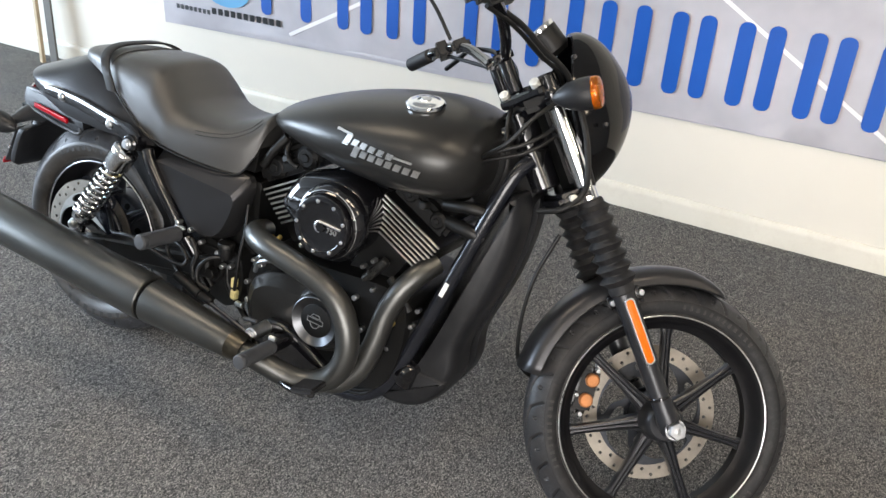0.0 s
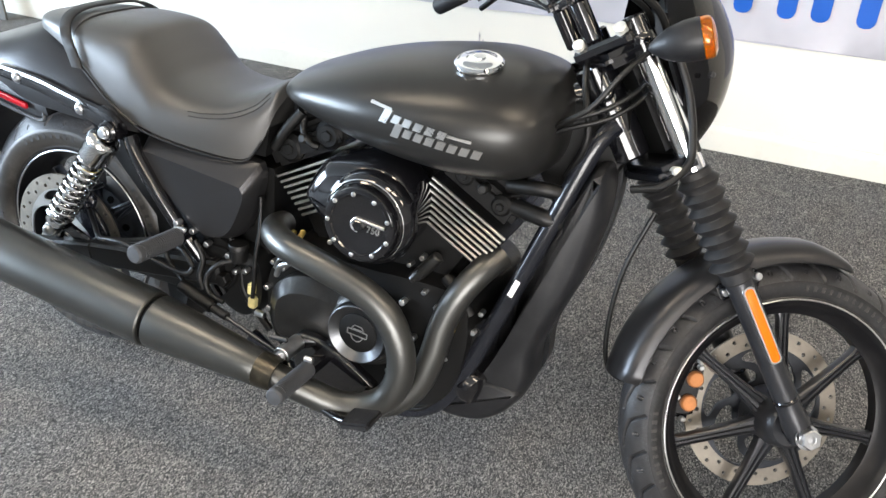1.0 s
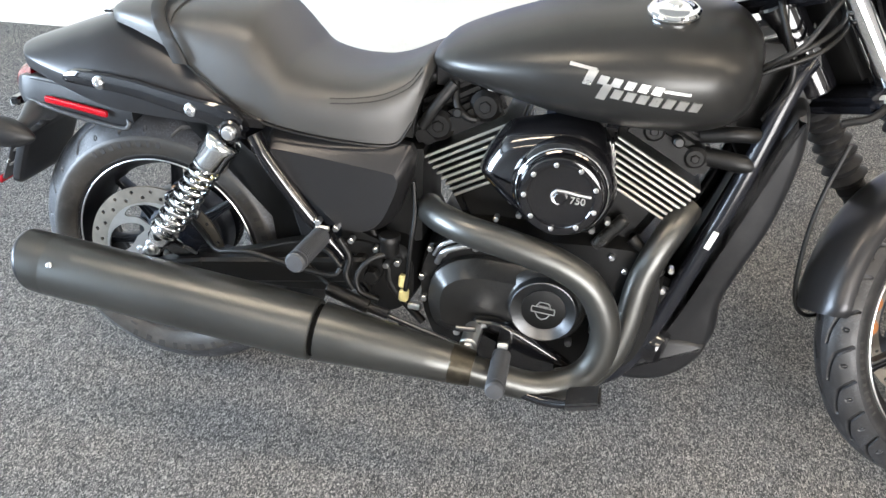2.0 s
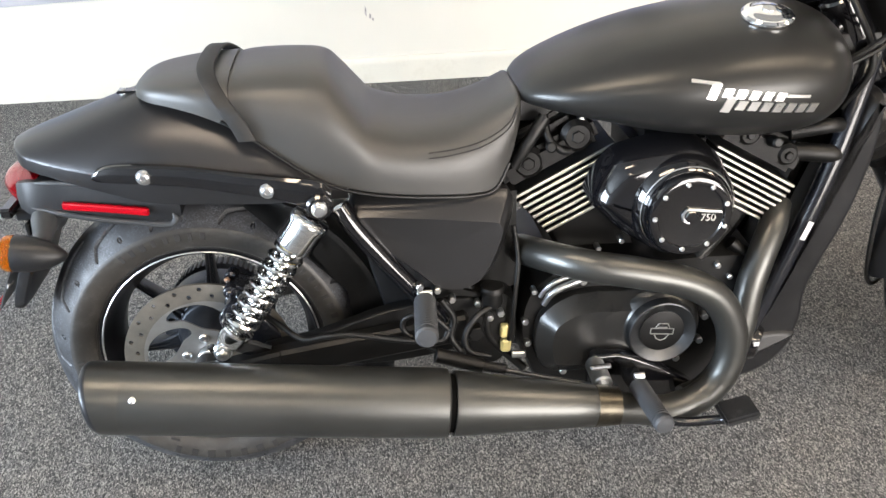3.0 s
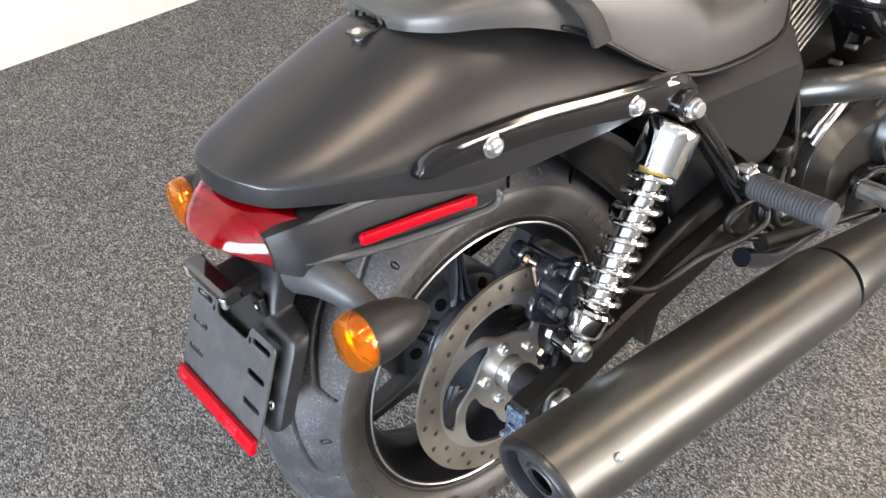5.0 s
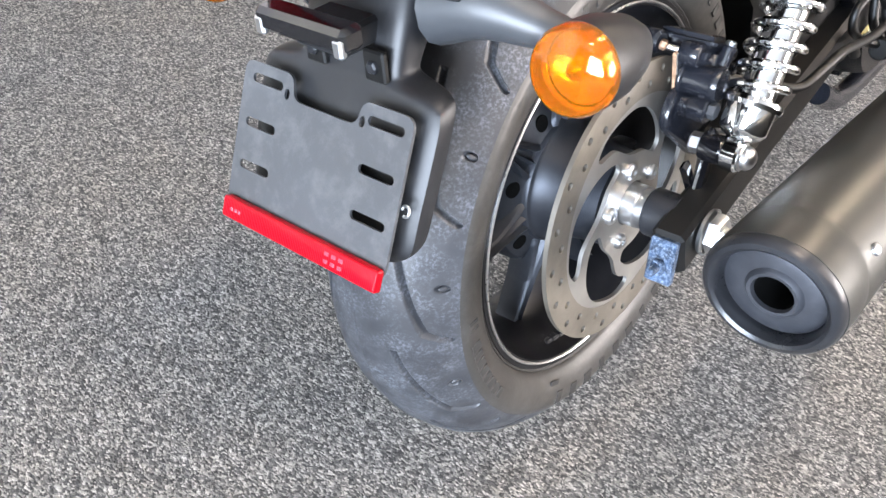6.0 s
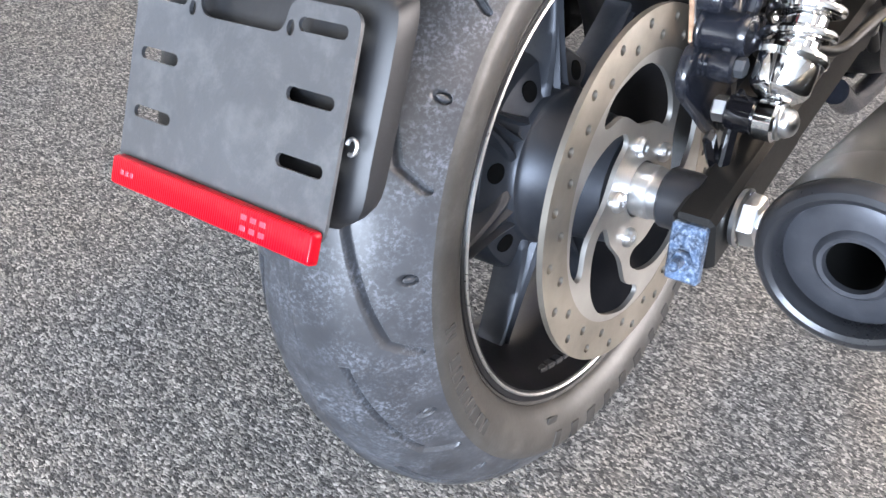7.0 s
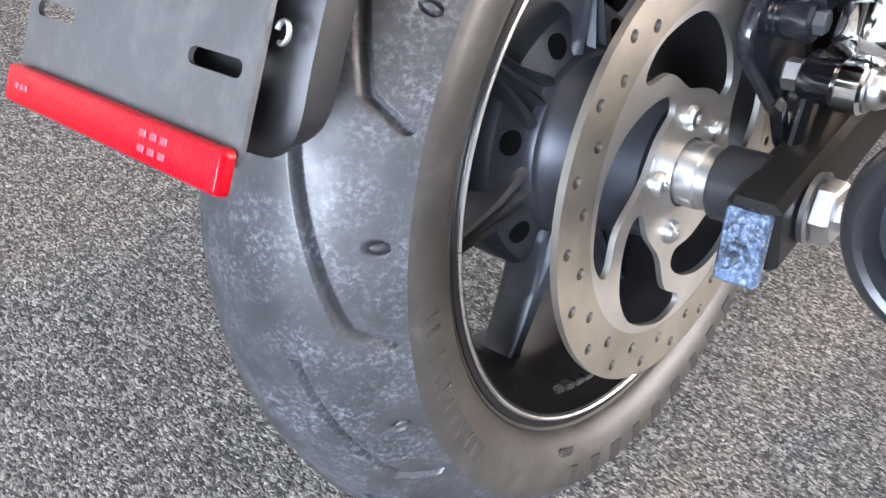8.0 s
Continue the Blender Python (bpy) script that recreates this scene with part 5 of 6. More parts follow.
scr_foot = mB + m_dir * (scr - mB).dot(m_dir)
scr_out = (scr - scr_foot).normalized()
part("baffle_screw", lathe(B(), [(0, 0.0055), (0.003, 0.0052), (0.0045, 0.003), (0.0045, 0)], along(scr_foot + scr_out * 0.0562, scr_foot + scr_out), 16), STEEL, muf, "small bright screw")
tube_part("rear_header_pipe", [(0.560, -0.085, 0.462), (0.575, -0.130, 0.476), (0.61, -0.185, 0.488), (0.66, -0.215, 0.486), (0.735, -0.225, 0.473), (0.812, -0.226, 0.450), (0.866, -0.226, 0.416), (0.897, -0.227, 0.362), (0.903, -0.229, 0.305), (0.885, -0.234, 0.255), (0.845, -0.243, 0.224), (0.79, -0.256, 0.217), (0.72, -0.275, 0.240), (0.655, -0.2905, 0.264)], 0.0265, EXHAUST, bike, "satin black rear exhaust pipe", 28, 110)
tube_part("front_header_pipe", [(1.020, -0.085, 0.515), (0.997, -0.125, 0.490), (0.972, -0.150, 0.450), (0.952, -0.165, 0.395), (0.940, -0.178, 0.325), (0.920, -0.190, 0.262), (0.880, -0.205, 0.220), (0.83, -0.225, 0.212)], 0.0245, EXHAUST, bike, "satin black front exhaust pipe", 24, 70)
bolts = B()
for x, z in ((0.60, 0.463), (0.62, 0.468)):
    rod(bolts, (x, -0.105, z), (x + 0.004, -0.125, z - 0.006), 0.006, 10)
part("flange_nut", bolts, BRASS, bike, "brassy flange nut")

# ---- radiator shroud and lower front ----
for s in (-1, 1):
    sh = slab(B(), rounded([(1.150, 0.690), (1.168, 0.708), (1.186, 0.700), (1.190, 0.62), (1.166, 0.50), (1.125, 0.390), (1.106, 0.330), (1.104, 0.262), (1.073, 0.200), (1.015, 0.162), (0.948, 0.153), (0.905, 0.165), (0.965, 0.230), (1.010, 0.310), (1.065, 0.455), (1.120, 0.610)]), s * 0.02, s * 0.100, 0.022)
    part("radiator_shroud", sh, PLASTIC, bike, "matte black radiator shroud", None, 50)
part("radiator", block(B(), (0, 0, 0), (0.04, 0.16, 0.32), Matrix.Translation((1.105, 0, 0.46)) @ pose(0, 0, 0, 0, 19, 0), 0.004), DARK, bike)
part("shroud_foot", slab(B(), rounded([(0.912, 0.170), (0.945, 0.152), (1.01, 0.158), (1.062, 0.192), (1.092, 0.248), (1.04, 0.262), (0.985, 0.248), (0.955, 0.215)]), -0.06, -0.106, 0.016), PLASTIC, bike, "matte black lower shroud", None, 50)
part("belly_pan", slab(B(), rounded([(0.62, 0.185), (0.64, 0.165), (0.90, 0.155), (0.96, 0.17), (0.92, 0.19), (0.65, 0.20)]), 0.10, -0.10, 0.01), ENGINE, bike)

# ---- pegs, pedal, brake cylinder ----
def peg(name, a, b, r, material, label):
    a, b = Vector(a), Vector(b)
    L = (b - a).length
    prof = [(0, 0), (0, r * 0.85), (0.004, r)]
    n = int(L / 0.0062)
    for i in range(n):
        z = 0.006 + i * (L - 0.022) / n
        prof += [(z, r), (z + 0.0036, r), (z + 0.0042, r * 0.90), (z + 0.0056, r * 0.90)]
    prof += [(L - 0.014, r), (L - 0.005, r), (L - 0.001, r * 0.82), (L, 0)]
    return part(name, lathe(B(), prof, along(a, b), 28), material, bike, label)


p1 = peg("rider_footpeg", (0.732, -0.262, 0.278), (0.738, -0.386, 0.288), 0.0165, PADGREY, "ribbed rubber rider footpeg")
part("peg_clevis", beam(B(), (0.730, -0.205, 0.272), (0.732, -0.268, 0.278), 0.026, 0.026), GLOSS, p1)
part("peg_bolt", rod(B(), (0.724, -0.262, 0.297), (0.742, -0.262, 0.297), 0.0062, 10), STEEL, p1, "chrome peg pivot bolt")
for s in (-1, 1):
    p2 = peg("pillion_footpeg", (0.382, s * 0.185, 0.428), (0.376, s * 0.306, 0.432), 0.0185, PADGREY, "ribbed grey pillion footpeg")
    part("peg_mount", beam(B(), (0.385, s * 0.15, 0.425), (0.383, s * 0.192, 0.428), 0.022, 0.022), GLOSS, p2)
    part("peg_pin", rod(B(), (0.370, s * 0.180, 0.441), (0.396, s * 0.180, 0.441), 0.0055, 10), STEEL, p2, "bright peg pin")
plate_o = rounded([(0.665, 0.295), (0.690, 0.305), (0.73, 0.300), (0.80, 0.265), (0.855, 0.225), (0.845, 0.210), (0.78, 0.205), (0.70, 0.205), (0.665, 0.225)])
part("peg_plate", slab(B(), plate_o, -0.185, -0.205, 0.006), GLOSS, bike, "gloss black footpeg mounting plate")
pp = part("brake_pedal", tube(B(), [(0.675, -0.245, 0.262), (0.72, -0.262, 0.225), (0.80, -0.285, 0.212), (0.86, -0.305, 0.225), (0.885, -0.325, 0.243)], 0.0085, 14), GLOSS, bike, "black brake pedal with rubber pad")
part("pedal_pad", block(B(), (0, 0, 0), (0.058, 0.055, 0.014), Matrix.Translation((0.880, -0.330, 0.261)) @ pose(0, 0, 0, 0, -14, 0), 0.004, 2), RUBBER, pp, "worn rubber pedal pad")
part("pedal_pivot", rod(B(), (0.672, -0.20, 0.285), (0.672, -0.262, 0.285), 0.0165, 24), STEEL, pp, "greasy steel pedal pivot")
part("pivot_bolt", rod(B(), (0.672, -0.262, 0.285), (0.672, -0.272, 0.285), 0.011, 6), STEEL, pp, "zinc pivot bolt")
part("stop_bolt", rod(B(), (0.648, -0.258, 0.318), (0.684, -0.258, 0.320), 0.0050, 10), SATIN, pp, "steel stop bolt")
mc = part("brake_cylinder", rod(B(), (0.395, -0.200, 0.330), (0.475, -0.205, 0.303), 0.0130, 20), HOSE, bike, "black rear brake cylinder with steel rod")
part("push_rod", rod(B(), (0.47, -0.205, 0.304), (0.668, -0.235, 0.262), 0.0048, 12), SATIN, mc, "greased steel push rod")
part("rod_boot", rod(B(), (0.475, -0.205, 0.303), (0.515, -0.210, 0.296), 0.009, 16), RUBBER, mc)
part("fluid_reservoir", lathe(B(), [(0, 0), (0, 0.016), (0.004, 0.018), (0.026, 0.018), (0.028, 0.021), (0.036, 0.021), (0.039, 0.019), (0.040, 0)], Matrix.Translation((0.500, -0.150, 0.390)), 28), HOSE, bike, "small black fluid reservoir")
conn = part("wiring_connector", block(B(), (0, 0, 0), (0.015, 0.014, 0.026), Matrix.Translation((0.523, -0.140, 0.330)) @ pose(0, 0, 0, 0, 4, 0), 0.003), CONNECT, bike, "pale yellow sensor connector")
part("connector_plug", block(B(), (0, 0, 0), (0.018, 0.017, 0.026), Matrix.Translation((0.525, -0.140, 0.300)) @ pose(0, 0, 0, 0, 4, 0), 0.004), CONNECT, conn)
part("connector_pin", rod(B(), (0.536, -0.145, 0.282), (0.560, -0.150, 0.284), 0.007, 12), STEEL, conn)
for pts, r, mt, lb in (
        ([(0.540, -0.130, 0.530), (0.546, -0.142, 0.470), (0.540, -0.150, 0.410), (0.535, -0.150, 0.350), (0.530, -0.148, 0.315)], 0.0045, HOSE, "black vertical hose"),
        ([(0.500, -0.160, 0.395), (0.470, -0.175, 0.385), (0.448, -0.185, 0.355), (0.455, -0.190, 0.325), (0.490, -0.190, 0.312)], 0.0055, HOSE, "black fluid hose"),
        ([(0.105, -0.135, 0.400), (0.140, -0.160, 0.385), (0.175, -0.185, 0.372), (0.215, -0.195, 0.380), (0.258, -0.198, 0.382), (0.35, -0.198, 0.362), (0.405, -0.196, 0.356), (0.420, -0.190, 0.370)], 0.0052, HOSE, "black rear brake hose"),
        ([(0.420, -0.190, 0.372), (0.390, -0.185, 0.400), (0.350, -0.178, 0.395), (0.345, -0.178, 0.370), (0.375, -0.185, 0.345), (0.40, -0.195, 0.333)], 0.0050, HOSE, "looped brake hose"),
        ([(0.410, -0.17, 0.42), (0.430, -0.172, 0.385), (0.425, -0.178, 0.35), (0.44, -0.186, 0.325)], 0.006, HOSE, "black drain hose"),
        ([(0.46, -0.12, 0.42), (0.49, -0.128, 0.36), (0.50, -0.13, 0.31), (0.56, -0.13, 0.24)], 0.008, HOSE, "black wiring loom"),
        ([(0.590, -0.152, 0.385), (0.605, -0.160, 0.412), (0.64, -0.160, 0.428), (0.665, -0.155, 0.432)], 0.0058, STEEL, "bent steel breather pipe"),
        ([(0.584, -0.148, 0.398), (0.600, -0.155, 0.424), (0.635, -0.156, 0.440), (0.662, -0.152, 0.443)], 0.0040, STEEL, "thin steel breather pipe"),
        ([(0.96, -0.10, 0.36), (0.985, -0.118, 0.30), (0.97, -0.122, 0.24), (0.91, -0.125, 0.17), (0.86, -0.125, 0.155)], 0.0055, HOSE, "black lower hose"),
        ([(0.98, -0.10, 0.30), (0.955, -0.12, 0.215), (0.90, -0.13, 0.175), (0.83, -0.13, 0.165)], 0.0042, HOSE, "black lower cable"),
        ([(0.93, -0.115, 0.46), (0.965, -0.125, 0.43), (0.985, -0.12, 0.40)], 0.012, HOSE, "black coolant hose"),
        ([(1.03, -0.09, 0.615), (1.09, -0.10, 0.610), (1.12, -0.085, 0.60)], 0.016, HOSE, "coolant pipe at the radiator"),
        ([(1.02, -0.09, 0.650), (1.08, -0.10, 0.660), (1.115, -0.085, 0.655)], 0.013, HOSE, "coolant pipe at the radiator"),
        ([(0.545, -0.09, 0.62), (0.57, -0.09, 0.66), (0.60, -0.08, 0.70)], 0.011, HOSE, "black breather hose")):
    tube_part("hose", pts, r, mt, bike, lb, 12)
part("rectifier", block(B(), (0, 0, 0), (0.045, 0.05, 0.060), Matrix.Translation((0.985, -0.095, 0.345)) @ pose(0, 0, 0, 0, 20, 0), 0.006, 2), ENGINE, bike, "black regulator box")
part("oil_filter", lathe(B(), [(0, 0), (0, 0.030), (0.006, 0.036), (0.06, 0.036), (0.07, 0.030), (0.072, 0)], along((0.955, -0.075, 0.250), (1.02, -0.115, 0.235)), 28), GLOSS, bike, "gloss black oil filter")
for x, y, z in ((0.972, -0.122, 0.330), (0.995, -0.120, 0.365), (0.950, -0.130, 0.300), (1.005, -0.115, 0.405), (0.985, -0.118, 0.285)):
    part("small_bolt", rod(B(), (x, y + 0.012, z), (x, y - 0.006, z), 0.0060, 6), STEEL, bike, "small zinc bolt")
for x, y, z in ((0.948, -0.150, 0.395), (0.960, -0.140, 0.370)):
    part("pipe_fitting", rod(B(), (x, y, z), (x + 0.003, y - 0.022, z + 0.004), 0.008, 6), BRASS, bike, "yellowed pipe fitting")
part("engine_bolt", rod(B(), (0.47, -0.15, 0.345), (0.47, -0.172, 0.345), 0.014, 6), HOSE, bike, "large black hex bolt")
part("frame_casting", slab(B(), rounded([(0.40, 0.44), (0.47, 0.42), (0.54, 0.40), (0.55, 0.30), (0.50, 0.25), (0.43, 0.28), (0.40, 0.35)]), 0.12, -0.135, 0.01), HOSE, bike)
for x, y, z in ((0.375, -0.178, 0.452), (0.405, -0.168, 0.438), (0.43, -0.158, 0.412), (0.495, -0.155, 0.368), (0.515, -0.150, 0.372), (0.455, -0.155, 0.335), (0.475, -0.15, 0.395), (0.56, -0.14, 0.345), (0.565, -0.14, 0.30)):
    part("small_bolt", rod(B(), (x, y + 0.012, z), (x, y - 0.006, z), 0.0065, 6), STEEL, bike, "small zinc bolt")
# rear brake caliper: a cast body over the disc, its piston housing, pads and sliding pin
body = block(B(), (0, 0, 0), (0.056, 0.026, 0.036), Matrix.Translation((0.088, -0.127, 0.422)) @ pose(0, 0, 0, 0, 22, 0), 0.009, 3)
block(body, (0, 0, 0), (0.040, 0.062, 0.013), Matrix.Translation((0.082, -0.108, 0.444)) @ pose(0, 0, 0, 0, 22, 0), 0.005, 2)
rod(body, (0.057, -0.11, 0.441), (0.057, -0.131, 0.441), 0.0115, 28, 0.002)
rod(body, (0.062, -0.112, 0.414), (0.062, -0.118, 0.414), 0.0195, 32, 0.002)
cal = part("rear_caliper", body, CASTING, bike, "gloss black cast rear brake caliper", None, 50)
part("piston_housing", lathe(B(), [(0, 0.0), (0, 0.0160), (0.026, 0.0160), (0.0265, 0.0172), (0.031, 0.0172), (0.034, 0.0155), (0.034, 0.0110), (0.0325, 0.0100), (0.0325, 0.0)], along((0.062, -0.118, 0.414), (0.062, -0.3, 0.414)), 40), CASTING, cal)
part("slide_pin", lathe(B(), [(0, 0), (0, 0.0150), (0.006, 0.0150), (0.009, 0.0100), (0.0105, 0.0122), (0.0125, 0.0100), (0.0145, 0.0122), (0.0165, 0.0100), (0.0185, 0.0122), (0.020, 0.0130), (0.036, 0.0130), (0.038, 0.0115), (0.038, 0)], along((0.050, -0.11, 0.392), (0.050, -0.3, 0.392)), 32), CASTING, cal, "black sliding pin with rubber bellows")
part("pin_head", rod(B(), (0.050, -0.147, 0.393), (0.050, -0.155, 0.393), 0.0082, 6, 0.0012), PADGREY, cal)
part("link", beam(B(), (0.056, -0.139, 0.412), (0.054, -0.137, 0.396), 0.016, 0.014, bev=0.004), CASTING, cal)
pad_m = Matrix.Translation((0.060, -0.1085, 0.423)) @ pose(0, 0, 0, 0, -8, 0)
part("brake_pad", block(B(), (0, 0, 0), (0.026, 0.0045, 0.044), pad_m, 0.0012), RUST, cal, "rust-stained brake pad backing")
part("pad_shim", block(B(), (0, -0.0034, 0), (0.027, 0.0014, 0.046), pad_m, 0.0006), STEEL, cal, "thin bright pad shim")
part("pad_pin", rod(B(), (0.050, -0.0975, 0.446), (0.054, -0.111, 0.443), 0.0030, 12), STEEL, cal, "zinc pad pin")
part("pin_end", rod(B(), (0.048, -0.091, 0.448), (0.050, -0.0975, 0.446), 0.0052, 6), RUST, cal, "rusty pad pin end")
part("far_housing", rod(B(), (0.058, -0.066, 0.446), (0.054, -0.09, 0.446), 0.0120, 24, 0.003), CASTING, cal)
part("bleed_screw", rod(B(), (0.074, -0.143, 0.426), (0.084, -0.145, 0.444), 0.0066, 16), CASTING, cal)
part("bleed_cap", rod(B(), (0.0835, -0.145, 0.443), (0.0865, -0.1455, 0.4485), 0.0052, 12), STEEL, cal, "zinc bleed screw cap")
for x, z in ((0.057, 0.441), (0.098, 0.430), (0.104, 0.412)):
    part("caliper_bolt", rod(B(), (x, -0.13, z), (x, -0.137 if x < 0.06 else -0.146, z), 0.0064, 6), CASTING, cal)
part("caliper_bracket", slab(B(), rounded([(0.030, 0.372), (0.034, 0.396), (0.056, 0.406), (0.100, 0.385), (0.130, 0.335), (0.105, 0.305), (0.062, 0.340)]), -0.108, -0.118, 0.004), CASTING, cal)
# side stand on the far side
part("side_stand", tube(B(), [(0.62, 0.13, 0.17), (0.64, 0.19, 0.10), (0.67, 0.255, 0.012), (0.69, 0.27, -0.036)], 0.011, 12), GLOSS, bike, "black side stand")

# ---- front end, along the turned steering: X ahead, Y left, Z up the axis ----
def fpart(name, bm, material, label="", parent=bike, smooth=35):
    return part(name, bm, material, parent, label, FRONT if parent is bike else None, smooth)


FA = Matrix.Translation((0.059, 0, -0.014)) @ TO_Y
hub_f = [(-0.062, 0.018), (-0.062, 0.034), (-0.056, 0.040), (-0.04, 0.044), (-0.02, 0.047), (0.02, 0.049), (0.036, 0.050), (0.042, 0.018)]
fw = wheel("front_wheel", FRONT @ FA, 0.291, 0.2255, 0.040,
           [(0.0, 0.2910), (0.017, 0.2875), (0.031, 0.279), (0.042, 0.267), (0.0485, 0.2575)],
           [(0.0485, 0.2575), (0.0505, 0.252), (0.0500, 0.243), (0.0475, 0.2355), (0.0445, 0.2305), (0.042, 0.228)],
           (0.012, 0.026, 0.0445, 0.74, 0.75, 1.4, 0.42, 0.036), 0.070, hub_f, "black cast seven-spoke front wheel", FRONT_TYRE, CAP, 0.0, (1200, 90, -1))
for i in range(7):
    part("spoke", spoke(B(), radians(-12 + i * 360 / 7), 0.034, 0.199, -0.010, 0.0200, 0.0098, 0.014), CAP, fw)
for st, n, stp in ((60, 8, 3.6), (180, 10, 3.6), (300, 12, 3.6)):
    part("lettering", arc_bars(0.2460, 0.010, -0.0500, st, n, stp, 0.009), LETTER, fw, "raised lettering worn to plain bars")
flip_s = -1
brake_disc(fw, 0.048, 0.150, 0.118)
disc_carrier(fw, 0.048, 0.118, 40, RIM, "dark five-arm disc carrier")
part("front_axle", lathe(B(), [(-0.118, 0), (-0.118, 0.009), (-0.128, 0.0085), (-0.129, 0)], None, 24), STEEL, fw)
axn = B()
lathe(axn, [(-0.112, 0.010), (-0.112, 0.0215), (-0.1155, 0.0215)], None, 32)
lathe(axn, [(-0.1155, 0.0190), (-0.127, 0.0190), (-0.1295, 0.0165), (-0.1295, 0.0085), (-0.1275, 0.0080), (-0.1275, 0)], None, 6)
part("axle_nut", axn, STEEL, fw, "zinc axle nut")
part("wheel_spacer", lathe(B(), [(-0.058, 0.015), (-0.085, 0.015)], None, 24), GLOSS, fw)

LY_, LF = 0.0935, 0.057
for s in (-1, 1):
    leg = fpart("fork_leg", lathe(B(), [(-0.028, 0), (-0.028, 0.014), (-0.022, 0.0225), (0.01, 0.0245), (0.03, 0.0215), (0.06, 0.0205), (0.10, 0.0215), (0.24, 0.0220), (0.285, 0.0235), (0.290, 0.0235)], Matrix.Translation((LF, s * LY_, 0)), 32), CAP, "satin black lower fork leg")
    # both tubes are chrome; the far one's dark reflection is put in as black
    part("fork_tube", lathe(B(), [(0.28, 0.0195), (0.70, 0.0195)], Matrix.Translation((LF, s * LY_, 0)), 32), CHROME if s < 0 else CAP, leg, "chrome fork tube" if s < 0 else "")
    prof = [(0.282, 0.022), (0.286, 0.0265), (0.300, 0.0265)]
    for i in range(7):
        z = 0.302 + i * 0.0246
        g = 0.0385 - 0.0006 * i
        prof += [(z + 0.001, 0.0262), (z + 0.0125, g - 0.0012), (z + 0.0138, g), (z + 0.0152, g - 0.0010), (z + 0.0238, 0.0262)]
    prof += [(0.478, 0.0265), (0.484, 0.0245), (0.486, 0.0198)]
    part("fork_gaiter", lathe(B(), prof, Matrix.Translation((LF, s * LY_, 0)), 36), RUBBER, leg, "ribbed black rubber fork gaiter")
    part("axle_clamp", block(B(), (LF + 0.002, s * (LY_ - 0.002), -0.006), (0.050, 0.034, 0.046), None, 0.012, 3), GLOSS, leg)
    part("upper_sleeve", lathe(B(), [(0.702, 0.0200), (0.702, 0.0240), (0.704, 0.0246), (0.718, 0.0246), (0.720, 0.0235), (0.720, 0.0)], Matrix.Translation((LF, s * LY_, 0)), 32), GLOSS, leg, "gloss black upper fork sleeve")
    part("fork_line", lathe(B(), [(0.052, 0.0212), (0.054, 0.0228), (0.058, 0.0228), (0.060, 0.0212)], Matrix.Translation((LF, s * LY_, 0)), 32), GLOSS, leg)
    refl = [(-0.0085 * math.cos(a), 0.060 * math.copysign(1, math.sin(a)) * (1 if abs(math.sin(a)) > 0.02 else 0) + 0.0085 * math.sin(a)) for a in (2 * math.pi * i / 24 for i in range(24))]
    rm = Matrix.Translation((LF + 0.001, s * (LY_ + 0.0185), 0.203))
    rb = slab(B(), refl, 0.0, s * 0.0065, 0.0015, rm)
    part("fork_reflector", rb, ORANGEREF, leg, "long orange fork reflector")
    rb2 = slab(B(), [(x * 1.35, z * 1.045) for x, z in refl], s * -0.002, s * 0.0052, 0.001, rm)
    part("reflector_frame", rb2, STEEL, leg, "thin silver reflector frame")
for s in (-1, 1):
    b = B()
    beam(b, (LF - 0.03, s * 0.066, 0.268), (LF + 0.045, s * 0.066, 0.268), 0.006, 0.030)
    fpart("fender_bracket", b, GLOSS, "black fender bracket")
    for f in (-0.022, 0.041):
        fpart("fender_bolt", rod(B(), (LF + f, s * 0.068, 0.268), (LF + f, s * 0.080, 0.268), 0.0068, 14), STEEL, "zinc fender bolt")
# front fender: a deep rounded arc over the tyre
ring_list = []
for t in np.linspace(0, 1, 61):
    a = radians(42 + (140 - 42) * t)
    end = min(t, 1 - t)
    w = 0.060 * min(1.0, 0.86 + 0.14 * math.sqrt(min(1, end / 0.03)))
    crown = 0.034 * min(1.0, 0.12 + 0.88 * math.sqrt(min(1, t / 0.16)))
    row = []
    for o in (0.0, 0.003):
        seg = []
        for j in range(17):
            b = math.pi * j / 16
            c, s = math.cos(b), math.sin(b)
            rr = 0.284 + crown * s ** 0.8 - o
            seg.append((0.059 + rr * math.cos(a), (w - o) * math.copysign(abs(c) ** 0.7, c), rr * math.sin(a) - 0.004))
        row += seg if o == 0 else seg[::-1]
    ring_list.append(row)
fpart("front_fender", rings_mesh(B(), ring_list), FENDER, "satin charcoal front fender")
# caliper on the far side of the front wheel
fc = fpart("front_caliper", block(B(), (0, 0, 0), (0.052, 0.05, 0.105), Matrix.Translation((-0.060, 0.060, 0.088)) @ pose(0, 0, 0, 0, 38, 0), 0.010, 2), GLOSS, "black front caliper with bronze pistons")
for x, z in ((-0.038, 0.103), (-0.067, 0.068)):
    part("caliper_piston", rod(B(), (x, 0.042, z), (x, 0.026, z), 0.0155, 24, 0.003), BRONZE, fc, "bronze caliper piston cover")
for x, z in ((-0.090, 0.045), (-0.015, 0.128), (-0.020, 0.118), (-0.082, 0.088)):
    part("caliper_bolt", rod(B(), (x, 0.040, z), (x, 0.028, z), 0.0055, 12), STEEL, fc)
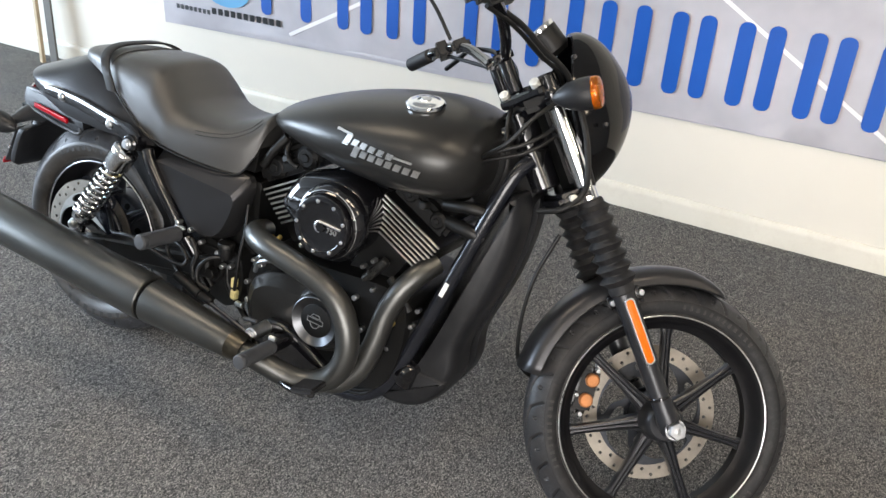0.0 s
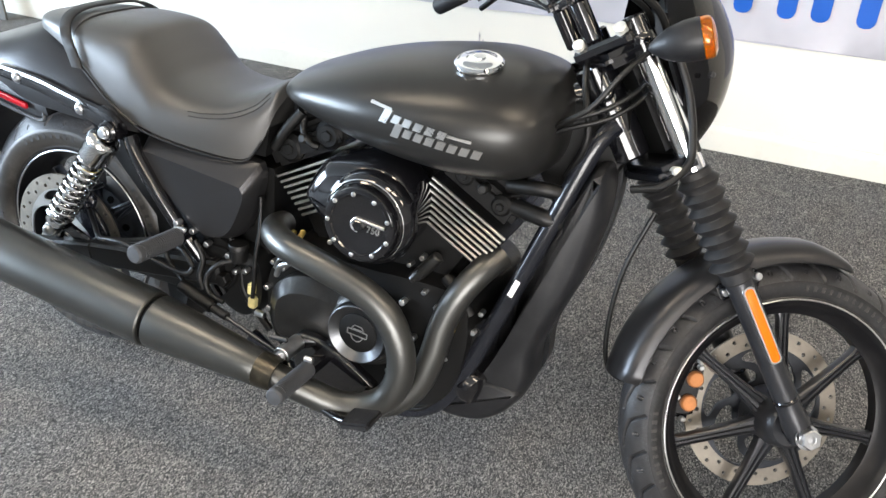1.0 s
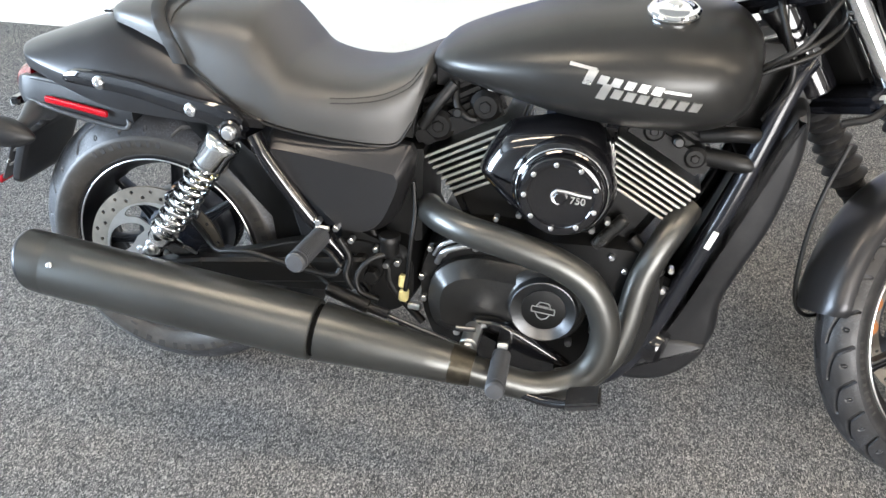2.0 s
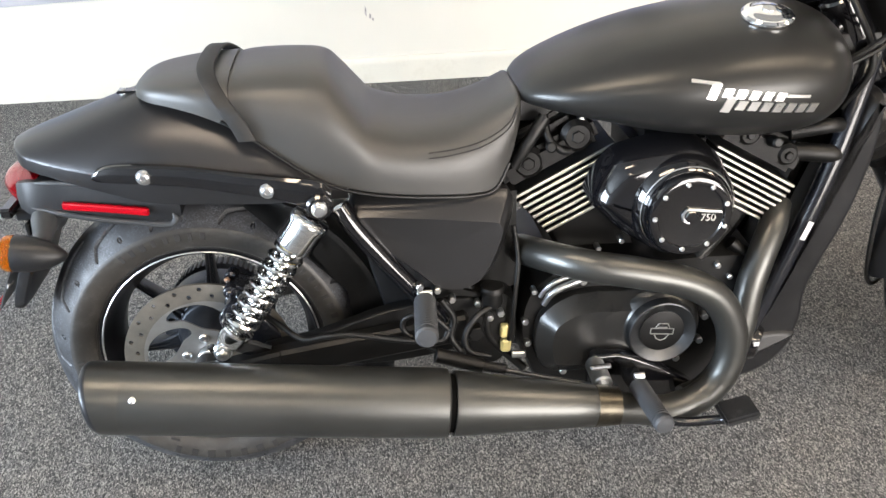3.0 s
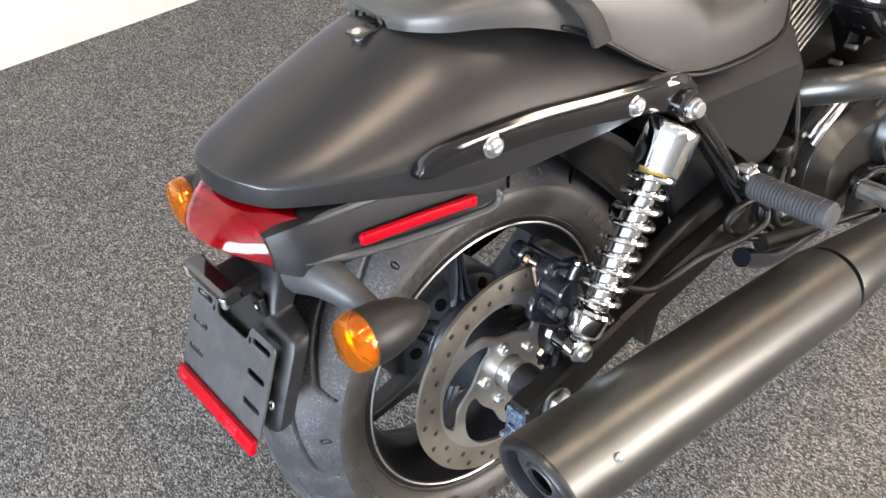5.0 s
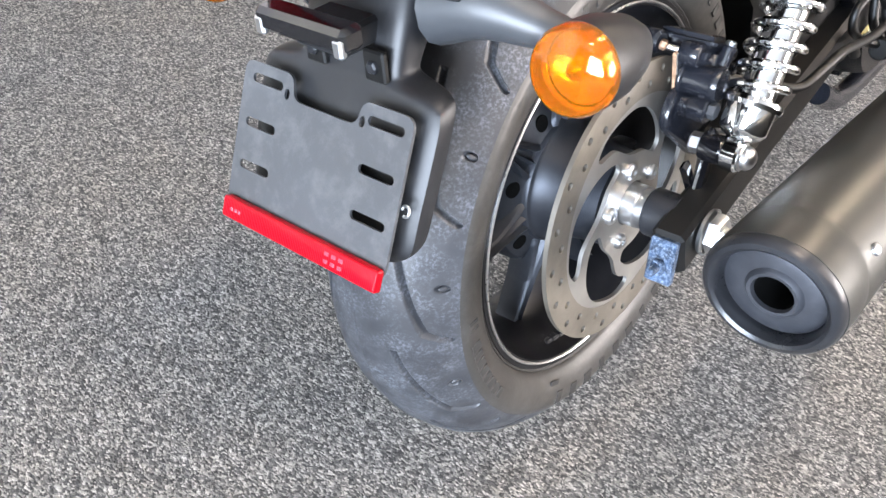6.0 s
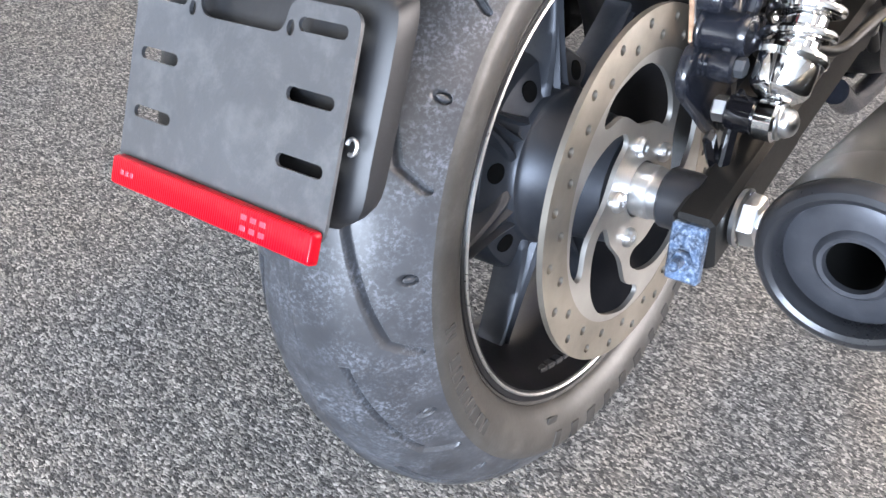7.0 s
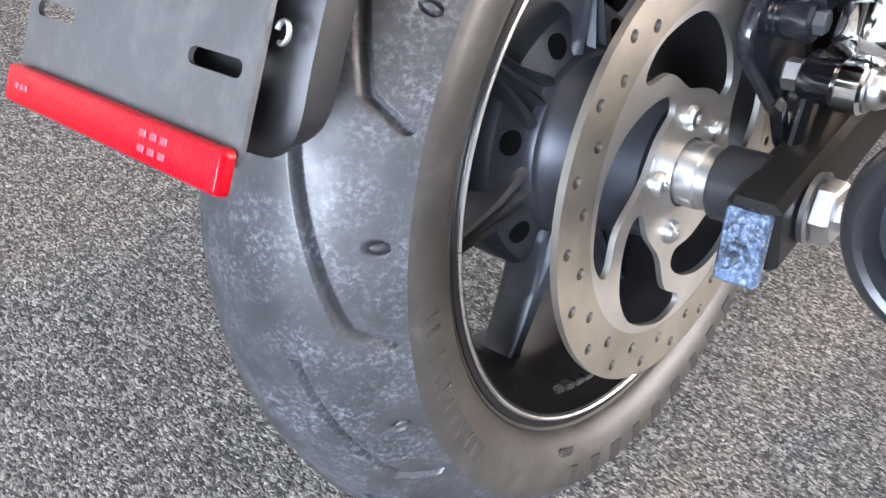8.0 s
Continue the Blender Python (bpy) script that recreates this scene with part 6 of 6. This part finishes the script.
# triple clamps
fpart("headlamp_bracket", block(B(), (0.062, 0, 0.610), (0.050, 0.150, 0.190), None, 0.012, 2), HOSE, "black headlamp bracket between the fork tubes")
lower = B()
block(lower, (0.030, 0, 0.500), (0.075, 0.24, 0.030), None, 0.010, 2)
fl = fpart("lower_triple_clamp", lower, CASTING, "gloss black lower fork clamp")
upper = B()
block(upper, (0.026, 0, 0.700), (0.085, 0.235, 0.026), None, 0.010, 2)
fu = fpart("upper_triple_clamp", upper, GLOSS, "gloss black upper fork clamp")
for s in (-1, 1):
    part("pinch_bolt", rod(B(), (0.020, s * 0.098, 0.500), (0.020, s * 0.127, 0.500), 0.0085, 20), DULLZINC, fl, "bright pinch bolt")
    part("fork_cap", rod(B(), (LF, s * LY_, 0.715), (LF, s * LY_, 0.750), 0.020, 24, 0.004), GLOSS, fu)
bx = part("clamp_bar", beam(B(), (-0.032, -0.030, 0.722), (0.040, -0.112, 0.722), 0.024, 0.022, (0, 0, 1), 0.006), GLOSS, fu)
part("riser_bolt", rod(B(), (0.034, -0.092, 0.724), (0.026, -0.112, 0.744), 0.0100, 20), DULLZINC, fu, "bright socket bolt")
part("riser_bolt", rod(B(), (-0.018, -0.030, 0.724), (-0.026, -0.050, 0.744), 0.0100, 20), DULLZINC, fu, "bright socket bolt")
for s in (-1, 1):
    part("bar_riser", rod(B(), (0.000, s * 0.05, 0.735), (0.000, s * 0.05, 0.806), 0.016, 20, 0.004), GLOSS, fu)
    part("riser_cap", block(B(), (0.000, s * 0.05, 0.815), (0.040, 0.030, 0.028), None, 0.007, 2), GLOSS, fu)
BAR = [(-0.122, 0.41, 0.920), (-0.075, 0.33, 0.916), (-0.035, 0.27, 0.908), (-0.012, 0.21, 0.884), (-0.002, 0.14, 0.845), (0.000, 0.085, 0.820), (0.000, 0.045, 0.815)]
bar = fpart("handlebar", tube(B(), [(x, -y, z) for x, y, z in BAR] + BAR[::-1], 0.0115, 18, 90), GLOSS, "gloss black handlebar")
for s in (-1, 1):
    part("grip", rod(B(), (-0.080, s * 0.338, 0.916), (-0.126, s * 0.416, 0.920), 0.0170, 24, 0.004), RUBBER, bar, "black rubber grip")
    housing = part("switch_housing", block(B(), (-0.055, s * 0.298, 0.911), (0.044, 0.046, 0.044), None, 0.010, 2), HOSE, bar)
    for dx, dz in ((-0.026, 0.010), (-0.026, -0.010)):
        part("switch_button", block(B(), (-0.055 + dx, s * 0.298, 0.911 + dz), (0.010, 0.016, 0.008), None, 0.002), GREYPL, housing)
    part("lever_perch", block(B(), (-0.020, s * 0.245, 0.902), (0.046, 0.032, 0.030), None, 0.008, 2), HOSE, bar)
    part("lever", tube(B(), [(-0.005, s * 0.250, 0.900), (0.002, s * 0.30, 0.893), (-0.020, s * 0.36, 0.885), (-0.045, s * 0.41, 0.880)], 0.006, 12), HOSE, bar, "black control lever")
    part("mirror_stem", tube(B(), [(-0.035, s * 0.262, 0.925), (-0.040, s * 0.275, 1.01), (-0.055, s * 0.305, 1.10)], 0.0048, 10), HOSE, bar)
    part("mirror_head", lathe(B(), [(-0.012, 0), (-0.010, 0.030), (0.0, 0.046), (0.008, 0.048), (0.009, 0.044), (0.009, 0)], along((-0.055, s * 0.33, 1.13), (-0.25, s * 0.33, 1.12)), 32), HOSE, bar)
part("master_cylinder", block(B(), (0.008, -0.205, 0.905), (0.040, 0.062, 0.034), None, 0.008, 2), HOSE, bar, "black front brake fluid reservoir")
part("banjo_bolt", rod(B(), (0.026, -0.180, 0.900), (0.040, -0.176, 0.900), 0.0075, 6), STEEL, bar)
# speedometer
sm = along((0.122, 0, 0.785), (0.098, 0, 0.850))
sp_ = fpart("speedometer", lathe(B(), [(0, 0), (0, 0.026), (0.01, 0.034), (0.045, 0.0355), (0.058, 0.036), (0.062, 0.034)], sm, 48), HOSE, "black speedometer with bright bezel")
part("bezel", lathe(B(), [(0.058, 0.036), (0.064, 0.037), (0.068, 0.035), (0.066, 0.030)], sm, 48), CHROME, sp_, "chrome bezel")
part("dial", lathe(B(), [(0.063, 0.031), (0.0635, 0)], sm, 40), WHITE, sp_)
# fly screen fairing round the headlamp
rings_f = []
for t in np.linspace(0, 1, 22):
    f = 0.080 + 0.162 * t ** 0.8
    sc = max(0.0, 1 - t ** 1.35) ** 0.62
    zc = 0.656 + 0.01 * t
    row = []
    for j in range(48):
        b = 2 * math.pi * j / 48
        c, s = math.cos(b), math.sin(b)
        h = 0.161 if s > 0 else 0.158
        row.append((f + (0.075 * max(0, s) ** 1.3 * (1 - t)) - 0.012 * max(0, -s) * (1 - t), 0.115 * sc * math.copysign(abs(c) ** 0.85, c), zc + h * sc * s))
    rings_f.append(row)
inner_f = [[(x - 0.004, y * 0.965, 0.665 + (z - 0.665) * 0.965) for x, y, z in r] for r in rings_f]
fbm = B()
rings_mesh(fbm, [r for r in rings_f[::-1]] + inner_f, True, False)
fairing = fpart("headlamp_fairing", fbm, FAIRING, "gloss black bullet headlamp fairing")
back_rows = [[(0.086 + (0.075 * max(0, math.sin(b)) ** 1.3) * k - 0.010 * max(0, -math.sin(b)) - 0.03 * (1 - k), 0.108 * k * math.copysign(abs(math.cos(b)) ** 0.85, math.cos(b)), 0.656 + (0.148 if math.sin(b) < 0 else 0.095) * k * math.sin(b)) for b in (2 * math.pi * j / 40 for j in range(40))] for k in (1.0, 0.8, 0.5, 0.1)]
part("headlamp_bucket", rings_mesh(B(), back_rows), HOSE, fairing, "black headlamp bucket inside the fairing")
part("headlamp", lathe(B(), [(0.0, 0), (0.0, 0.05), (0.03, 0.078), (0.06, 0.086), (0.07, 0.08), (0.075, 0)], along((0.10, 0, 0.640), (0.3, 0, 0.640)), 40), HOSE, fairing)
for f, y, k in ((0.115, -0.118, 0.760), (0.115, -0.128, 0.690), (0.13, -0.116, 0.615)):
    part("fairing_screw", rod(B(), (f, y + 0.004, k), (f + 0.002, y - 0.006, k), 0.005, 12), CAP, fairing)
for s in (-1, 1):
    bullet = bullet_signal("front_turn_signal", bike, (0.104, s * 0.197, 0.680), (0.034, s * 0.163, 0.697), 0.0320, "black bullet turn signal with amber lens")
    bullet.matrix_basis = FRONT
    fpart("signal_clamp", lathe(B(), [(0.678, 0.0200), (0.678, 0.0275), (0.704, 0.0275), (0.704, 0.0200)], Matrix.Translation((LF, s * LY_, 0)), 28), GLOSS, "black signal clamp on the fork tube")
    fpart("signal_arm", tube(B(), [(LF, s * 0.112, 0.692), (0.060, s * 0.145, 0.692), (0.070, s * 0.175, 0.688)], 0.0105, 14), GLOSS, "black signal arm")
# cables and hoses at the head
for pts, r, lb in (
        ([(-0.005, -0.195, 0.880), (0.028, -0.168, 0.845), (0.060, -0.138, 0.790), (0.095, -0.110, 0.725), (0.085, -0.085, 0.62), (0.070, -0.105, 0.51)], 0.0062, "black front brake hose"),
        ([(0.094, -0.118, 0.690), (0.091, -0.121, 0.648), (0.084, -0.122, 0.599), (0.064, -0.123, 0.539), (0.040, -0.123, 0.503), (-0.010, -0.118, 0.490), (-0.05, -0.09, 0.50)], 0.0064, "black hose looping beside the fork"),
        ([(-0.03, 0.25, 0.90), (0.03, 0.15, 0.85), (0.03, 0.02, 0.78), (-0.04, -0.05, 0.68), (-0.075, -0.06, 0.60), (-0.12, -0.01, 0.55)], 0.0055, "black clutch cable"),
        ([(-0.040, -0.240, 0.890), (0.010, -0.175, 0.850), (0.055, -0.120, 0.785), (0.090, -0.07, 0.720), (0.03, 0.0, 0.62)], 0.005, "black throttle cable"),
        ([(0.055, -0.118, 0.690), (0.0, -0.118, 0.675), (-0.06, -0.10, 0.648), (-0.10, -0.07, 0.642), (-0.14, 0.0, 0.63)], 0.0045, "black signal wire"),
        ([(0.06, -0.06, 0.660), (0.028, -0.09, 0.641), (-0.033, -0.09, 0.634), (-0.10, -0.06, 0.640), (-0.15, 0.0, 0.63)], 0.0042, "black wire"),
        ([(0.06, -0.05, 0.645), (0.03, -0.085, 0.626), (-0.035, -0.085, 0.618), (-0.11, -0.05, 0.630), (-0.15, 0.01, 0.62)], 0.0042, "black wire"),
        ([(-0.05, 0.29, 0.895), (0.01, 0.16, 0.82), (0.02, 0.06, 0.77)], 0.0045, "black switch cable")):
    fpart("cable", tube(B(), pts, r, 10), HOSE, lb)
tube_part("speed_cable", [(1.265, -0.040, 0.640), (1.235, -0.060, 0.540), (1.225, -0.065, 0.440), (1.232, -0.060, 0.350), (1.262, -0.035, 0.305), (1.31, 0.00, 0.30)], 0.0045, HOSE, bike, "thin black looping cable", 10)

# ---- things on and along the wall ----
BY = WALL_Y - 0.006


def banner_z(x, v):
    """Height on the sagging banner: v from 0 at its lower hem to 1 at its top."""
    low = 0.318 + 0.0285 * (x + 1.28) - 0.010 * math.sin((x + 1.28) * 2.1) + 0.055 * math.exp(-((x + 0.6) / 0.45) ** 2)
    return low + v * (1.30 - low)


banner = new("banner")
sheet = []
for v in np.linspace(0, 1, 13):
    row = [(x, BY - 0.003 - 0.005 * math.sin(x * 5 + v * 3) ** 2, banner_z(x, v)) for x in np.linspace(-1.285, 2.7, 60)]
    sheet.append(row + [(x, y + 0.0015, z) for x, y, z in row[::-1]])
part("sheet", rings_mesh(B(), sheet, True, True), BANNER, banner)
tagged(banner, "grey printed vinyl banner with blue bars hanging on the wall", "banner")


def on_banner(name, pts, material, label="", lift=0.0):
    """A flat printed shape on the banner, given as corners of (x, height)."""
    bm = B()
    front = [bm.verts.new((x, BY - 0.0095 - lift, z)) for x, z in pts]
    back = [bm.verts.new((x, BY - 0.0080 - lift, z)) for x, z in pts]
    bm.faces.new(front), bm.faces.new(back[::-1])
    for i in range(len(pts)):
        j = (i + 1) % len(pts)
        bm.faces.new((front[i], front[j], back[j], back[i]))
    return part(name, bm, material, banner, label)


# the telephone number, as plain bars the size of its figures
for x, w in ((-0.47, 0.06), (-0.225, 0.17), (0.02, 0.18), (0.37, 0.18), (0.575, 0.06), (0.79, 0.18), (1.043, 0.185), (1.268, 0.185), (1.495, 0.185), (1.715, 0.185), (-0.68, 0.06)):
    z0, r = 0.465 + 0.0125 * (x + 0.2), 0.024
    for cx in ((x,) if w < 0.1 else (x - w / 2 + 0.028, x + w / 2 - 0.028)):
        pts = []
        for px, pz, a0 in ((cx + 0.028 - r, z0 + r, -90), (cx + 0.028 - r, z0 + 0.292 - r, 0), (cx - 0.028 + r, z0 + 0.292 - r, 90), (cx - 0.028 + r, z0 + r, 180)):
            pts += [(px + r * math.cos(radians(a0 + d)), pz + r * math.sin(radians(a0 + d))) for d in (0, 30, 60, 90)]
        on_banner("blue_bar", pts, BLUE, "solid blue bar")
for x0, z0, x1, z1, w in ((-0.56, 0.392, 0.20, 0.80, 0.016), (1.20, 0.86, 1.95, 0.405, 0.014)):
    d = Vector((x1 - x0, z1 - z0)).normalized() * w / 2
    on_banner("road_line", [(x0 - d.y, z0 + d.x), (x0 + d.y, z0 - d.x), (x1 + d.y, z1 - d.x), (x1 - d.y, z1 + d.x)], PALE, "pale diagonal line", -0.001)
for i in range(11):
    x = -0.99 + i * 0.036
    z = 0.412 + 0.006 * i / 11
    on_banner("small_bar", [(x, z), (x + 0.024, z), (x + 0.024, z + 0.028), (x, z + 0.028)], HOSE, "small dark bar")
for i in range(8):
    x = -1.20 + i * 0.026
    on_banner("small_bar", [(x, 0.405), (x + 0.016, 0.405), (x + 0.016, 0.425), (x, 0.425)], GREYPL, "small grey bar")
on_banner("logo_shape", [(-0.90 + 0.13 * math.cos(a), 0.53 + 0.075 * math.sin(a)) for a in (2 * math.pi * i / 24 for i in range(24))], SKYBLUE, "pale blue round shape")

# boards leaning against the wall
board = new("leaning_board")
part("panel", beam(B(), (-1.985, WALL_Y - 0.10, 0.002), (-2.02, WALL_Y - 0.035, 1.10), 0.05, 0.012, (0, 1, 0), 0.002), DKBOARD, board)
part("edge_strip", beam(B(), (-2.055, WALL_Y - 0.115, 0.002), (-2.085, WALL_Y - 0.045, 1.10), 0.022, 0.020, (0, 1, 0), 0.002), BOARD, board, "raw wooden edge")
tagged(board, "narrow dark board with raw wooden edge leaning on the wall", "board")
# chipped plaster and paint above the carpet
random.seed(5)
for i in range(16):
    x = random.uniform(-0.6, 2.2)
    w, h = random.uniform(0.01, 0.05), random.uniform(0.003, 0.008)
    o = [(x + w * math.cos(a) * random.uniform(0.6, 1.1), 0.004 + abs(h * math.sin(a)) * random.uniform(0.6, 1.2)) for a in (2 * math.pi * k / 10 for k in range(10))]
    part("paint_chip", slab(B(), o, WALL_Y - 0.0160, WALL_Y - 0.0172, 0.0), DKBOARD, base)
# bare plaster where the paint of the baseboard has come away
bare = [(0.700, 0.030), (0.76, 0.052), (0.80, 0.063), (0.95, 0.066), (1.10, 0.064), (1.20, 0.058), (1.30, 0.046), (1.36, 0.036), (1.28, 0.030), (1.12, 0.024), (0.95, 0.022), (0.80, 0.020)]
part("bare_patch", slab(B(), rounded(bare), WALL_Y - 0.0155, WALL_Y - 0.0168, 0.0), PLASTER, base, "bare grey plaster under the peeled paint")
crack = [(0.80, 0.0645), (0.87, 0.0672), (0.96, 0.0672), (1.04, 0.0668), (1.10, 0.0648), (1.15, 0.0625)]
part("paint_edge", tube(B(), [(x, WALL_Y - 0.0165, z) for x, z in crack], 0.0013, 6), DKBOARD, base, "dark edge of the peeled paint")
part("scuff_mark", slab(B(), [(1.842, 0.036), (1.858, 0.040), (1.862, 0.052), (1.848, 0.044)], WALL_Y - 0.0160, WALL_Y - 0.0172, 0.0), BOARD, base, "small brown paint chip")
part("scuff_mark", slab(B(), [(0.735, 0.052), (0.752, 0.050), (0.756, 0.062), (0.742, 0.066)], WALL_Y - 0.0160, WALL_Y - 0.0170, 0.0), BOARD, base, "small orange-brown paint chip")
for x, z, w, h in ((0.320, 0.250, 0.006, 0.028), (0.334, 0.235, 0.007, 0.016), (0.344, 0.226, 0.005, 0.010)):
    tagged(part("wall_scuff", slab(B(), [(x, z), (x + w, z - h * 0.4), (x + w * 1.2, z + h * 0.5), (x + w * 0.4, z + h)], WALL_Y - 0.0001, WALL_Y - 0.0012, 0.0), SCUFF), "small grey scuff on the cream wall", "scuff mark", kind="structure")
